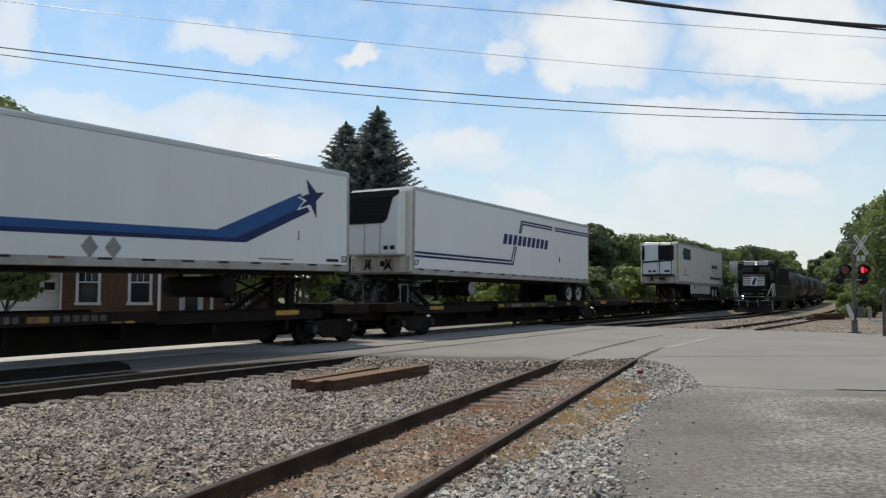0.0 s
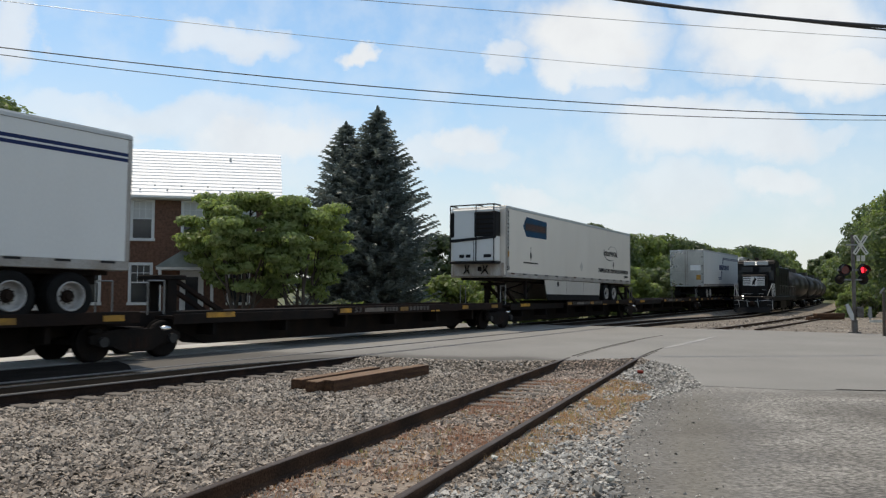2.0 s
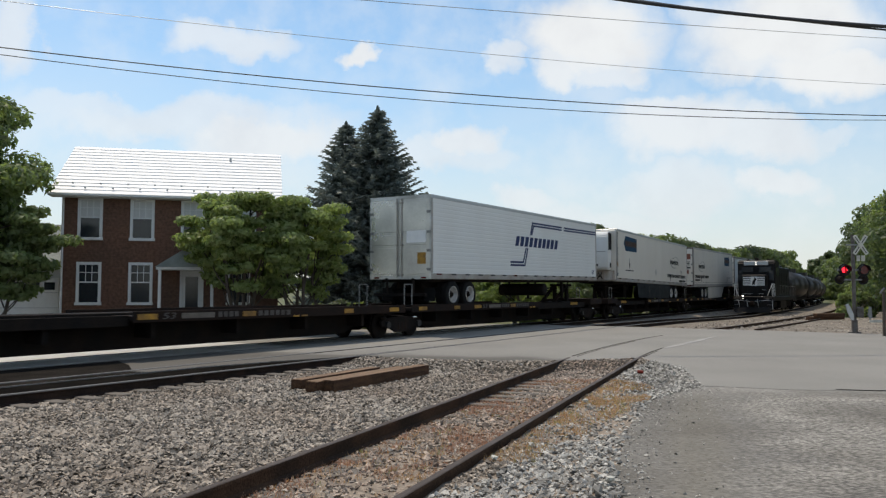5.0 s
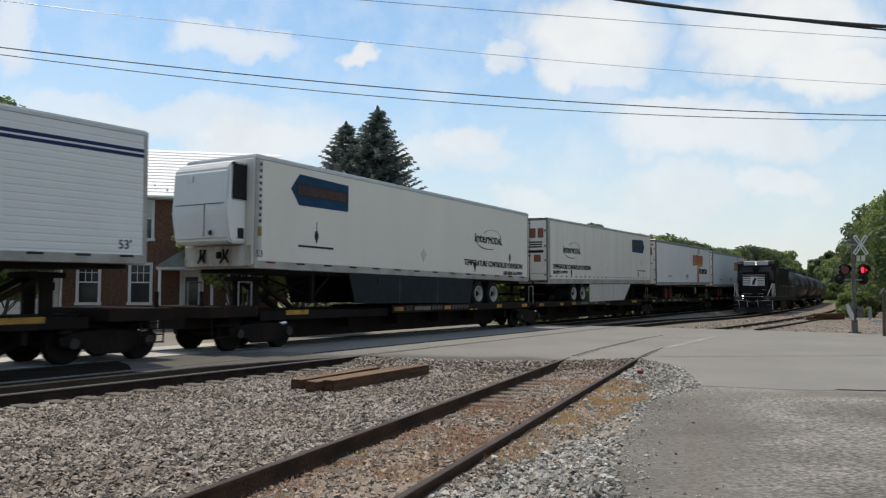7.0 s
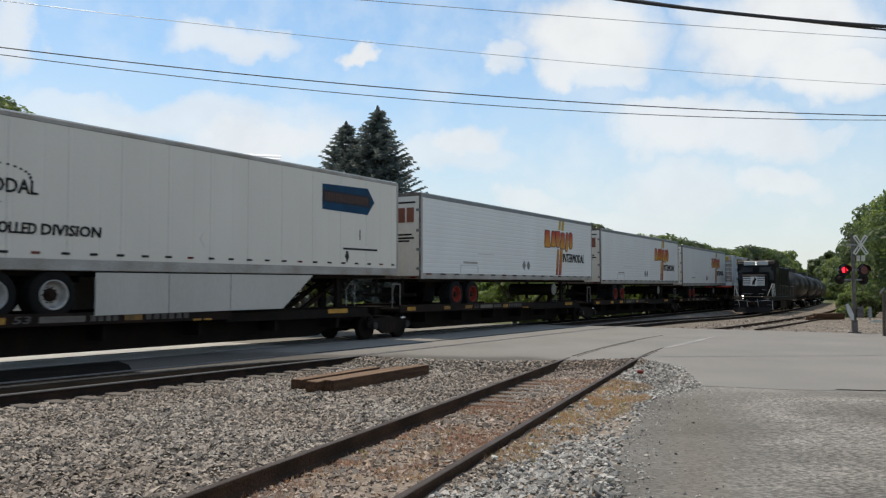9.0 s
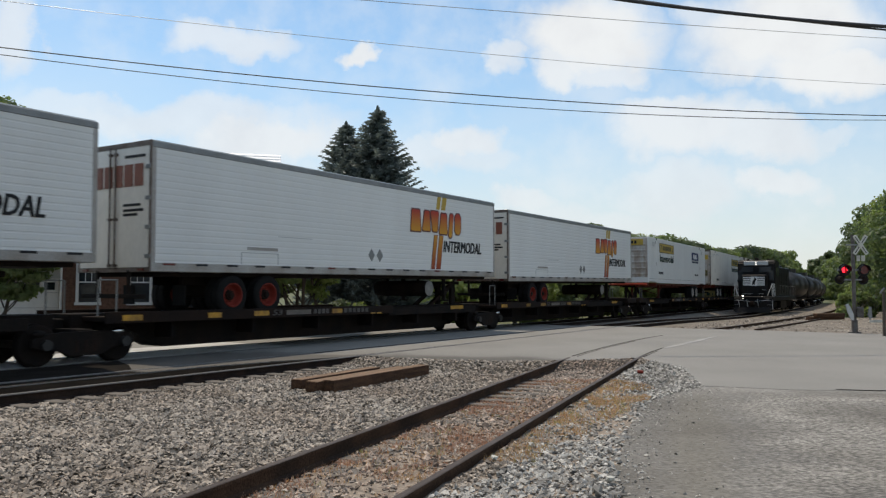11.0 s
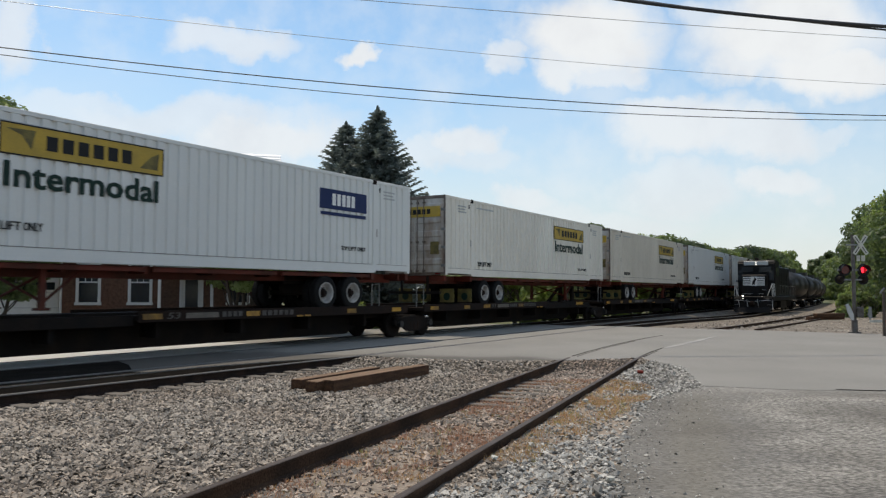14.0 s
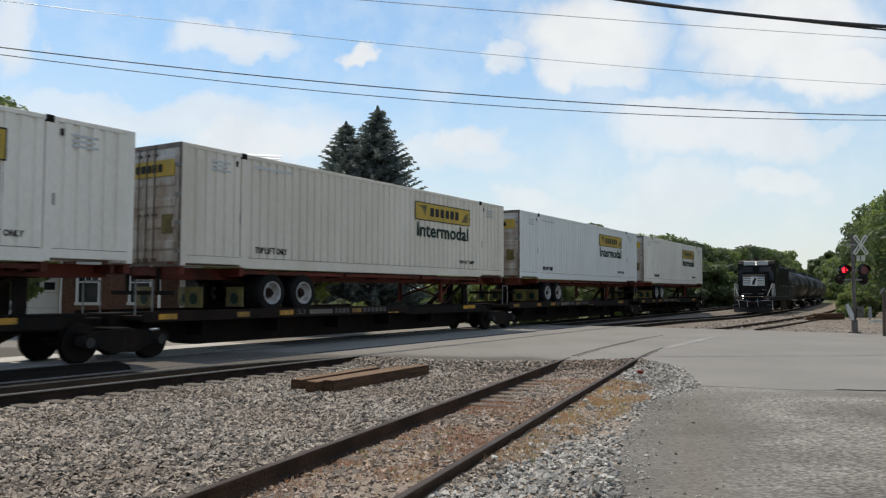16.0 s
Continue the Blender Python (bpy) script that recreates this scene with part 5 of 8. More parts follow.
def load_sunset():
    tr = box_trailer("white ribbed trailer with orange lettering over a tall yellow cross", "ribs", "white_cool", top="galv", dashes=17, top_h=0.16)
    for a, b in ((3.40, 3.65), (3.73, 4.03)):
        up = side_plate("cross_bar", [(a, 2.25), (b, 2.25), (b + 0.20, 3.45), (a + 0.21, 3.45)], "maroon", tr, 0.006, "orange upright bar with dark edge")
        side_plate("fill", [(a + 0.02, 2.27), (b - 0.025, 2.27), (b + 0.175, 3.43), (a + 0.23, 3.43)], "sunset_bar", up, 0.009)
        side_plate("cross_bar", [(a + 0.34, 4.35), (b + 0.32, 4.35), (b + 0.42, 4.80), (a + 0.44, 4.80)], "gold", tr, 0.006)
    # lettering stood in for by six plain tapered blocks
    edge, face = bmesh.new(), bmesh.new()
    for a0, a1, b0, b1, z0, z1, cut in BLOCKS:
        for bm, e, q in ((edge, 0.0, 0.010), (face, 0.045, 0.014)):
            c = cut * (1 if e == 0 else 0.8)
            y = [a0 + e, a1 - e, b1 - e, b0 + e]
            ring = [(y[0] + c, z0 + e), (y[1] - c, z0 + e), (y[1], z0 + e + c), (y[2], z1 - e - c), (y[2] - c, z1 - e), (y[3] + c, z1 - e), (y[3], z1 - e - c), (y[0], z0 + e + c)]
            prism(bm, ring, HALF_W - 0.004, HALF_W + q)
    part("lettering_edge", edge, "maroon", tr)
    part("lettering", face, "sunset_fade", tr, "flame red to yellow letter blocks")
    words("lettering", "INTERMODAL", 0.40, "ink", tr, on_side(4.22, 2.87, 0.008), 2.74, 0.03, 0.2)
    for y in (0.0, 0.43):
        hazard_diamond(tr, y, 2.63, 0.2)
    bar_rows("number_bar", -5.2, -4.1, 2.60, 2.68, 1, "rail_dirty", tr)
    bm = bmesh.new()
    for y0, y1, z0, z1 in ((-5.4, -5.375, 2.25, 2.54), (-4.1, -4.075, 2.25, 2.54), (-5.4, -4.075, 2.52, 2.545), (-4.1, -2.75, 2.98, 3.0)):
        box(bm, HALF_W - 0.004, HALF_W + 0.006, y0, y1, z0, z1)
    part("hatch_frame", bm, "roof_grey", tr)
    swing_doors(tr, 2.02, 4.96, "white_box", False)
    bm = bmesh.new()
    for k in range(6):
        x = -1.05 + 0.36 * k
        box(bm, x, x + 0.28, -8.13, -8.1, 3.95, 4.45)
    part("lettering_block", bm, "copper", tr, "dull orange letter blocks on the doors")
    for x, z, w in ((0.4, 4.6, 0.7), (0.35, 3.5, 0.6), (0.35, 3.38, 0.7), (0.35, 3.28, 0.5)):
        end_plate("notice", x, x + w, z, z + 0.06, "ink", tr)
    wheels(tr, -5.0, "rim_red")
    mud_flaps(tr, -7.0, "rubber")
    fuel_tank(tr, 3.60)
    landing_gear(tr, 4.9)
    return tr


def load_container(label, front, sign_y, blue, tint, rear_left, up=-0.08, lift=2.48):
    """A 53-foot corrugated container on a skeletal chassis."""
    tr = empty("container_on_chassis", label, "container", "trailers on the train")
    w, h, z0, z1 = HALF_W, HALF_L, 2.10, 4.97
    bm = bmesh.new()
    box(bm, -w, w - 0.05, -h, h, z0 + 0.1, z1 - 0.06)
    body = part("body", bm, tint, tr)
    vs, fs = side_sheet("folds", z0 + 0.24, z1 - 0.10)
    raw("corrugated_side", vs, fs, tint, body)
    part_box("bottom_rail", (w - 0.06, w + 0.004, -6.1, 6.1, z0 - 0.02, z0 + 0.24), tint, tr, "", 0.01)
    for a, b in ((-h, -6.13), (6.13, h)):
        part_box("bottom_rail", (w - 0.06, w + 0.004, a, b, z0 + 0.06, z0 + 0.27), tint, tr, "", 0.01)
    part_box("top_rail", (w - 0.06, w + 0.004, -h, h, z1 - 0.10, z1), tint, tr, "", 0.01)
    part_box("roof", (-w + 0.01, w - 0.06, -h + 0.02, h - 0.02, z1 - 0.06, z1 - 0.01), "alu", tr, "", 0.004)
    for y in (-h - 0.004, -6.22, 6.06, h - 0.15):
        part_box("post", (w - 0.12, w + 0.006, y, y + 0.155, z0, z1 - 0.02), tint, tr, "", 0.01)
    for y in (-6.22, 6.06):
        part_box("corner_casting", (w - 0.16, w + 0.012, y - 0.01, y + 0.17, z1 - 0.14, z1 + 0.01), "steel_black", tr, "", 0.01)
    sz = 4.02 + up
    sign = side_plate("sign", [(sign_y, sz), (sign_y + 3.68, sz), (sign_y + 3.68, sz + 0.62), (sign_y, sz + 0.62)], "gold", tr, 0.008, "ochre sign panel with dark edge")
    bm = bmesh.new()
    for y0, y1, za, zb in ((0, 3.68, 0, 0.03), (0, 3.68, 0.59, 0.62), (0, 0.03, 0.03, 0.59), (3.65, 3.68, 0.03, 0.59)):
        box(bm, w, w + 0.012, sign_y + y0, sign_y + y1, sz + za, sz + zb)
    part("sign_edge", bm, "ink", sign)
    letter_blocks("lettering", sign_y + 0.92, sign_y + 2.95, sz + 0.17, sz + 0.46, 6, "ink", sign, 0, 0.012)
    side_plate("emblem", [(sign_y + 0.12, sz + 0.50), (sign_y + 0.42, sz + 0.40), (sign_y + 0.62, sz + 0.14), (sign_y + 0.70, sz + 0.52)], "brass", sign, 0.010)
    side_plate("emblem", [(sign_y + 3.06, sz + 0.12), (sign_y + 3.34, sz + 0.40), (sign_y + 3.56, sz + 0.50), (sign_y + 3.52, sz + 0.12)], "brass", sign, 0.010)
    words("lettering", "Intermodal", 0.47, "green_ink", tr, on_side(sign_y + 0.12, 3.44 + up * 0.7, 0.008), 3.42, 0.036)
    words("lettering", "TOP LIFT ONLY", 0.16, "ink", tr, on_side(-5.72, lift, 0.006), 1.15, 0.03)
    words("lettering", "TOP LIFT ONLY", 0.12, "ink", tr, on_side(4.52, lift + 0.06, 0.006), 1.15, 0.03)
    for a, b in ((-6.0, 6.0), (-h + 0.16, -6.25), (6.25, h - 0.16)):
        part_box("rail_seam", (w + 0.003, w + 0.007, a, b, z0 + 0.245, z0 + 0.257), "frame_rusty", tr, "", 0.0)
    for y in (-6.42, 6.36):
        part_box("latch_slot", (w + 0.004, w + 0.010, y, y + 0.07, z1 - 0.36, z1 - 0.22), "ink", tr, "", 0.0)
    for y in (-6.28, 6.22):
        part_box("lock_handle", (w + 0.004, w + 0.02, y, y + 0.05, z0 + 1.10, z0 + 1.34), "rail_dirty", tr, "", 0.004)
    bar_rows("number_bar", -5.8, -4.4, 4.66, 4.72, 1, "roof_grey", tr)
    bar_rows("number_bar", -7.2, -6.6, 4.42, 4.68, 3, "roof_grey", tr)
    bar_rows("number_bar", 6.6, 7.2, 4.42, 4.68, 3, "roof_grey", tr)
    if blue:
        b = side_plate("sign", [(3.55, 3.88), (5.72, 3.88), (5.72, 4.46), (3.55, 4.46)], "blue_dark", tr, 0.008, "dark blue sign panel")
        letter_blocks("lettering", 4.1, 5.2, 4.0, 4.34, 5, "white_plain", b, 0, 0.012)
        bar_rows("lettering_bar", 3.6, 5.7, 3.70, 3.80, 1, "blue_dark", tr)
    y = -h - 0.01
    if front:
        bm = bmesh.new()
        for k in range(6):
            z = z0 + 0.45 + 0.37 * k
            prism(bm, [(y - 0.0, z), (y - 0.05, z + 0.05), (y - 0.05, z + 0.11), (y, z + 0.16)], -1.15, 1.15)
        part("end_rib", bm, "nose_rust", tr)
        part_box("end_wall", (-1.25, 1.25, y - 0.004, y + 0.02, z0 + 0.32, z1 - 0.08), "nose_rust", tr, "", 0.0)
        part_box("end_frame", (-1.3, 1.3, y - 0.02, y + 0.02, z0, z0 + 0.32), tint, tr, "", 0.01)
        # brighter than the chassis red: sunlight on its top is in the colour
        part_box("bolster", (-1.22, 1.22, y - 0.16, y + 0.3, z0 - 0.16, z0 - 0.04), "red_bright", tr, "red chassis front bolster in a sunlit bright red", 0.04)
        s2 = part_box("sign", (-0.95, 1.0, y - 0.075, y - 0.052, 4.45, 4.82), "gold", tr, "ochre sign panel", 0.0)
        bm = bmesh.new()
        for k in range(6):
            box(bm, -0.55 + 0.2 * k, -0.55 + 0.2 * k + 0.14, y - 0.082, y - 0.07, 4.54, 4.73)
        part("lettering", bm, "ink", s2)
    else:
        swing_doors(tr, z0, z1, "nose_rust", True)
        bm = bmesh.new()
        for k in range(5):
            z = z0 + 0.35 + 0.5 * k
            for a, b in ((-1.15, -0.05), (0.05, 1.15)):
                prism(bm, [(y - 0.02, z), (y - 0.05, z + 0.05), (y - 0.05, z + 0.2), (y - 0.02, z + 0.25)], a, b)
        part("door_rib", bm, "nose_rust", tr)
        s2 = end_plate("sign", -0.9, 1.1, 4.2, 4.58, "gold", tr, 0.035, "ochre sign panel")
        bm = bmesh.new()
        for k in range(6):
            box(bm, -0.45 + 0.2 * k, -0.45 + 0.2 * k + 0.14, y - 0.075, y - 0.06, 4.3, 4.48)
        part("lettering", bm, "ink", s2)
        end_plate("notice", 0.7, 1.05, 2.85, 3.3, "brass", tr, 0.035)
    # chassis
    bm = bmesh.new()
    for x in (-0.55, 0.43):
        box(bm, x, x + 0.12, -h + 0.1, h - 0.1, 1.80, 2.08)
    for k in range(9):
        box(bm, -1.1, 1.1, -h + 0.2 + 1.95 * k - 0.05, -h + 0.2 + 1.95 * k + 0.05, 1.9, 2.06)
    part("chassis_frame", bm, "chassis_red", tr, "red oxide steel chassis")
    for yy in (-h + 0.02, -6.2, 6.06, h - 0.17):
        part_box("bolster_beam", (-1.25, 1.25, yy, yy + 0.15, 1.88, 2.09), "chassis_red", tr, "", 0.01)
    for k in range(3):
        part_box("side_rail", (1.12, 1.2, -6 + 4.1 * k, -6 + 4.1 * k + 3.9, 1.94, 2.04), "chassis_red", tr, "", 0.005)
    wy, gear = (-4.42, 3.9) if rear_left else (4.55, -4.3)
    wheels(tr, wy, "rim")
    if rear_left:
        for yy in (-7.35, -6.05):
            for x in (-1.2, 0.62):
                flap = part_box("mud_flap", (x, x + 0.6, yy, yy + 0.03, 1.12, 1.62), "brass", tr, "yellow mud flap", 0.004)
                bm = bmesh.new()
                tube(bm, (x + 0.3, yy - 0.01, 1.33), (x + 0.3, yy, 1.33), 0.14, 14)
                part("emblem", bm, "green_ink", flap)
    landing_gear(tr, gear, "chassis_red")
    return tr


def build_truck(parent, y):
    truck = new("truck")
    truck.parent = parent
    truck.location = (0, y, 0)
    for yy in (-0.89, 0.89):
        for x in (-0.7525, 0.7525):
            bm = bmesh.new()
            wheel_disc(bm, x, yy, 0.42, 0.42, 0.13)
            tube(bm, (x - math.copysign(0.09, x), yy, 0.42), (x - math.copysign(0.06, x), yy, 0.42), 0.45, 22)
            part("wheel", bm, "steel_black", truck)
        bm = bmesh.new()
        tube(bm, (-1.08, yy, 0.42), (1.08, yy, 0.42), 0.085, 12)
        part("axle", bm, "steel_black", truck)
        # added domes, polished at one axle to catch the sun's glint
        for x in (-1.04, 0.98):
            bm = bmesh.new()
            bmesh.ops.create_uvsphere(bm, u_segments=14, v_segments=8, radius=1.0)
            bmesh.ops.transform(bm, matrix=pose(x + 0.03, yy - 0.12, 0.66) @ Matrix.Diagonal((0.10, 0.15, 0.075, 1)), verts=bm.verts)
            part("bearing_dome", bm, "cap_glint" if yy > 0 else "steel_black", truck, "added rounded dome over the bearing", smooth=True)
        for x in (-1.16, 1.06):
            bm = bmesh.new()
            tube(bm, (x, yy, 0.44), (x + 0.1, yy, 0.44), 0.11, 12)
            part("bearing_cap", bm, "cap_shine", truck, "worn shiny bearing end cap")
    for x in (-1.06, 0.94):
        bm = bmesh.new()
        prism(bm, [(-1.16, 0.40), (-0.98, 0.33), (-0.62, 0.34), (-0.36, 0.18), (0.36, 0.18), (0.62, 0.34), (0.98, 0.33), (1.16, 0.40), (1.16, 0.56), (0.95, 0.64), (0.5, 0.68), (-0.5, 0.68), (-0.95, 0.64), (-1.16, 0.56)], x, x + 0.12)
        bmesh.ops.bevel(bm, geom=list(bm.edges), offset=0.018, segments=1, affect="EDGES")
        part("side_frame", bm, "steel_black", truck)
        for k in range(3):
            bm = bmesh.new()
            tube(bm, (x + 0.06, -0.2 + 0.2 * k, 0.26), (x + 0.06, -0.2 + 0.2 * k, 0.5), 0.075, 10)
            part("spring", bm, "steel_brown", truck)
    part_box("bolster", (-1.0, 1.0, -0.2, 0.2, 0.48, 0.72), "steel_black", truck, "", 0.02)
    return truck


def build_platform(deck_far, last):
    """One unit of an articulated spine car: deep spine, a wheel deck over half its length, a hitch and trucks."""
    car = empty("spine_car", "grimy brown articulated flat car unit with yellow reflectors", "rail car", "units of the train")
    h = 8.60
    d = 1 if deck_far else -1
    bm = bmesh.new()
    prism(bm, [(-h, 0.66), (-h + 1.4, 0.66), (-h + 2.4, 0.20), (h - 2.4, 0.20), (h - 1.4, 0.66), (h, 0.66), (h, 1.02), (-h, 1.02)], -0.42, 0.42)
    bmesh.ops.bevel(bm, geom=list(bm.edges), offset=0.012, segments=1, affect="EDGES")
    part("centre_sill", bm, "steel_black", car)
    a, b = sorted((d * -2.0, d * (h - 0.25)))
    for x in (-1.22, 0.44):
        part_box("deck", (x, x + 0.78, a, b, 0.86, 0.965), "steel_brown", car, "", 0.008)
    a2, b2 = sorted((d * -2.0, d * (-h + 0.9)))
    for x in (-1.05, 0.44):
        part_box("walkway", (x, x + 0.61, a2, b2, 0.86, 0.94), "steel_brown", car, "", 0.006)
    for x in (-1.26, 1.20):
        part_box("side_sill", (x, x + 0.06, a, b, 0.82, 1.07), "steel_brown", car, "", 0.008)
    for x in (-1.09, 1.03):
        part_box("side_sill", (x, x + 0.06, a2, b2, 0.74, 0.98), "steel_black", car, "", 0.008)
    for k in range(6):
        y = -h + 2.2 + k * (2 * h - 4.4) / 5
        bm = bmesh.new()
        prism(bm, [(y - 0.06, 0.45), (y + 0.06, 0.45), (y + 0.06, 0.855), (y - 0.06, 0.855)], -1.0, 1.0)
        part("cross_bearer", bm, "steel_black", car)
    for y, ln in ((d * 7.7, 0.5), (d * 5.4, 0.42), (d * -6.3, 0.9)):
        x = 1.262 if y * d > -2.0 else 1.092
        part_box("reflector", (x - 0.002, x + 0.006, y - ln / 2, y + ln / 2, 0.875, 1.0), "yellow", car, "faded yellow reflective plate", 0.0)
    deck_marks(car, -4.1 if d < 0 else -1.9)
    # hitch that holds a trailer's kingpin
    y = -d * (h - 1.4)
    hitch = part_box("hitch_plate", (-0.42, 0.42, y - 0.4, y + 0.4, 1.78, 1.90), "steel_black", car, "", 0.02)
    for x in (-0.38, 0.26):
        bm = bmesh.new()
        prism(bm, [(y - 0.12, 0.98), (y + 0.14, 0.98), (y + 0.14, 1.8), (y - 0.12, 1.8)], x, x + 0.12)
        part("hitch_leg", bm, "steel_black", hitch)
        bm = bmesh.new()
        prism(bm, [(y + d * 1.5, 0.98), (y + d * 1.75, 0.98), (y + d * 0.2, 1.8), (y, 1.8)], x, x + 0.12)
        part("hitch_strut", bm, "steel_brown", hitch)
    for x in (-1.0, 0.9):
        bm = bmesh.new()
        tube(bm, (x, -h + 0.3, 0.98), (x, -h + 0.3, 1.75), 0.02, 6)
        tube(bm, (x, -h + 0.75, 0.98), (x, -h + 0.75, 1.75), 0.02, 6)
        tube(bm, (x, -h + 0.3, 1.75), (x, -h + 0.75, 1.75), 0.02, 6)
        part("grab_iron", bm, "galv", car)
    build_truck(car, -h - 0.05 if not last == "start" else -h + 1.05)
    if last == "end":
        build_truck(car, h - 0.35)
    for end in ("start", "end"):
        if last == end:
            e = -1 if end == "start" else 1
            y0, y1 = sorted((e * (h - 0.6), e * (h + 1.05)))
            part_box("end_platform", (-1.3, 1.3, y0, y1, 0.86, 1.14), "steel_brown", car, "", 0.015)
            part_box("end_sill", (-0.5, 0.5, y0, y1, 0.58, 0.9), "steel_black", car, "", 0.02)
            for x in (-1.25, 1.22):
                bm = bmesh.new()
                for dy in (0.25, 0.85):
                    tube(bm, (x, e * (h + dy), 0.35), (x, e * (h + dy), 1.1), 0.018, 6)
                for z in (0.38, 0.68):
                    tube(bm, (x, e * (h + 0.25), z), (x, e * (h + 0.85), z), 0.02, 6)
                part("step", bm, "steel_black", car)
            bm = bmesh.new()
            tube(bm, (0.9, e * (h + 0.9), 1.1), (0.9, e * (h + 0.9), 1.5), 0.05, 8)
            part("hand_brake", bm, "steel_black", car)
    for yy in (-h - 0.45, h):
        part_box("coupling", (-0.18, 0.18, yy, yy + 0.45, 0.66, 0.92), "steel_black", car, "", 0.02)
    return car


def deck_marks(car, y):
    """Yellow plates, the length mark and plain blocks in place of the reporting marks along a deck's side."""
    for y0, y1, mat in ((0.0, 0.52, "yellow"), (1.18, 2.16, "tie"), (3.08, 3.52, "yellow")):
        part_box("reflector", (1.26, 1.268, y + y0, y + y1, 0.885, 1.01), mat, car, "faded reflective plate", 0.0)
    words("lettering", "53", 0.14, "stencil", car, Matrix(((0, 0, 1, 1.264), (1, 0, 0, y + 0.66), (0, 1, 0, 0.885), (0, 0, 0, 1))), 0.36, 0.03, 0.15)
    for k in range(10):
        y0, w = (2.28 + 0.175 * k, 0.12) if k < 4 else (3.62 + 0.205 * (k - 4), 0.14)
        part_box("number_bar", (1.258, 1.266, y + y0, y + y0 + w, 0.89, 1.02), "stencil", car, "", 0.0)
    for y0 in (4.92, 5.24):
        part_box("reflector", (1.26, 1.268, y + y0, y + y0 + 0.24, 0.825, 0.87), "yellow", car, "", 0.0)


# near end of each unit along the line at 8 s, which half carries the wheel deck, and where its trucks stand
UNITS = [(-135.0, False, ""), (-117.8, False, "end"), (-97.6, True, "start"), (-80.5, True, ""), (-63.3, True, ""), (-46.3, True, ""), (-29.2, False, "end"),
         (-8.9, True, "start"), (8.3, False, ""), (25.9, False, ""), (43.5, False, ""), (61.0, False, "end"),
         (81.0, True, "start"), (98.7, False, ""), (116.5, False, ""), (134.2, False, ""), (152.0, False, "end")]


def build_train():
    kinds = {}
    for s, far, last in UNITS:
        key = (far, last)
        if key in kinds:
            car = copy_thing(kinds[key], pose(0, 0, 0))
        else:
            car = kinds[key] = build_platform(far, last)
        MOVERS.append((car, s + 8.6, 0.0))
    MOVERS.append((load_stripe(), -108.6, PITCH))
    MOVERS.append((load_truckline(), -89.1, -PITCH))
    MOVERS.append((load_arrow("pale", "twin"), -55.2, -PITCH))
    MOVERS.append((load_truckline_back(), -19.75, PITCH))
    MOVERS.append((load_arrow("dark", "round"), -0.41, -PITCH))
    MOVERS.append((load_arrow_back(), 17.9, PITCH))
    first = load_sunset()
    for k, s in enumerate((35.4, 52.9, 70.3)):
        MOVERS.append((first if k == 0 else copy_thing(first, pose(0, 0, 0)), s, PITCH))
    MOVERS.append((load_container("white corrugated container with ochre and blue signs on a red chassis", True, -5.46, True, "white_cool", False, 0.06, 2.66), 89.9, 0.0))
    cream = load_container("cream corrugated container with an ochre sign on a red chassis", False, 1.62, False, "white_box", True)
    MOVERS.append((cream, 108.33, 0.0))
    tan = load_container("dusty tan corrugated container with an ochre sign on a red chassis", False, 1.62, False, "tan_box", True)
    MOVERS.append((tan, 125.75, 0.0))
    MOVERS.append((copy_thing(cream, pose(0, 0, 0)), 161.0, 0.0))
    MOVERS.append((load_container("clean white corrugated container with an ochre sign on a red chassis", False, 1.62, False, "white_cool", True), 143.4, 0.0))


build_train()


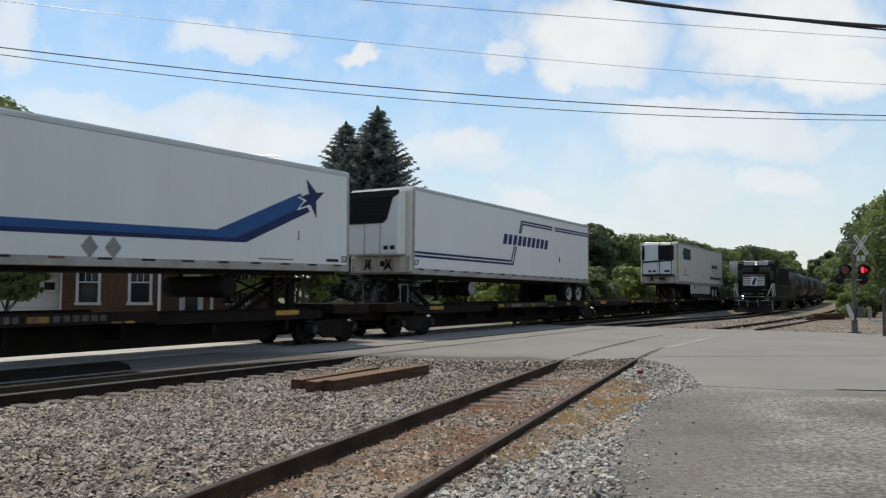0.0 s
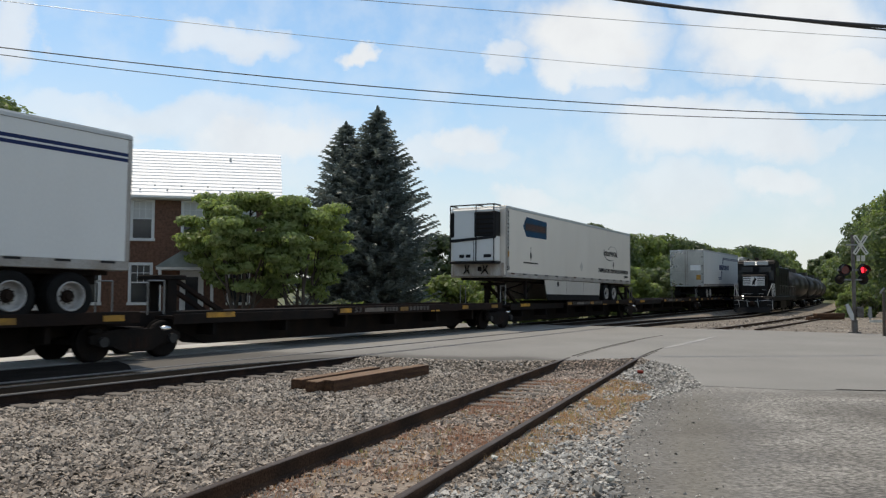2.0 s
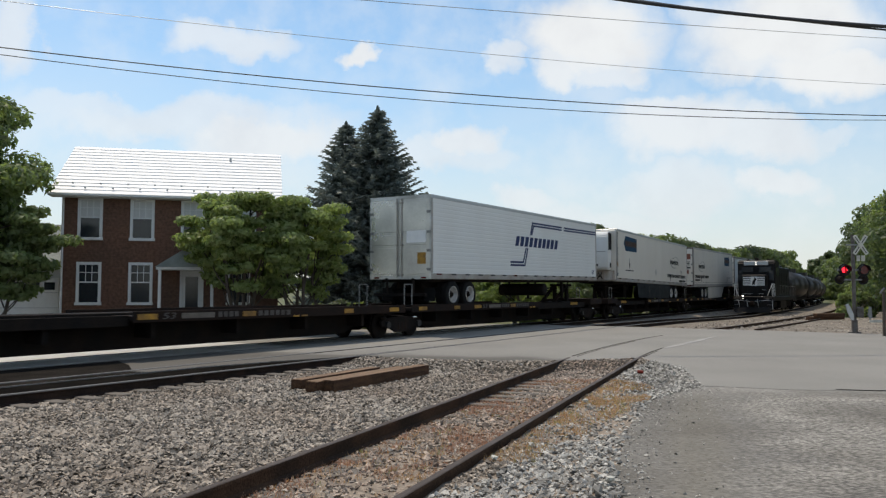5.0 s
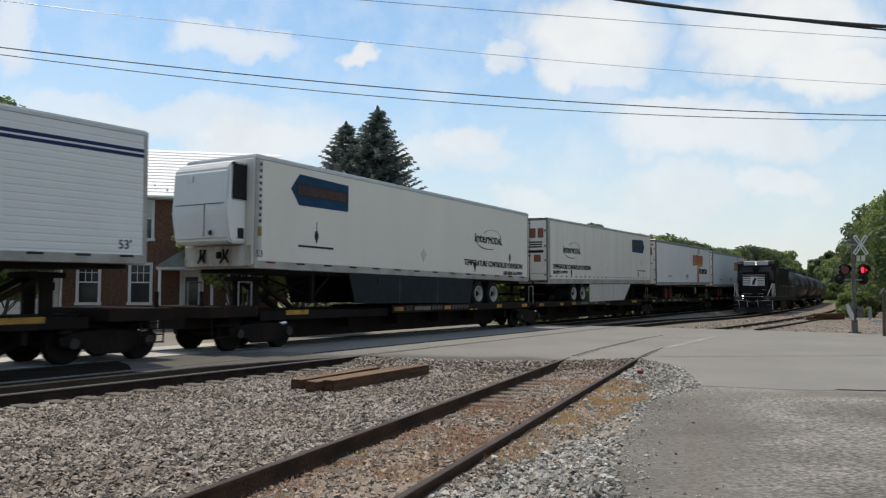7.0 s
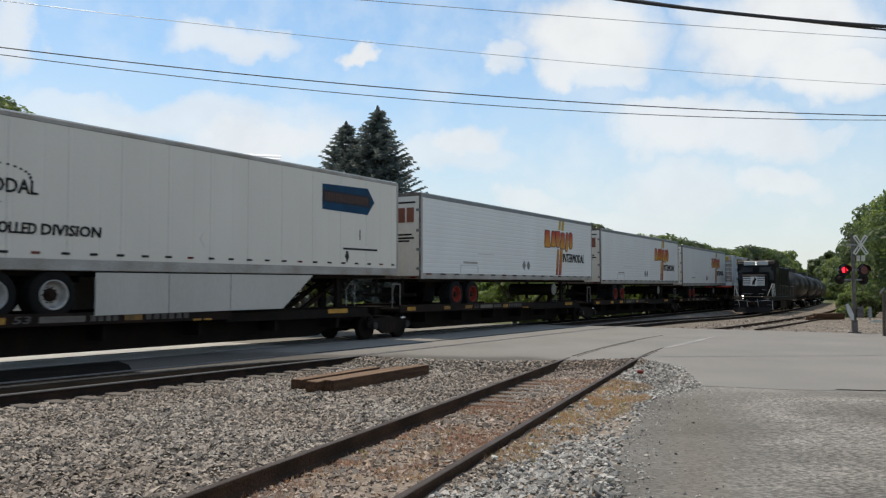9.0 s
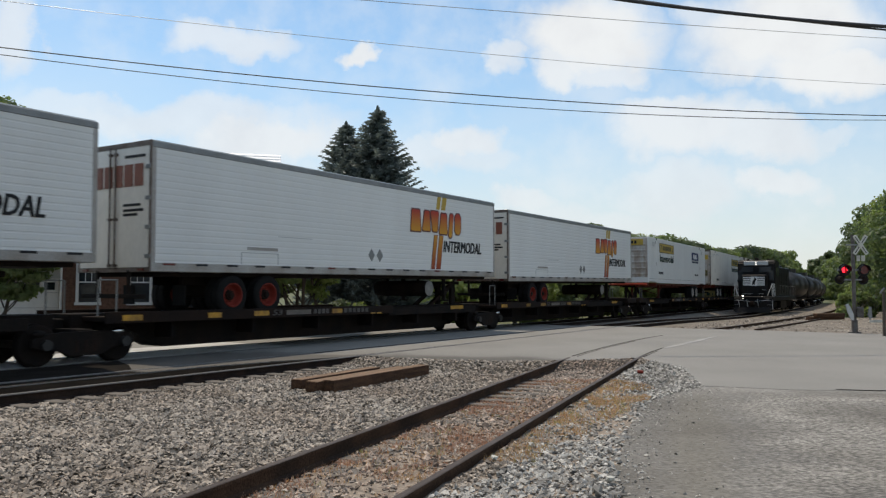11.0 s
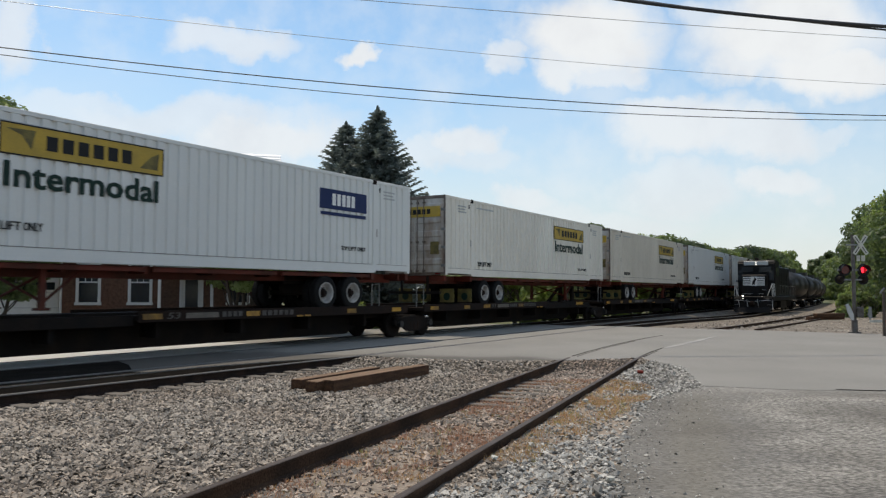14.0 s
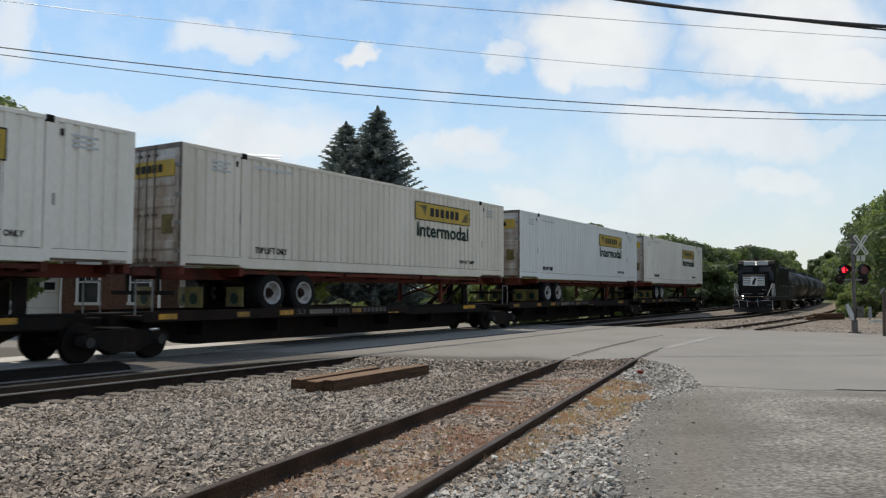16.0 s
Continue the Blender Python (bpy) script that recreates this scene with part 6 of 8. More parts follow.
# ---- standing rolling stock ----
def build_loco():
    lo = empty("locomotive", "black diesel locomotive with white stripes standing with its headlights lit", "locomotive")
    part_box("frame", (-1.55, 1.55, 0.2, 17.6, 1.05, 1.42), "loco_black", lo, "", 0.03)
    bm = bmesh.new()
    prism(bm, [(2.0, 1.42), (4.9, 1.42), (4.9, 4.2), (4.75, 4.52), (2.25, 4.52), (2.0, 4.3)], -1.5, 1.5)
    bmesh.ops.bevel(bm, geom=list(bm.edges), offset=0.08, segments=2, affect="EDGES")
    cab = part("cab", bm, "loco_black", lo)
    part_box("short_hood", (-0.98, 0.98, 0.75, 2.0, 1.42, 3.25), "loco_black", lo, "", 0.08)
    part_box("long_hood", (-0.95, 0.95, 4.9, 17.2, 1.42, 4.15), "loco_black", lo, "", 0.08)
    for k in range(3):
        bm = bmesh.new()
        tube(bm, (0, 9.0 + 2.7 * k, 4.15), (0, 9.0 + 2.7 * k, 4.4), 0.6, 18)
        part("roof_fan", bm, "steel_black", lo)
    for k in range(8):
        part_box("hood_door", (0.95, 0.975, 5.4 + 1.35 * k, 6.6 + 1.35 * k, 1.7, 3.6), "loco_black", lo, "", 0.01)
    part_box("number_board", (-0.98, 0.98, 1.96, 2.03, 4.06, 4.42), "roof_grey", cab, "pale grey number board", 0.02)
    for a, b in ((-1.2, -0.25), (0.25, 1.2)):
        part_box("windscreen", (a, b, 1.965, 2.02, 3.45, 3.92), "glass", cab, "", 0.02)
    for y in (2.5, 3.5):
        part_box("side_window", (1.49, 1.52, y, y + 0.75, 3.2, 3.9), "glass", cab, "", 0.02)
    # white striped panel with a dark emblem on the nose
    nose = part_box("nose_panel", (-0.9, 0.9, 0.70, 0.755, 2.28, 3.12), "loco_black", lo, "black nose panel with white stripes", 0.0)
    for k in range(5):
        for a, b in ((-0.86, -0.28), (0.28, 0.86)):
            part_box("stripe", (a, b, 0.66, 0.705, 2.34 + 0.155 * k, 2.43 + 0.155 * k), "white_plain", nose, "", 0.0)
    bm = bmesh.new()
    for p in ([(-0.27, 2.32), (0.27, 2.32), (0.27, 3.08), (-0.27, 3.08)],):
        vs = [bm.verts.new((x, 0.69, z)) for x, z in p] + [bm.verts.new((x, 0.70, z)) for x, z in p]
        for f in ((3, 2, 1, 0), (4, 5, 6, 7), (0, 1, 5, 4), (1, 2, 6, 5), (2, 3, 7, 6), (3, 0, 4, 7)):
            bm.faces.new([vs[i] for i in f])
    part("emblem_field", bm, "white_plain", nose)
    bm = bmesh.new()
    e = [(-0.18, 2.36), (-0.02, 2.42), (0.05, 2.36), (0.10, 2.62), (0.22, 2.86), (0.06, 3.04), (0.0, 2.84), (-0.10, 2.7)]
    vs = [bm.verts.new((x, 0.68, z)) for x, z in e]
    ws = [bm.verts.new((x, 0.692, z)) for x, z in e]
    bm.faces.new(vs)
    bm.faces.new(ws[::-1])
    for k in range(len(e)):
        bm.faces.new((vs[k], ws[k], ws[(k + 1) % len(e)], vs[(k + 1) % len(e)]))
    part("emblem", bm, "ink", nose)
    part_box("pilot", (-1.5, 1.5, -0.12, 0.05, 0.18, 1.30), "loco_black", lo, "black pilot plate with worn edge", 0.05)
    part_box("pilot_edge", (-1.42, 1.42, -0.14, -0.10, 0.14, 0.20), "galv", lo, "", 0.01)
    part_box("anticlimber", (-0.9, 0.9, -0.3, 0.2, 1.25, 1.42), "loco_black", lo, "", 0.03)
    part_box("coupler", (-0.16, 0.16, -0.75, -0.1, 0.72, 1.02), "steel_brown", lo, "", 0.05)
    for x in (-0.85, 0.62):
        bm = bmesh.new()
        tube(bm, (x + 0.1, -0.17, 1.36), (x + 0.1, -0.12, 1.36), 0.12 if x < 0 else 0.08, 16)
        part("ditch_light", bm, "lamp_white" if x < 0 else "lamp_dim", lo)
    for x in (-0.11, 0.11):
        bm = bmesh.new()
        tube(bm, (0, 1.93, 4.20 + x * 0.7), (0, 1.97, 4.20 + x * 0.7), 0.055, 14)
        part("headlight", bm, "lamp_dim", cab)
    bm = bmesh.new()
    for x in (-1.5, 1.5):
        for y in (0.25, 1.1, 1.9):
            tube(bm, (x, y, 1.1), (x * 0.98, y, 2.45), 0.022, 6)
        tube(bm, (x, 0.25, 2.45), (x, 1.9, 2.45), 0.022, 6)
        tube(bm, (x, 0.25, 2.45), (x * 0.75, 0.0, 1.45), 0.022, 6)
        tube(bm, (x, 0.1, 0.4), (x, 0.25, 1.4), 0.022, 6)
    part("handrail", bm, "white_plain", lo, "white end handrail")
    bm = bmesh.new()
    tube(bm, (-1.1, 0.0, 2.25), (1.1, 0.0, 2.25), 0.02, 6)
    for x in (-1.1, -0.4, 0.4, 1.1):
        tube(bm, (x, 0.0, 1.4), (x, 0.0, 2.25), 0.02, 6)
    part("handrail", bm, "skirt_dark", lo)
    bm = bmesh.new()
    for k in range(10):
        y = 5.2 + 1.3 * k
        tube(bm, (1.5, y, 1.42), (1.5, y, 2.35), 0.018, 6)
    tube(bm, (1.5, 5.0, 2.35), (1.5, 17.2, 2.35), 0.018, 6)
    part("handrail", bm, "galv", lo)
    for x0, y0, z0, z1 in ((-0.45, -0.25, 0.55, 1.15), (0.38, -0.25, 0.6, 1.2), (-1.1, -0.22, 0.5, 1.1)):
        bm = bmesh.new()
        tube(bm, (x0, y0, z1), (x0 + 0.1, y0 - 0.08, z0), 0.03, 6)
        part("air_hose", bm, "roof_grey", lo)
    for x in (-1.48, 1.14):
        for z in (0.38, 0.72, 1.06):
            part_box("step", (x, x + 0.34, -0.16, 0.12, z, z + 0.04), "galv", lo, "worn grey step", 0.004)
    bm = bmesh.new()
    tube(bm, (-1.25, -0.2, 1.12), (-0.2, -0.24, 1.0), 0.022, 6)
    tube(bm, (0.2, -0.24, 1.0), (1.25, -0.2, 1.12), 0.022, 6)
    part("cut_lever", bm, "roof_grey", lo)
    bm = bmesh.new()
    prism(bm, [(-0.42, 0.10), (-0.16, 0.16), (-0.12, 0.55), (-0.18, 0.55)], -1.35, 1.35)
    part("plough", bm, "loco_black", lo)
    for x in (-0.62, -0.5, 0.5, 0.62):
        bm = bmesh.new()
        tube(bm, (x, -0.16, 1.26), (x + 0.02, -0.30, 1.02), 0.028, 6)
        tube(bm, (x + 0.02, -0.30, 1.02), (x + 0.05, -0.26, 0.86), 0.028, 6)
        part("air_hose", bm, "skirt_dark", lo)
    for x, z in ((-0.55, 1.62), (0.35, 1.62), (-0.95, 1.62), (0.62, 1.95)):
        part_box("grab_iron", (x, x + 0.42, 0.69, 0.715, z, z + 0.03), "roof_grey", lo, "", 0.0)
    for x0, x1 in ((-1.42, -1.05), (1.05, 1.42)):
        part_box("cab_door_window", (x0, x1, 1.97, 2.02, 2.75, 3.6), "glass", cab, "", 0.02)
    part_box("bell", (-0.15, 0.15, 2.4, 2.8, 4.52, 4.72), "steel_black", cab, "", 0.04)
    for x in (-0.9, 0.75):
        part_box("horn", (x, x + 0.15, 3.2, 3.7, 4.52, 4.66), "steel_black", cab, "", 0.03)
    part_box("fuel_tank", (-1.35, 1.35, 6.6, 11.0, 0.35, 1.05), "loco_black", lo, "", 0.1)
    for y in (3.6, 14.0):
        tk = part_box("truck_frame", (-1.2, 1.2, y - 1.9, y + 1.9, 0.45, 0.95), "steel_black", lo, "", 0.05)
        for yy in (-1.37, 1.37):
            for x in (-0.7525, 0.7525):
                bm = bmesh.new()
                wheel_disc(bm, x, y + yy, 0.51, 0.51, 0.13)
                part("wheel", bm, "steel_black", tk)
    lo.matrix_basis = on_track(60.2, near_side(60.2), near_drop(60.2))
    base = None
    for k in range(5):
        s = 79.6 + 17.4 * k
        if base is None:
            base = tank_car()
            base.matrix_basis = on_track(s, near_side(s), near_drop(s + 8))
        else:
            copy_thing(base, on_track(s, near_side(s), near_drop(s + 8)))


def tank_car():
    ta = empty("tank_car", "black tank car coupled behind the locomotive", "rail car", "tank cars")
    bm = bmesh.new()
    prof = [(0.55, 0.0), (0.6, 0.7), (0.8, 1.2), (1.15, 1.48), (15.35, 1.48), (15.7, 1.2), (15.9, 0.7), (15.95, 0.0)]
    for (ya, ra), (yb, rb) in zip(prof, prof[1:]):
        tube(bm, (0, ya, 2.62), (0, yb, 2.62), max(ra, 0.001), 28, max(rb, 0.001))
    bmesh.ops.remove_doubles(bm, verts=bm.verts, dist=0.001)
    part("tank", bm, "tank_black", ta, smooth=True)
    bm = bmesh.new()
    tube(bm, (0, 8.2, 4.0), (0, 8.2, 4.45), 0.75, 16)
    part("dome", bm, "tank_black", ta)
    part_box("frame", (-0.6, 0.6, 0.0, 16.5, 0.95, 1.25), "steel_black", ta, "", 0.02)
    for y in (0.3, 16.1):
        bm = bmesh.new()
        for x in (-1.3, 1.3):
            tube(bm, (x, y, 1.1), (x, y, 2.3), 0.025, 6)
        tube(bm, (-1.3, y, 2.3), (1.3, y, 2.3), 0.025, 6)
        part("end_rail", bm, "steel_black", ta)
    for y in (2.0, 14.5):
        build_truck(ta, y)
    return ta


build_loco()


# ---- house ----
def window(ho, x, z, w, h, blind, curtain=False):
    """A sash window set in the front wall: frame, sill, two sashes, panes."""
    wi = new("window")
    wi.parent = ho
    wi.location = (x, 0, z)
    t = 0.11
    for nm, d in (("frame", (0, t, -0.05, 0.04, 0, h)), ("frame", (w - t, w, -0.05, 0.04, 0, h)), ("frame", (t, w - t, -0.05, 0.04, h - t, h)), ("sill", (-0.03, w + 0.03, -0.10, 0.04, -0.06, 0.05))):
        part_box(nm, d, "white_trim", wi, "", 0.008)
    part_box("sash_bar", (t, w - t, -0.03, 0.02, h * 0.50, h * 0.50 + 0.05), "white_trim", wi, "", 0.005)
    part_box("pane", (t, w - t, 0.0, 0.01, 0.05, h * 0.5), "glass", wi, "", 0.0)
    part_box("pane", (t, w - t, -0.012, -0.002, h * 0.5 + 0.05, h - t), "glass" if not blind else "blind", wi, "pale lowered blind" if blind else "", 0.0)
    for k in range(1, 3):
        xx = t + (w - 2 * t) * k / 3
        part_box("glazing_bar", (xx - 0.012, xx + 0.012, -0.022, -0.001, h * 0.5 + 0.05, h - t), "white_trim", wi, "", 0.0)
    part_box("glazing_bar", (t, w - t, -0.022, -0.001, h * 0.74, h * 0.74 + 0.024), "white_trim", wi, "", 0.0)


def wall_with_holes(bm, width, z0, z1, thick, holes):
    """A front wall from upright and level strips round its openings."""
    xs = sorted({0, width, *[h[0] for h in holes], *[h[1] for h in holes]})
    zs = sorted({z0, z1, *[h[2] for h in holes], *[h[3] for h in holes]})
    for xa, xb in zip(xs, xs[1:]):
        for za, zb in zip(zs, zs[1:]):
            cx, cz = (xa + xb) / 2, (za + zb) / 2
            if not any(h[0] < cx < h[1] and h[2] < cz < h[3] for h in holes):
                box(bm, xa, xb, 0, thick, za, zb)
    bmesh.ops.remove_doubles(bm, verts=bm.verts, dist=0.001)


def build_house():
    ho = empty("house", "two-storey dark brick house with a white ribbed metal roof", "house")
    W, D, EAVE, RIDGE = 8.15, 7.8, 5.19, 7.72
    upper = [(0.57, 3.5), (2.47, 3.5), (4.36, 3.5), (6.35, 3.5)]
    lower = [(0.57, 1.0), (2.45, 1.0), (6.15, 1.0)]
    holes = [(x, x + 0.90, z, z + 1.60) for x, z in upper + lower] + [(4.36, 5.26, 0.1, 2.3)]
    bm = bmesh.new()
    wall_with_holes(bm, W, -0.7, EAVE + 0.1, 0.25, holes)
    part("wall", bm, "brick", ho)
    for x in (0, W - 0.25):
        bm = bmesh.new()
        prism(bm, [(0.25, -0.7), (D, -0.7), (D, EAVE - 0.1), (D / 2, RIDGE - 0.25), (0.25, EAVE - 0.02)], x, x + 0.25)
        part("wall", bm, "brick", ho)
    part_box("wall", (0.25, W - 0.25, D - 0.25, D, -0.7, EAVE - 0.1), "brick", ho, "", 0.0)
    part_box("floor_slab", (0.25, W - 0.25, 0.25, D - 0.25, 2.6, 2.8), "tie", ho, "", 0.0)
    roof = new("roof")
    roof.parent = ho
    n = 15
    for side in (0, 1):
        for k in range(n):
            f0, f1 = k / n, (k + 1) / n
            y0, y1 = -0.42 + f0 * (D / 2 + 0.42), -0.42 + f1 * (D / 2 + 0.42)
            za, zb = EAVE - 0.02 + f0 * (RIDGE - EAVE), EAVE - 0.02 + f1 * (RIDGE - EAVE)
            pts = [(y0, za), (y0, za + 0.05), (y1, zb + 0.02), (y1, zb - 0.05)]
            if side:
                pts = [(D - y, z) for y, z in pts]
            bm = bmesh.new()
            prism(bm, pts, -0.42, W + 0.12)
            part("roof_course", bm, "white_roof", roof)
    for k in range(16):
        x = 0.3 + 0.5 * k
        dy = 0.25 if k % 2 else 0.55
        part_box("snow_guard", (x, x + 0.07, -0.42 + dy, -0.36 + dy, EAVE + 0.05 + dy * 0.72, EAVE + 0.11 + dy * 0.72), "roof_grey", roof, "", 0.0)
    bm = bmesh.new()
    tube(bm, (6.1, 2.9, 6.9), (6.1, 2.9, 7.3), 0.05, 10)
    part("vent_pipe", bm, "roof_grey", roof)
    part_box("gutter", (-0.42, W + 0.12, -0.52, -0.40, EAVE - 0.10, EAVE + 0.03), "white_trim", ho, "", 0.03)
    part_box("soffit", (-0.36, W + 0.08, -0.40, 0.0, EAVE - 0.12, EAVE - 0.06), "white_trim", ho, "", 0.0)
    bm = bmesh.new()
    tube(bm, (0.06, -0.08, 0.0), (0.06, -0.08, EAVE - 0.1), 0.045, 8)
    part("downpipe", bm, "white_trim", ho)
    for k, (x, z) in enumerate(upper + lower):
        window(ho, x, z, 0.90, 1.60, k < 4)
    # porch with a small gable
    porch = new("porch")
    porch.parent = ho
    bm = bmesh.new()
    prism_x = [(3.58, 2.40), (5.82, 2.40), (4.72, 3.15)]
    vs = [bm.verts.new((x, -1.35, z)) for x, z in prism_x] + [bm.verts.new((x, 0.0, z)) for x, z in prism_x]
    for f in ((0, 1, 2), (5, 4, 3), (0, 3, 4, 1), (1, 4, 5, 2), (2, 5, 3, 0)):
        bm.faces.new([vs[i] for i in f])
    part("porch_roof", bm, "porch_roof", porch, "grey-green shingled porch gable")
    part_box("porch_beam", (3.62, 5.78, -1.32, 0.0, 2.30, 2.42), "white_trim", porch, "", 0.01)
    for x in (3.70, 5.60):
        part_box("porch_post", (x, x + 0.11, -1.28, -1.17, 0.0, 2.3), "white_trim", porch, "", 0.01)
    part_box("porch_floor", (3.55, 5.85, -1.45, 0.0, -0.7, 0.04), "asphalt", porch, "", 0.02)
    door = part_box("front_door", (4.46, 5.16, 0.05, 0.10, 0.1, 2.2), "white_trim", ho, "white storm door", 0.01)
    part_box("door_pane", (4.57, 5.05, 0.03, 0.055, 0.5, 2.05), "glass", door, "", 0.0)
    for d in ((4.36, 4.46, -0.03, 0.1, 0.1, 2.3), (5.16, 5.26, -0.03, 0.1, 0.1, 2.3), (4.46, 5.16, -0.03, 0.1, 2.2, 2.3)):
        part_box("door_frame", d, "white_trim", ho, "", 0.005)
    ho.matrix_basis = pose(-14.62, 30.0, 0, 0, 0, 13)

    # garage beside the house
    ga = empty("garage", "low garage with white panelled doors beside the house", "garage")
    part_box("wall", (0, 5.6, 0.12, 6, -0.7, 2.7), "white_trim", ga, "", 0.0)
    for x in (0.2, 2.95):
        door = part_box("garage_door", (x, x + 2.45, 0.04, 0.118, -0.3, 2.1), "white_plain", ga, "white sectional garage door", 0.01)
        for k in range(4):
            part_box("door_light", (x + 0.15 + 0.58 * k, x + 0.55 + 0.58 * k, 0.02, 0.045, 1.62, 1.92), "glass", door, "", 0.0)
        for k in range(3):
            part_box("panel_line", (x, x + 2.45, 0.034, 0.042, 0.3 + 0.6 * k, 0.32 + 0.6 * k), "roof_grey", door, "", 0.0)
    bm = bmesh.new()
    prism(bm, [(-0.3, 2.6), (3, 4.3), (6.3, 2.6), (6.3, 2.75), (3, 4.45), (-0.3, 2.75)], -0.3, 5.9)
    part("roof", bm, "porch_roof", ga)
    ga.matrix_basis = pose(-20.6, 30.6, -0.1, 0, 0, 6)


build_house()


# ---- trees and plants ----
def leaf_cloud(blobs, count, leaf, rng, edge=0.62):
    """Many small bent leaves scattered in clumps; blobs are centres, spreads and weights."""
    vs, fs = [], []
    weights = [b[3] ** 2 for b in blobs]
    for cx, cy, cz, rx, rz in rng.choices(blobs, weights, k=count):
        d = Vector((rng.gauss(0, 1), rng.gauss(0, 1), rng.gauss(0, 1))).normalized()
        q = edge + (1.06 - edge) * rng.random() ** 0.7
        p = Vector((cx + d.x * rx * q, cy + d.y * rx * q, cz + d.z * rz * q))
        n = (d + Vector((rng.gauss(0, 0.55), rng.gauss(0, 0.55), 0.35 + rng.gauss(0, 0.45)))).normalized()
        a = n.orthogonal()
        a.rotate(Matrix.Rotation(rng.random() * math.tau, 3, n))
        b = n.cross(a)
        l = leaf * (0.6 + 0.8 * rng.random())
        i = len(vs)
        vs += [p - a * l, p + b * l * 0.5 + n * l * 0.15, p + a * l - n * l * 0.2, p - b * l * 0.5 + n * l * 0.15]
        fs += [(i, i + 1, i + 3), (i + 1, i + 2, i + 3)]
    return vs, fs


def limb(bm, a, b, r0, r1, rng, wander=0.12, n=4):
    a, b = Vector(a), Vector(b)
    pts = [a]
    for k in range(1, n + 1):
        j = Vector((rng.gauss(0, wander), rng.gauss(0, wander), rng.gauss(0, wander * 0.5))) if k < n else Vector()
        pts.append(a.lerp(b, k / n) + j)
    for k in range(n):
        tube(bm, pts[k], pts[k + 1], r0 + (r1 - r0) * k / n, 7, r0 + (r1 - r0) * (k + 1) / n)
    return pts


def broad_tree(name, label, x, y, h, r, mat, seed, leaves=6000, leaf=0.16, low=0.25, group="", clumps=40, stems=1, top=0.9, z=-0.6):
    rng = random.Random(seed)
    t = empty(name, label, "tree", group)
    bm = bmesh.new()
    for s in range(stems):
        off = Vector((rng.gauss(0, 0.25), rng.gauss(0, 0.25), 0)) if stems > 1 else Vector()
        limb(bm, off * 0.5 + Vector((0, 0, -0.2)), off * 3 + Vector((0, 0, h * 0.55)), h * 0.02 / stems ** 0.5, h * 0.010, rng, 0.08)
        for k in range(6):
            an = k * 1.05 + rng.random()
            zz = h * (0.18 + 0.06 * k)
            limb(bm, off * (1 + k * 0.3) + Vector((0, 0, zz)), off + Vector((math.cos(an) * r * 0.65, math.sin(an) * r * 0.65, zz + h * (0.16 + 0.05 * k))), h * 0.008, h * 0.002, rng, 0.1)
    part("trunk", bm, "bark", t)
    blobs = []
    for k in range(clumps):
        f = (k + rng.random()) / clumps
        zz = h * (low + (top - low) * f)
        rr = r * (math.sin(math.pi * (0.16 + 0.70 * f)) ** 0.8) * rng.random() ** 0.45
        an = rng.random() * math.tau
        s = r * (0.16 + 0.14 * rng.random())
        blobs.append((rr * math.cos(an), rr * math.sin(an), zz, s * 1.25, s * 0.8))
    vs, fs = leaf_cloud(blobs, leaves, leaf, rng)
    raw("crown", vs, fs, mat, t)
    t.matrix_basis = pose(x, y, z)
    return t


def layered_tree(name, label, x, y, h, r, mat, seed, leaves, leaf):
    """A small tree whose boughs lie in flat layers."""
    rng = random.Random(seed)
    t = empty(name, label, "tree")
    bm = bmesh.new()
    blobs = []
    for s in range(4):
        an = s * 1.57 + rng.random() * 0.6
        top = Vector((math.cos(an) * r * 0.35, math.sin(an) * r * 0.35, h * (0.62 + 0.08 * s)))
        limb(bm, (0.12 * math.cos(an), 0.12 * math.sin(an), -0.2), top, 0.085, 0.03, rng, 0.08)
        for k in range(7):
            f = 0.25 + 0.11 * k
            a2 = an + rng.gauss(0, 0.9)
            st = top * f
            zz = h * (0.40 + 0.53 * f) + rng.gauss(0, 0.14)
            reach = r * (0.55 + 0.45 * rng.random()) * math.cos(max(0.0, f - 0.35) * 1.35)
            en = Vector((math.cos(a2) * reach, math.sin(a2) * reach, zz + 0.1))
            limb(bm, st, en, 0.028, 0.008, rng, 0.06)
            for g in (0.5, 0.78, 1.0):
                c = st.lerp(en, g)
                blobs.append((c.x, c.y, c.z + 0.08, 0.54 * (0.6 + 0.6 * rng.random()), 0.20))
    part("trunk", bm, "bark", t)
    vs, fs = leaf_cloud(blobs, leaves, leaf, rng, 0.16)
    raw("crown", vs, fs, mat, t)
    t.matrix_basis = pose(x, y, -0.6)


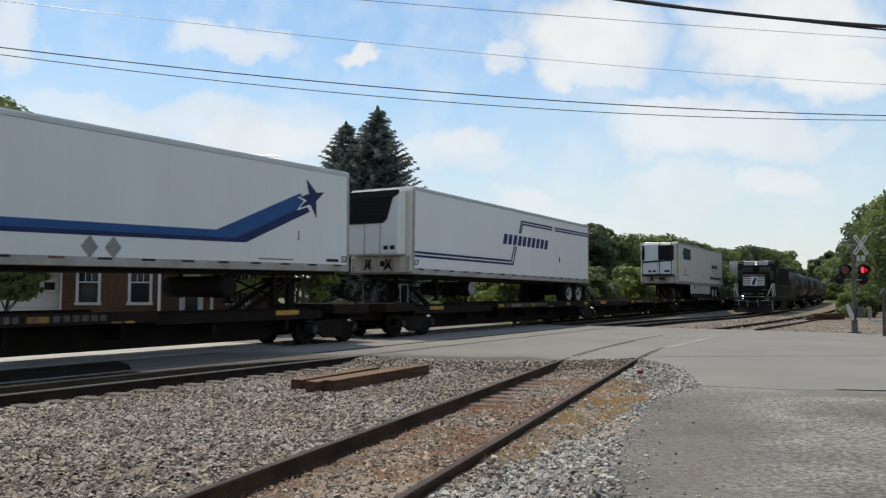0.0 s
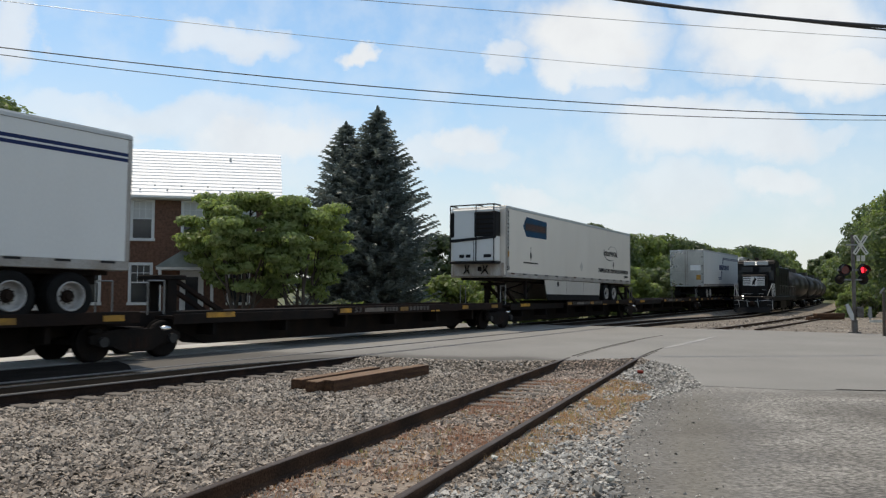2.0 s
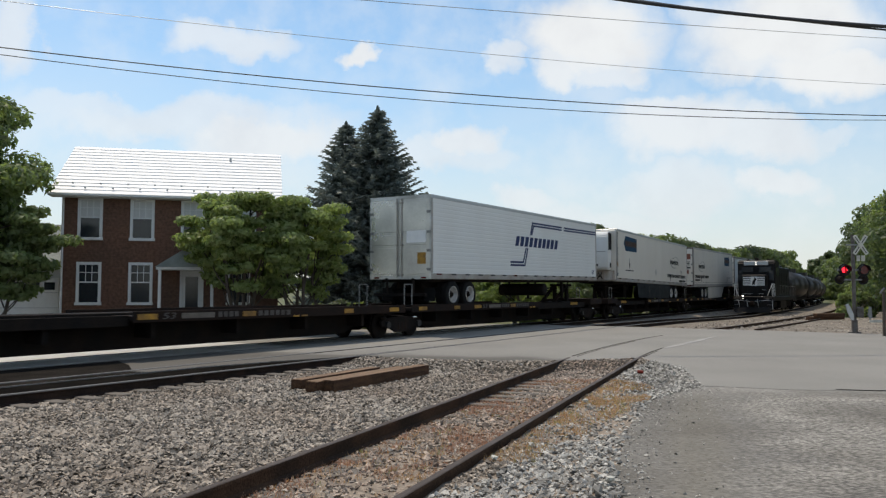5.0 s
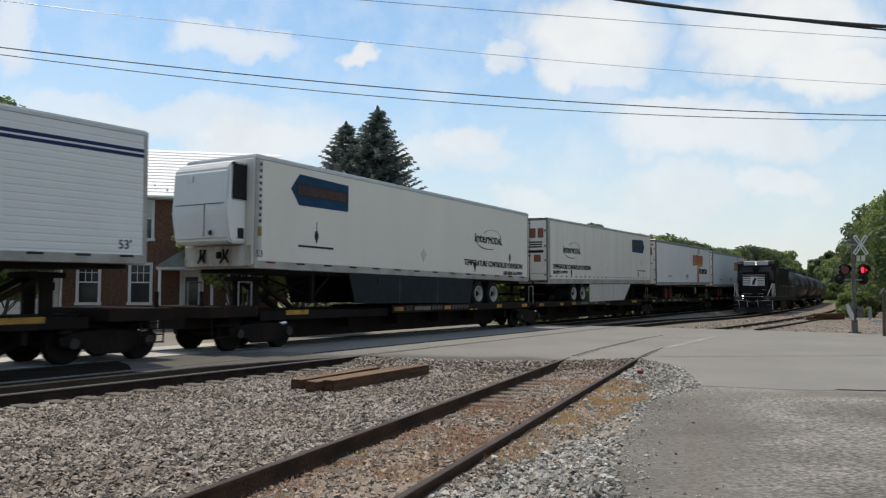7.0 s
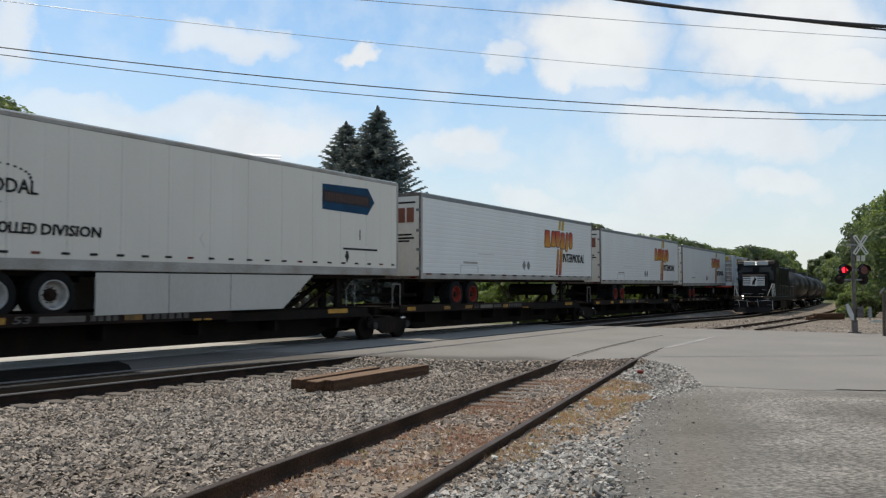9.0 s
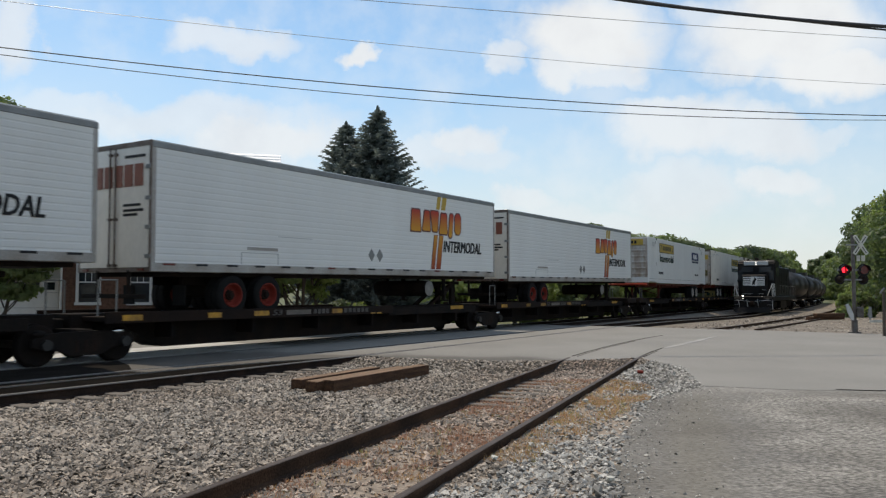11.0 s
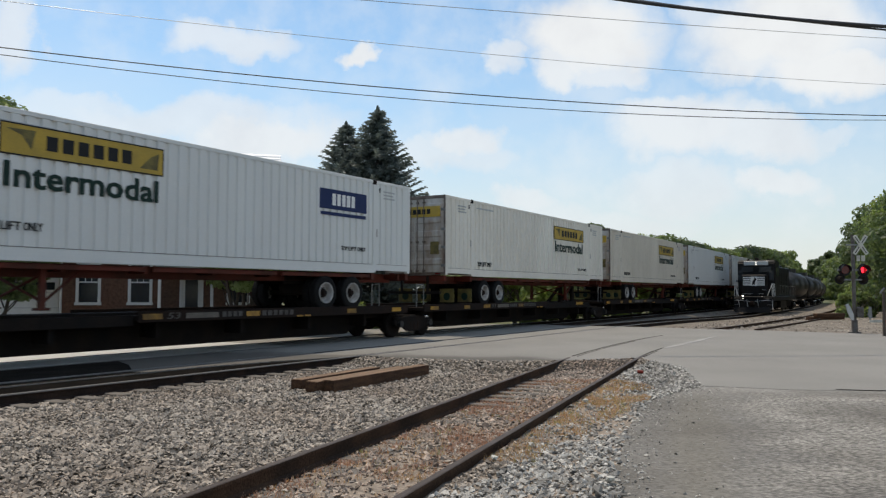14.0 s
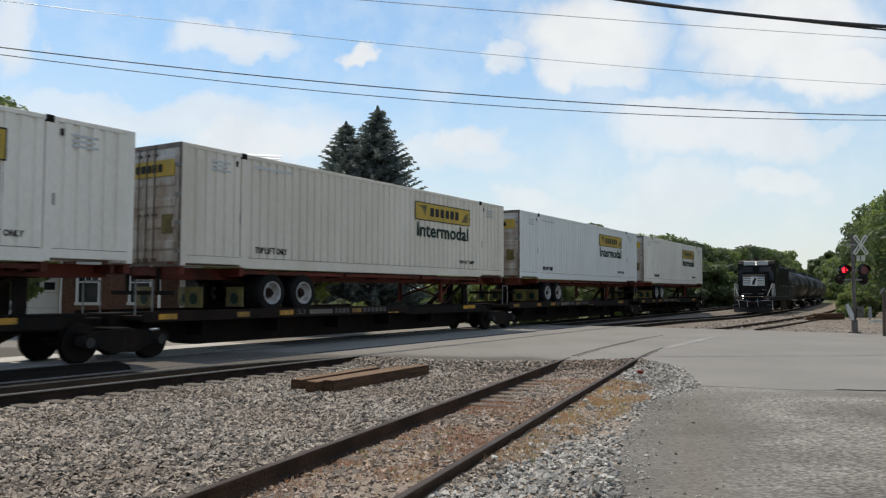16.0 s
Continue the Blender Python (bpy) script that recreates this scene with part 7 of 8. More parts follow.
def spruce(x, y, h, r, seed):
    """Whorls of drooping boughs, each a spray of needled twigs."""
    rng = random.Random(seed)
    t = empty("spruce_tree", "tall dark blue-green spruce with drooping boughs", "tree", "spruces")
    bm = bmesh.new()
    tube(bm, (0, 0, -0.1), (0, 0, h), 0.22, 8, 0.02)
    part("trunk", bm, "bark", t)
    vs, fs = [], []
    z = 0.5
    while z < h * 0.985:
        f = z / h
        reach = r * min(1.0, (1 - f) * 1.9) ** 0.8 + 0.10
        n = max(11, int(26 * (1 - f) + 11))
        for k in range(n):
            an = rng.random() * math.tau
            le = reach * (0.58 + 0.54 * rng.random() ** 1.5)
            dirn = Vector((math.cos(an), math.sin(an), 0))
            across = Vector((-dirn.y, dirn.x, 0))
            m = max(4, int(le / 0.15))
            for j in range(m):
                g = (j + 0.6) / m
                drop = le * (-0.30 * g + 0.42 * g * g)
                c = dirn * le * g + Vector((0, 0, z + drop))
                wd = 0.42 * (1 - 0.72 * g) * min(1.0, le) + 0.07
                for sgn in (-1, 1):
                    for q in (0.45, 1.0):
                        tip = c + across * sgn * wd * q * (0.7 + 0.6 * rng.random()) + dirn * (0.15 + 0.12 * rng.random()) + Vector((0, 0, rng.gauss(-0.01, 0.07)))
                        wv = Vector((rng.gauss(0, 0.04), rng.gauss(0, 0.04), 0.058))
                        i = len(vs)
                        vs += [c - wv * 0.7, tip, c + wv]
                        fs.append((i, i + 1, i + 2))
        z += 0.17 + 0.14 * (1 - f)
    for k in range(120):  # the leading shoot
        an, zz = rng.random() * math.tau, h * 0.95 + rng.random() * (h * 0.05 + 0.12)
        i = len(vs)
        wide = 0.34 * (1.15 - (zz - h * 0.95) / (h * 0.05 + 0.12))
        vs += [Vector((0, 0, zz - 0.06)), Vector((wide * math.cos(an), wide * math.sin(an), zz + 0.06)), Vector((0.03, 0.03, zz + 0.06))]
        fs.append((i, i + 1, i + 2))
    raw("crown", vs, fs, "needle", t)
    t.matrix_basis = pose(x, y, -0.6)


def build_trees():
    spruce(-3.72, 44, 12.45, 3.15, 3)
    spruce(-5.58, 44.6, 11.70, 3.0, 4)
    layered_tree("dogwood_tree", "small spreading dogwood with layered bright green leaves", -7.35, 28.6, 6.05, 2.6, "leaf_light", 5, 36000, 0.066)
    layered_tree("dogwood_tree", "low broad dogwood in front of the brick house", -5.35, 29.2, 5.5, 2.2, "leaf_light", 15, 28000, 0.066)
    layered_tree("dogwood_tree", "shady layered tree beside the garage", -15.3, 26.6, 5.2, 2.5, "leaf", 6, 32000, 0.075)
    broad_tree("maple_tree", "tall leafy maple with dark foliage beside the garage", -17.0, 27.0, 10.0, 2.7, "leaf", 7, 22000, 0.095, 0.32, clumps=64)
    rng = random.Random(11)
    # wood beyond the train: place, height, spread
    for k, (x, y, h, r) in enumerate(WOOD_FAR):
        broad_tree("broadleaf_tree", "broad leafy tree in the wood beyond the tracks", x, y, h * 1.06, r, ("leaf_wood", "leaf_dark", "leaf_wood", "leaf_wood", "leaf_bush")[(k + 1) % 5], 20 + k,
                   9500, 0.06 + 0.0015 * y, 0.06, "wood beyond the tracks", 70)
    for k, (x, y, h, r) in enumerate(WOOD_NEAR):
        broad_tree("broadleaf_tree", "broad leafy tree in the wood along the siding", x, y, h * 1.06, r, ("leaf_wood", "leaf_bush", "leaf_wood")[k % 3], 60 + k,
                   13000, 0.06 + 0.0014 * y, 0.04, "wood along the siding", 90)
    for k, (x, y, h, r, m) in enumerate(BUSHES):
        broad_tree("bush", "rounded leafy bush beside the tracks", x, y, h, r, m, 90 + k, 3800, 0.05 + 0.0018 * y, 0.08, "bushes", 26, 3, 0.86)


WOOD_FAR = [(0.2, 60, 6.3, 2.6), (2.6, 63, 5.6, 2.4), (4.2, 67, 7.2, 3.2), (7.6, 70, 7.6, 3.2), (10.6, 75, 8.2, 3.6), (14.0, 80, 8.6, 3.4), (16.4, 82, 9.2, 2.0), (20.0, 95, 9.0, 4.0),
            (26.0, 105, 9.3, 4.2), (33.5, 117, 10.2, 4.6), (38.5, 126, 10.0, 4.4), (43.5, 136, 10.0, 4.8), (50.0, 150, 10.2, 5.0), (57.0, 165, 11.0, 5.5), (66.0, 183, 11.8, 6.0), (76.5, 203, 13.0, 7.0),
            (87.0, 220, 14.2, 7.0), (97.0, 236, 14.8, 7.5), (108.0, 254, 15.0, 7.0), (118.0, 272, 13.4, 6.0), (131.0, 300, 10.5, 6.0), (176.0, 366, 17.5, 6.0), (181.0, 366, 21.0, 5.0), (186.5, 372, 17.0, 6.5), (28.0, 84, 5.0, 3.0), (40.0, 104, 5.5, 3.5), (54.0, 132, 6.0, 4.0)]
WOOD_NEAR = [(31.5, 50.5, 10.2, 3.4), (35.5, 58.0, 10.6, 3.6), (38.5, 65.5, 10.6, 3.6), (43.0, 75.0, 11.2, 3.8), (47.5, 84.0, 11.2, 3.8),
             (52.5, 95.0, 11.2, 3.8), (59.0, 108.0, 11.0, 4.0), (66.5, 122.0, 10.6, 4.2), (74.0, 138.0, 10.2, 4.4), (82.5, 156.0, 10.6, 4.6), (92.0, 178.0, 10.8, 5.0), (103.0, 205.0, 10.0, 5.0), (117.0, 238.0, 9.6, 5.0),
             (34.0, 41.0, 11.0, 4.0), (40.0, 53.0, 12.0, 4.5)]
BUSHES = [(4.3, 46.0, 4.0, 2.0, "leaf_bush"), (7.0, 51.0, 3.6, 2.0, "leaf_wood"), (0.8, 50.0, 3.4, 2.0, "leaf_bush"), (10.5, 57.0, 4.2, 2.4, "leaf_wood"), (14.5, 63.0, 4.4, 2.4, "leaf_bush"), (19.0, 72.0, 4.6, 2.6, "leaf_wood"),
          (23.5, 80.0, 4.8, 2.8, "leaf_dark"), (-3.4, 32.5, 1.6, 1.0, "leaf_bush"), (-4.8, 33.0, 1.8, 1.1, "leaf_wood"), (37.6, 70.0, 2.1, 1.3, "leaf_bush"), (39.4, 72.0, 2.0, 1.4, "leaf_wood"), (-13.7, 30.0, 1.0, 0.5, "leaf_dark"), (25.9, 50.6, 2.3, 0.5, "leaf_light"), (27.4, 51.2, 2.4, 0.62, "leaf_bush")]
build_trees()


# ---- crossing signal ----
def build_signal():
    si = empty("crossing_signal", "railway crossing signal with crossbuck and twin red flashing lamps", "crossing signal")
    bm = bmesh.new()
    tube(bm, (0, 0, -0.1), (0, 0, 3.75), 0.068, 14)
    part("mast", bm, "mast_grey", si)
    bm = bmesh.new()
    tube(bm, (0, 0, -0.12), (0, 0, 0.05), 0.22, 14)
    tube(bm, (0, 0, 0.05), (0, 0, 0.5), 0.11, 14)
    part("mast_base", bm, "mast_grey", si)
    part_box("footing", (-0.35, 0.35, -0.35, 0.35, -0.3, -0.1), "asphalt", si, "concrete footing", 0.02)
    for k, a in enumerate((34, -34)):
        bm = bmesh.new()
        m = pose(0.24, -0.10 - 0.02 * k, 3.36, 0, a, 0) 
        box(bm, -0.075, 0.075, -0.008, 0.008, -0.43, 0.43, 0.003, m)
        b = part("crossbuck_board", bm, "white_board", si, "white crossbuck board with illegible lettering")
        bm = bmesh.new()
        for zz in (-0.37, 0.10):
            box(bm, -0.014, 0.014, -0.011, -0.008, zz, zz + 0.27, 0, m)
        part("lettering_bar", bm, "ink", b)
    part_box("crossbuck_bracket", (-0.3, 0.3, -0.09, -0.05, 3.33, 3.39), "galv", si, "", 0.005)
    for x in (0.08, 0.27):
        part_box("track_count_plate", (x, x + 0.14, -0.10, -0.085, 2.74, 2.96), "white_board", si, "", 0.004)
    part_box("lamp_arm", (-0.62, 0.62, -0.06, 0.0, 2.36, 2.44), "galv", si, "", 0.01)
    part_box("lamp_arm", (-0.5, 0.5, 0.02, 0.08, 2.0, 2.06), "galv", si, "", 0.01)
    for x in (-0.36, 0.36):
        la = new("lamp")
        la.parent = si
        la.location = (x, -0.1, 2.40)
        bm = bmesh.new()
        tube(bm, (0, 0.05, 0), (0, 0.075, 0), 0.235, 28)
        part("background_disc", bm, "black_grille", la)
        bm = bmesh.new()
        tube(bm, (0, 0.06, 0), (0, 0.22, 0), 0.17, 20, 0.10)
        part("housing", bm, "steel_black", la)
        bm = bmesh.new()
        seg = 20
        ring = []
        for k in range(seg + 1):
            an = radians(-10) + radians(200) * k / seg
            ring.append([bm.verts.new((rr * math.cos(an), yy, rr * math.sin(an))) for rr, yy in ((0.185, 0.05), (0.20, -0.13), (0.19, -0.13), (0.175, 0.05))])
        for p, q in zip(ring, ring[1:]):
            for j in range(4):
                bm.faces.new((p[j], p[(j + 1) % 4], q[(j + 1) % 4], q[j]))
        part("hood", bm, "black_grille", la)
        bm = bmesh.new()
        tube(bm, (0, 0.035, 0), (0, 0.055, 0), 0.105, 22)
        part("lens", bm, "red_lit", la, "red signal lens")
        # added disc, not part of such a lamp: hides the glowing lens between flashes
        bm = bmesh.new()
        tube(bm, (0, -0.004, 0), (0, 0.004, 0), 0.15, 22)
        sh = part("shutter", bm, "red_dark", la, "added dark red disc that hides the lit lens")
        SHUTTERS.append((sh, x > 0))
    for x in (-0.46, 0.44):
        la = new("rear_lamp")
        la.parent = si
        la.location = (x, 0.12, 2.05)
        bm = bmesh.new()
        tube(bm, (0, 0.0, 0), (0, 0.02, 0), 0.20, 24)
        part("background_disc", bm, "black_grille", la)
        bm = bmesh.new()
        tube(bm, (0, -0.15, 0), (0, 0.0, 0), 0.09, 16, 0.14)
        part("housing", bm, "steel_black", la)
    # gate machine with its raised counterweights
    gm = part_box("gate_machine", (0.05, 0.27, -0.2, 0.2, 0.60, 1.0), "mast_grey", si, "grey gate machine housing", 0.03)
    for e in (-1, 1):
        wing = [(-0.50, 1.08), (-0.40, 1.12), (-0.22, 0.76), (-0.20, 0.50), (-0.30, 0.50), (-0.44, 0.80)] if e > 0 else [(-0.36, 1.00), (-0.28, 1.02), (-0.22, 0.70), (-0.30, 0.52), (-0.38, 0.62)]
        bm = bmesh.new()
        slab(bm, [(e * x, z) for x, z in wing], 0.0, 0.05)
        bmesh.ops.transform(bm, matrix=pose(0.1, -0.22 + 0.1 * e, 0, 90), verts=bm.verts)
        part("counterweight_arm", bm, "roof_grey" if e > 0 else "galv", si)
    bm = bmesh.new()
    box(bm, 0.4, 5.4, -0.34, -0.29, 0.42, 0.51, 0.01)
    arm = part("gate_arm", bm, "white_board", si, "white gate arm with red bands")
    for k in range(5):
        part_box("red_band", (0.9 + 0.95 * k, 1.3 + 0.95 * k, -0.346, -0.284, 0.414, 0.516), "red_bright", arm, "", 0.0)
    si.matrix_basis = pose(15.68, 30.0, -0.02, 0, 0, 0)

    po = empty("utility_post", "weathered brown wooden post at the roadside", "post")
    bm = bmesh.new()
    tube(bm, (0, 0, -0.4), (0.02, 0, 1.55), 0.06, 10, 0.05)
    part("shaft", bm, "bark", po)
    bm = bmesh.new()
    box(bm, -0.03, 0.03, -0.09, -0.07, -0.13, 0.13, 0.0, pose(-0.08, 0, 1.60, 0, 40, 0))
    part("plate", bm, "galv", po)
    po.matrix_basis = pose(15.68, 28.0, 0)


SHUTTERS = []
build_signal()


# ---- overhead wires ----
def wire(points, r, label, mat="wire"):
    cu = bpy.data.curves.new("overhead_wire", "CURVE")
    cu.dimensions, cu.bevel_depth, cu.bevel_resolution, cu.resolution_u = "3D", r, 1, 24
    sp = cu.splines.new("NURBS")
    sp.points.add(len(points) - 1)
    for p, q in zip(sp.points, points):
        p.co = (*q, 1)
    sp.use_endpoint_u, sp.order_u = True, 3
    cu.materials.append(M[mat])
    return tagged(new("overhead_wire", cu), label, "cable", "overhead wires")


def sagging(a, b, sag, r, label, mat="wire"):
    """A wire from a to b, carried on well past both."""
    a, b = Vector(a), Vector(b)
    pts = []
    for k in range(-6, 19):
        f = k / 12
        p = a.lerp(b, f)
        p.z += -4 * sag * f * (1 - f)
        pts.append(p)
    return wire(pts, r, label, mat)


sagging((-12.62, 22.0, 8.41), (16.52, 29.0, 8.12), 0.36, 0.017, "thin black overhead wire")
sagging((-12.61, 22.0, 8.20), (16.51, 29.0, 7.95), 0.48, 0.013, "thin black overhead wire")
sagging((-14.39, 26.0, 11.19), (22.82, 40.0, 12.23), 0.30, 0.010, "faint thin grey overhead wire", "roof_grey")
sagging((-2.56, 24.0, 10.57), (20.6, 36.0, 13.35), 0.05, 0.011, "faint thin grey overhead wire", "roof_grey")
sagging((5.17, 22.05, 9.86), (12.90, 22.5, 9.27), 0.07, 0.052, "thick black overhead cable")
sagging((5.17, 22.10, 9.93), (12.90, 22.55, 9.19), 0.05, 0.028, "thick black overhead cable")


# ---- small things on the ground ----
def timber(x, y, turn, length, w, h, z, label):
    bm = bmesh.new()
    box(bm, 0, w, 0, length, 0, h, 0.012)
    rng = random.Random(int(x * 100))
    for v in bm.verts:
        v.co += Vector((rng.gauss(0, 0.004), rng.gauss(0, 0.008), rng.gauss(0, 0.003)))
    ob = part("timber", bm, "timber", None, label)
    # top faces take a brighter wood: the sunlight on them is in the colour
    ob.data.materials.append(M["timber_sunlit_top"])
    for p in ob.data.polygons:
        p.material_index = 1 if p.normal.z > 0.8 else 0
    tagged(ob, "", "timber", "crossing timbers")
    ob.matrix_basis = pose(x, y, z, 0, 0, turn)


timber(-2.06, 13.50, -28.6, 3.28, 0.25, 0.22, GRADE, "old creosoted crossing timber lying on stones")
timber(-2.33, 13.42, -28.4, 2.95, 0.24, 0.21, GRADE, "old creosoted crossing timber with a sunlit pale top")
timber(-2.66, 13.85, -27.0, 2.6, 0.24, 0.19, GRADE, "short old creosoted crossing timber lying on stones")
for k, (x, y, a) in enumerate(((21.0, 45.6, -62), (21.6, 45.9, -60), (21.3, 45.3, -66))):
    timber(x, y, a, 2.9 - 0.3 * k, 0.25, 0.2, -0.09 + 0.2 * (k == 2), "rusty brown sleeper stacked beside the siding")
bm = bmesh.new()
tube(bm, (0, 0, 0), (0, 0, 0.11), 0.033, 14, 0.033)
tube(bm, (0, 0, 0.11), (0, 0, 0.118), 0.033, 14, 0.028)
can = part("drink_can", bm, "rim_red", None, "crushed red drink can lying on the stones")
tagged(can, "", "can")
can.matrix_basis = pose(3.87, 15.70, bed_height(3.87, 15.70) + 0.055, 90, 0, 65)


def white_stone(x, y, z, r, seed):
    rng = random.Random(seed)
    bm = bmesh.new()
    bmesh.ops.create_icosphere(bm, subdivisions=1, radius=r)
    for v in bm.verts:
        v.co = Vector((v.co.x * 1.3, v.co.y, v.co.z * 0.7)) * rng.uniform(0.8, 1.2)
    ob = part("white_stone", bm, "white_board", None, "pale white stone among the grey gravel")
    tagged(ob, "", "stone", "white stones")
    ob.matrix_basis = pose(x, y, z, 0, 0, 40 * seed)


white_stone(2.09, 11.61, bed_height(2.09, 11.61) + 0.05, 0.045, 1)
white_stone(1.38, 6.51, bed_height(1.38, 6.51) + 0.05, 0.04, 2)
white_stone(0.50, 7.65, bed_height(0.50, 7.65) + 0.05, 0.035, 3)


def inside(x, y, poly):
    c, n = False, len(poly)
    for i in range(n):
        (xa, ya), (xb, yb) = poly[i], poly[i - 1]
        if (ya > y) != (yb > y) and x < (xb - xa) * (y - ya) / (yb - ya) + xa:
            c = not c
    return c


def build_stones():
    """Loose crushed stone: one heap of small angular pieces."""
    rng = np.random.default_rng(4)
    base = np.array([(1, 0, 0), (-1, 0, 0), (0, 1, 0), (0, -1, 0), (0, 0, 1), (0, 0, -1)], float)
    spread = (-14.0, 5.0, -2.0, 19.0)
    tris = np.array([(0, 2, 4), (2, 1, 4), (1, 3, 4), (3, 0, 4), (2, 0, 5), (1, 2, 5), (3, 1, 5), (0, 3, 5)])
    spots = []
    road, lot = ROAD_EDGE, APRON
    want = 112000
    xs = rng.uniform(spread[0], spread[1], want * 4)
    ys = rng.uniform(spread[2], spread[3], want * 4)
    keep = rng.random(want * 4)
    for x, y, q in zip(xs, ys, keep):
        if y < 3.6 and q > 0.55:
            continue
        if y > 12.0 and q > 0.8:
            continue
        off = spur_offset(x, y)
        main = (x - P0[0]) * math.cos(HEAD) - (y - P0[1]) * math.sin(HEAD)
        lead = (x - P0[0]) * math.sin(HEAD) + (y - P0[1]) * math.cos(HEAD)
        if main < 3.14:
            continue
        if main < 3.50 and abs((lead + 8.5 + 0.26) % 0.52 - 0.26) < 0.115 and q > 0.12:
            continue
        if inside(x, y, road) or min(abs(off - 0.7525), abs(off + 0.7525)) < 0.085:
            continue
        edge = inside(x, y, lot)
        if off > 1.0 and y < 13.5:
            gap = edge_distance(x, y)
            if q > (0.50 * math.exp(-3.2 * gap) if edge else 0.50 + gap * 1.1):
                continue
        elif edge:
            continue
        if abs(off) < 0.7 and q > 0.42 + 0.15 * (y > 14.5):
            continue
        if 0.85 < off < 1.9 and 8.6 < y < 15.4 and q > 0.26:
            continue
        spots.append((x, y, edge))
        if len(spots) >= want:
            break
    n = len(spots)
    pos = np.array([(x, y, 0.0) for x, y, _ in spots])
    size = rng.lognormal(math.log(0.0270), 0.28, n)
    on_lot = np.array([e for _, _, e in spots])
    offs = np.array([spur_offset(x, y) for x, y, _ in spots])
    size[np.abs(offs) < 0.72] *= 0.85
    size[offs > 0.85] *= 0.92
    size[on_lot] *= 0.5
    bed = np.array([bed_height(x, y) for x, y, _ in spots])
    pos[:, 2] = np.where(on_lot, -0.024, bed + 0.008) + rng.uniform(-0.004, 0.016, n)
    v = np.repeat(base[None], n, 0) * (0.62 + 0.62 * rng.random((n, 6, 1)))
    v += rng.normal(0, 0.16, v.shape)
    v *= np.stack([size * (0.9 + 0.6 * rng.random(n)), size * (0.7 + 0.4 * rng.random(n)), size * (0.42 + 0.38 * rng.random(n))], 1)[:, None]
    a = rng.uniform(0, math.tau, n)
    c, s = np.cos(a)[:, None], np.sin(a)[:, None]
    tilt = rng.normal(0, 0.42, n)[:, None]
    x, y, z = v[..., 0], v[..., 1], v[..., 2]
    x, z = x * np.cos(tilt) - z * np.sin(tilt), x * np.sin(tilt) + z * np.cos(tilt)
    v = np.stack([x * c - y * s, x * s + y * c, z], 2) + pos[:, None]
    pale = offs > 0.85 + 0.25 * np.sin(pos[:, 0] * 3)
    rust = (np.abs(offs) < 0.72) & (rng.random(n) < 0.75)
    for who, mat, label in ((~pale & ~rust, "stone", "loose grey and brown crushed stone between the tracks"), (rust, "stone_rust", "rust-stained small stone between the siding rails"), (pale, "stone_pale", "loose pale grey crushed stone beside the siding")):
        k = int(who.sum())
        f = (tris[None] + 6 * np.arange(k)[:, None, None]).reshape(-1, 3)
        me = bpy.data.meshes.new("crushed_stone")
        me.from_pydata(v[who].reshape(-1, 3).tolist(), [], f.tolist())
        me.materials.append(M[mat])
        tagged(new("crushed_stone", me), label, "gravel", kind="stuff")


def build_weeds():
    """Dead and dry weeds between and beside the siding's rails: rusty between them, straw and a little green outside."""
    rng = random.Random(8)
    sets = {"dry_weed": ([], []), "rust_weed": ([], []), "green_weed": ([], [])}
    made = 0
    for _ in range(90000):
        x, y = rng.uniform(-4, 4.5), rng.uniform(4.6, 17.2)
        off = spur_offset(x, y)
        n = noise.noise(Vector((x * 0.9, y * 0.9, 3.0))) + 0.5 * noise.noise(Vector((x * 3, y * 3, 1.0)))
        between = abs(off) < 0.68 and y < 15.0 and rng.random() < 0.17 + 0.5 * n
        beside = 0.86 < off < 1.0 + 0.75 * math.exp(-((y - 11.6) / 3.4) ** 2) + 0.25 * n and 7.6 < y < 14.6 and rng.random() < 0.34 + 0.8 * n
        fringe = -1.05 < off < -0.85 and y < 11 and n > 0.2
        if not (between or beside or fringe) or inside(x, y, ROAD_EDGE):
            continue
        made += 1
        if made > 8500:
            break
        z = bed_height(x, y) + 0.004
        pick = rng.random()
        if between or fringe:
            kind = "rust_weed" if pick < 0.62 + n else "dry_weed" if pick < 0.93 else "green_weed"
        else:
            kind = "dry_weed" if pick < 0.66 else "rust_weed" if pick < 0.86 else "green_weed"
        vs, fs = sets[kind]
        for _ in range(5):
            an, hh = rng.random() * math.tau, rng.uniform(0.012, 0.055)
            dx, dy = math.cos(an), math.sin(an)
            bx, by = x + rng.gauss(0, 0.03), y + rng.gauss(0, 0.03)
            i = len(vs)
            vs += [(bx - dy * 0.005, by + dx * 0.005, z + 0.006), (bx + dy * 0.005, by - dx * 0.005, z + 0.006), (bx + dx * hh * 0.8, by + dy * hh * 0.8, z + 0.010 + hh)]
            fs.append((i, i + 1, i + 2))
    for kind, label in (("dry_weed", "low dry straw-coloured weeds beside the siding rail"), ("rust_weed", "low rust-red dead weeds between the siding rails"), ("green_weed", "sparse yellow-green weeds along the siding")):
        tagged(raw("dry_weeds", *sets[kind], kind), label, "weeds", kind="stuff")


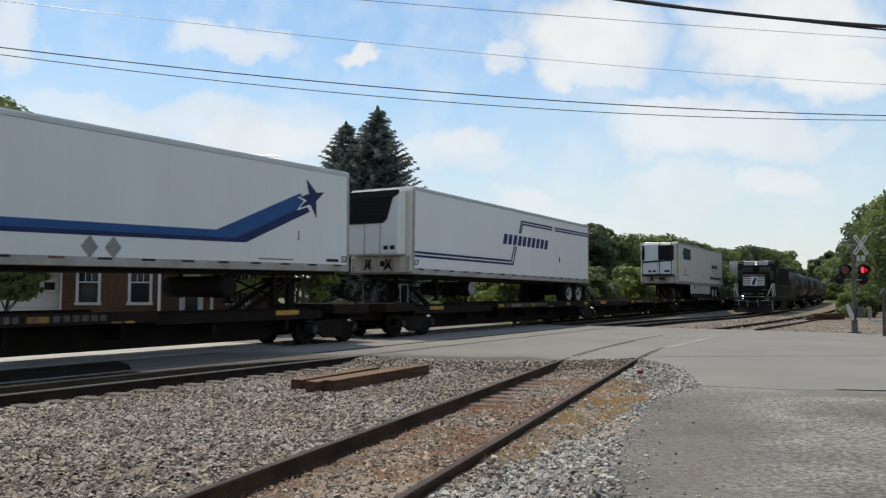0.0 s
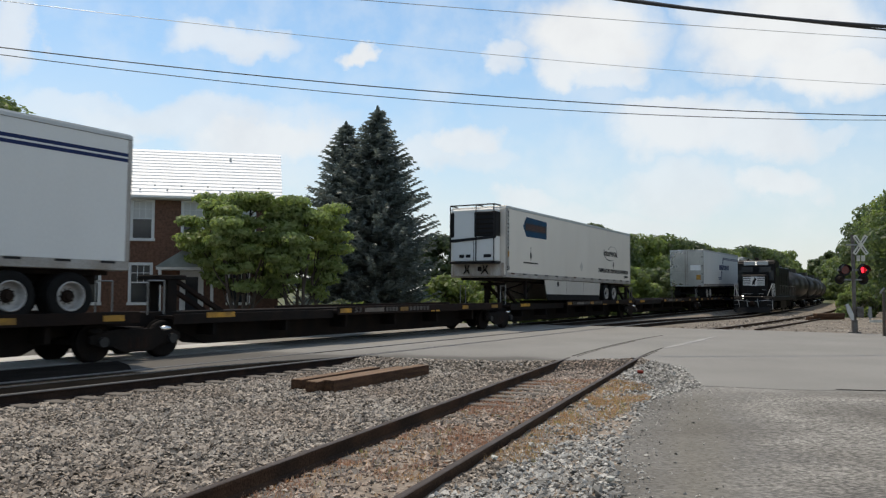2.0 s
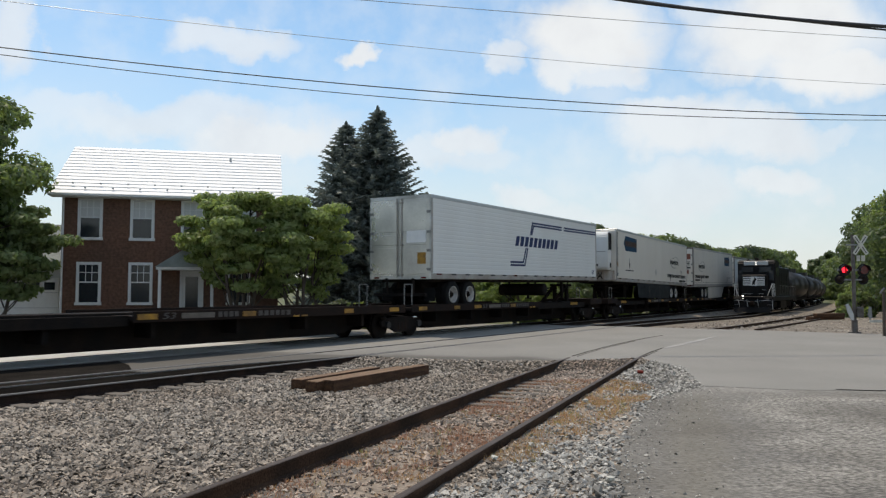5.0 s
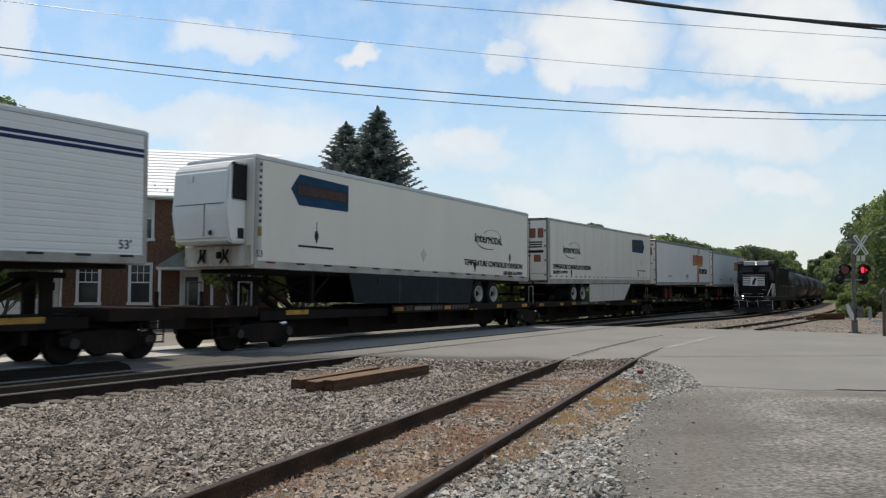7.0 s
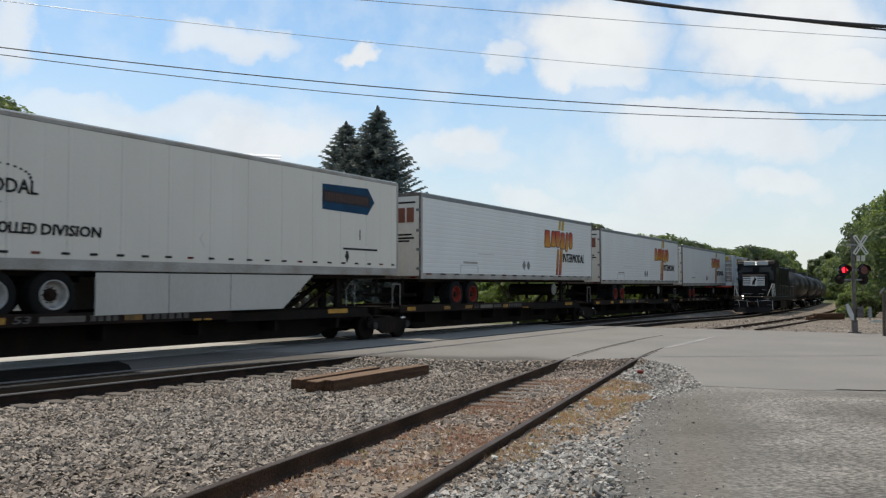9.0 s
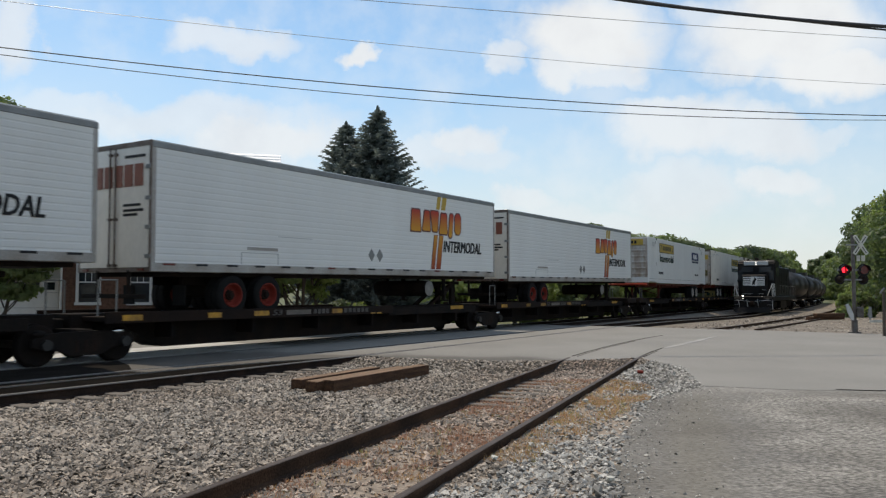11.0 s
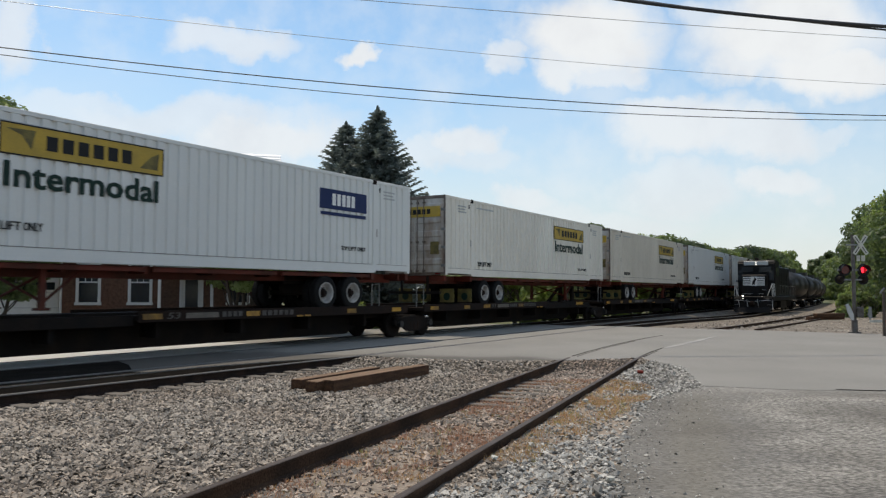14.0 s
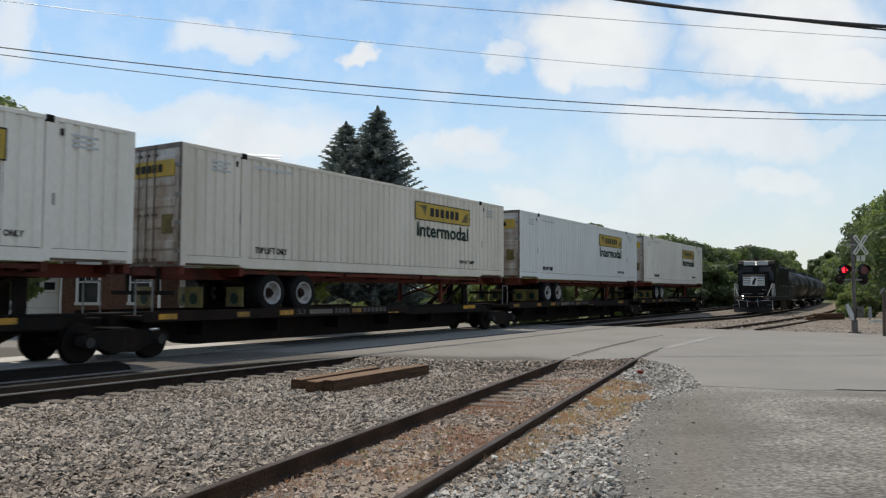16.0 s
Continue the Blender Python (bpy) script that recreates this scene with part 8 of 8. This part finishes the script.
def build_rubble():
    """Loose stone and clods on the ground beyond the road, among the siding and round the signal."""
    rng = np.random.default_rng(9)
    vs, fs = [], []
    base = [(1, 0, 0), (-1, 0, 0), (0, 1, 0), (0, -1, 0), (0, 0, 1)]
    tris = [(0, 2, 4), (2, 1, 4), (1, 3, 4), (3, 0, 4)]
    for _ in range(4200):
        s, side = 25.0 + 30.0 * rng.random() ** 1.6, rng.uniform(4.2, 14.5)
        x, y = along(s, side)
        z = -0.175 + near_drop(s) if side < 5.6 else -0.10
        r = 0.018 + 0.05 * rng.random() ** 4
        a = rng.uniform(0, math.tau)
        i = len(vs)
        for bx, by, bz in base:
            k = r * rng.uniform(0.7, 1.4)
            vs.append((x + k * (bx * math.cos(a) - by * math.sin(a)) * 1.3, y + k * (bx * math.sin(a) + by * math.cos(a)), z + 0.012 + k * bz * 0.7 - (0.02 if bz == 0 else 0)))
        fs += [tuple(i + q for q in t) for t in tris]
    tagged(raw("rubble", vs, fs, "stone"), "scattered stones and clods on bare ground beyond the road", "gravel", kind="stuff")


build_stones()
build_rubble()
build_weeds()


def build_ties():
    """Wooden ties, each a piece of its track."""
    bm = bmesh.new()
    box(bm, -1.30, 1.24, -0.11, 0.11, -0.34, -0.150, 0.012)
    me = mesh_of("tie", bm, "tie")
    for k in range(30):
        s = -8.5 + 0.52 * k
        ob = new("tie", me)
        ob.parent = TRACKS[1]
        ob.matrix_basis = on_track(s, NEAR_TRACK + 0.04 * math.sin(k * 2.3), 0.0)
    for k in range(24):
        s = -8.5 + 0.52 * k
        if s < 0.2:
            ob = new("tie", me)
            ob.parent = TRACKS[0]
            ob.matrix_basis = on_track(s, FAR_TRACK)
    bm = bmesh.new()
    box(bm, -1.20, 1.20, -0.10, 0.10, -0.26, -0.080, 0.012)
    me2 = mesh_of("tie", bm, "tie")
    for k in range(27):
        i = 28 + int(k * 1.12)
        x, y, h = SPUR[i]
        ob = new("tie", me2)
        ob.parent = TRACKS[2]
        ob.matrix_basis = pose(x, y, -0.062 if 11.6 < y < 15.6 else -0.085, 0, 0, -math.degrees(h) + 2 * math.sin(k * 1.7))


build_ties()


def motions():
    for thing, s0, pitch in MOVERS:
        rows = []
        for k in range(33):
            t = k * 0.5
            rows.append((t, on_track(s0 - travelled(t), FAR_TRACK) @ pose(0, 0, 0, pitch)))
        walk(thing, rows)
    # the lamps flash in turn: each added disc opens for half of 1.2 s
    for shutter, right in SHUTTERS:
        rows = []
        for k in range(-1, 15):
            on = 0.13 + 1.2 * k + (0.6 if right else 0.0)
            for t, a in ((on - 0.07, 0), (on + 0.03, 86), (on + 0.50, 86), (on + 0.60, 0)):
                if 0.0 < t < 16.0:
                    rows.append((t, pose(0, 0, 0, 0, 0, a)))
        first, last = rows[0][1].copy(), rows[-1][1].copy()
        walk(shutter, [(0.0, first)] + rows + [(16.0, last)])


motions()
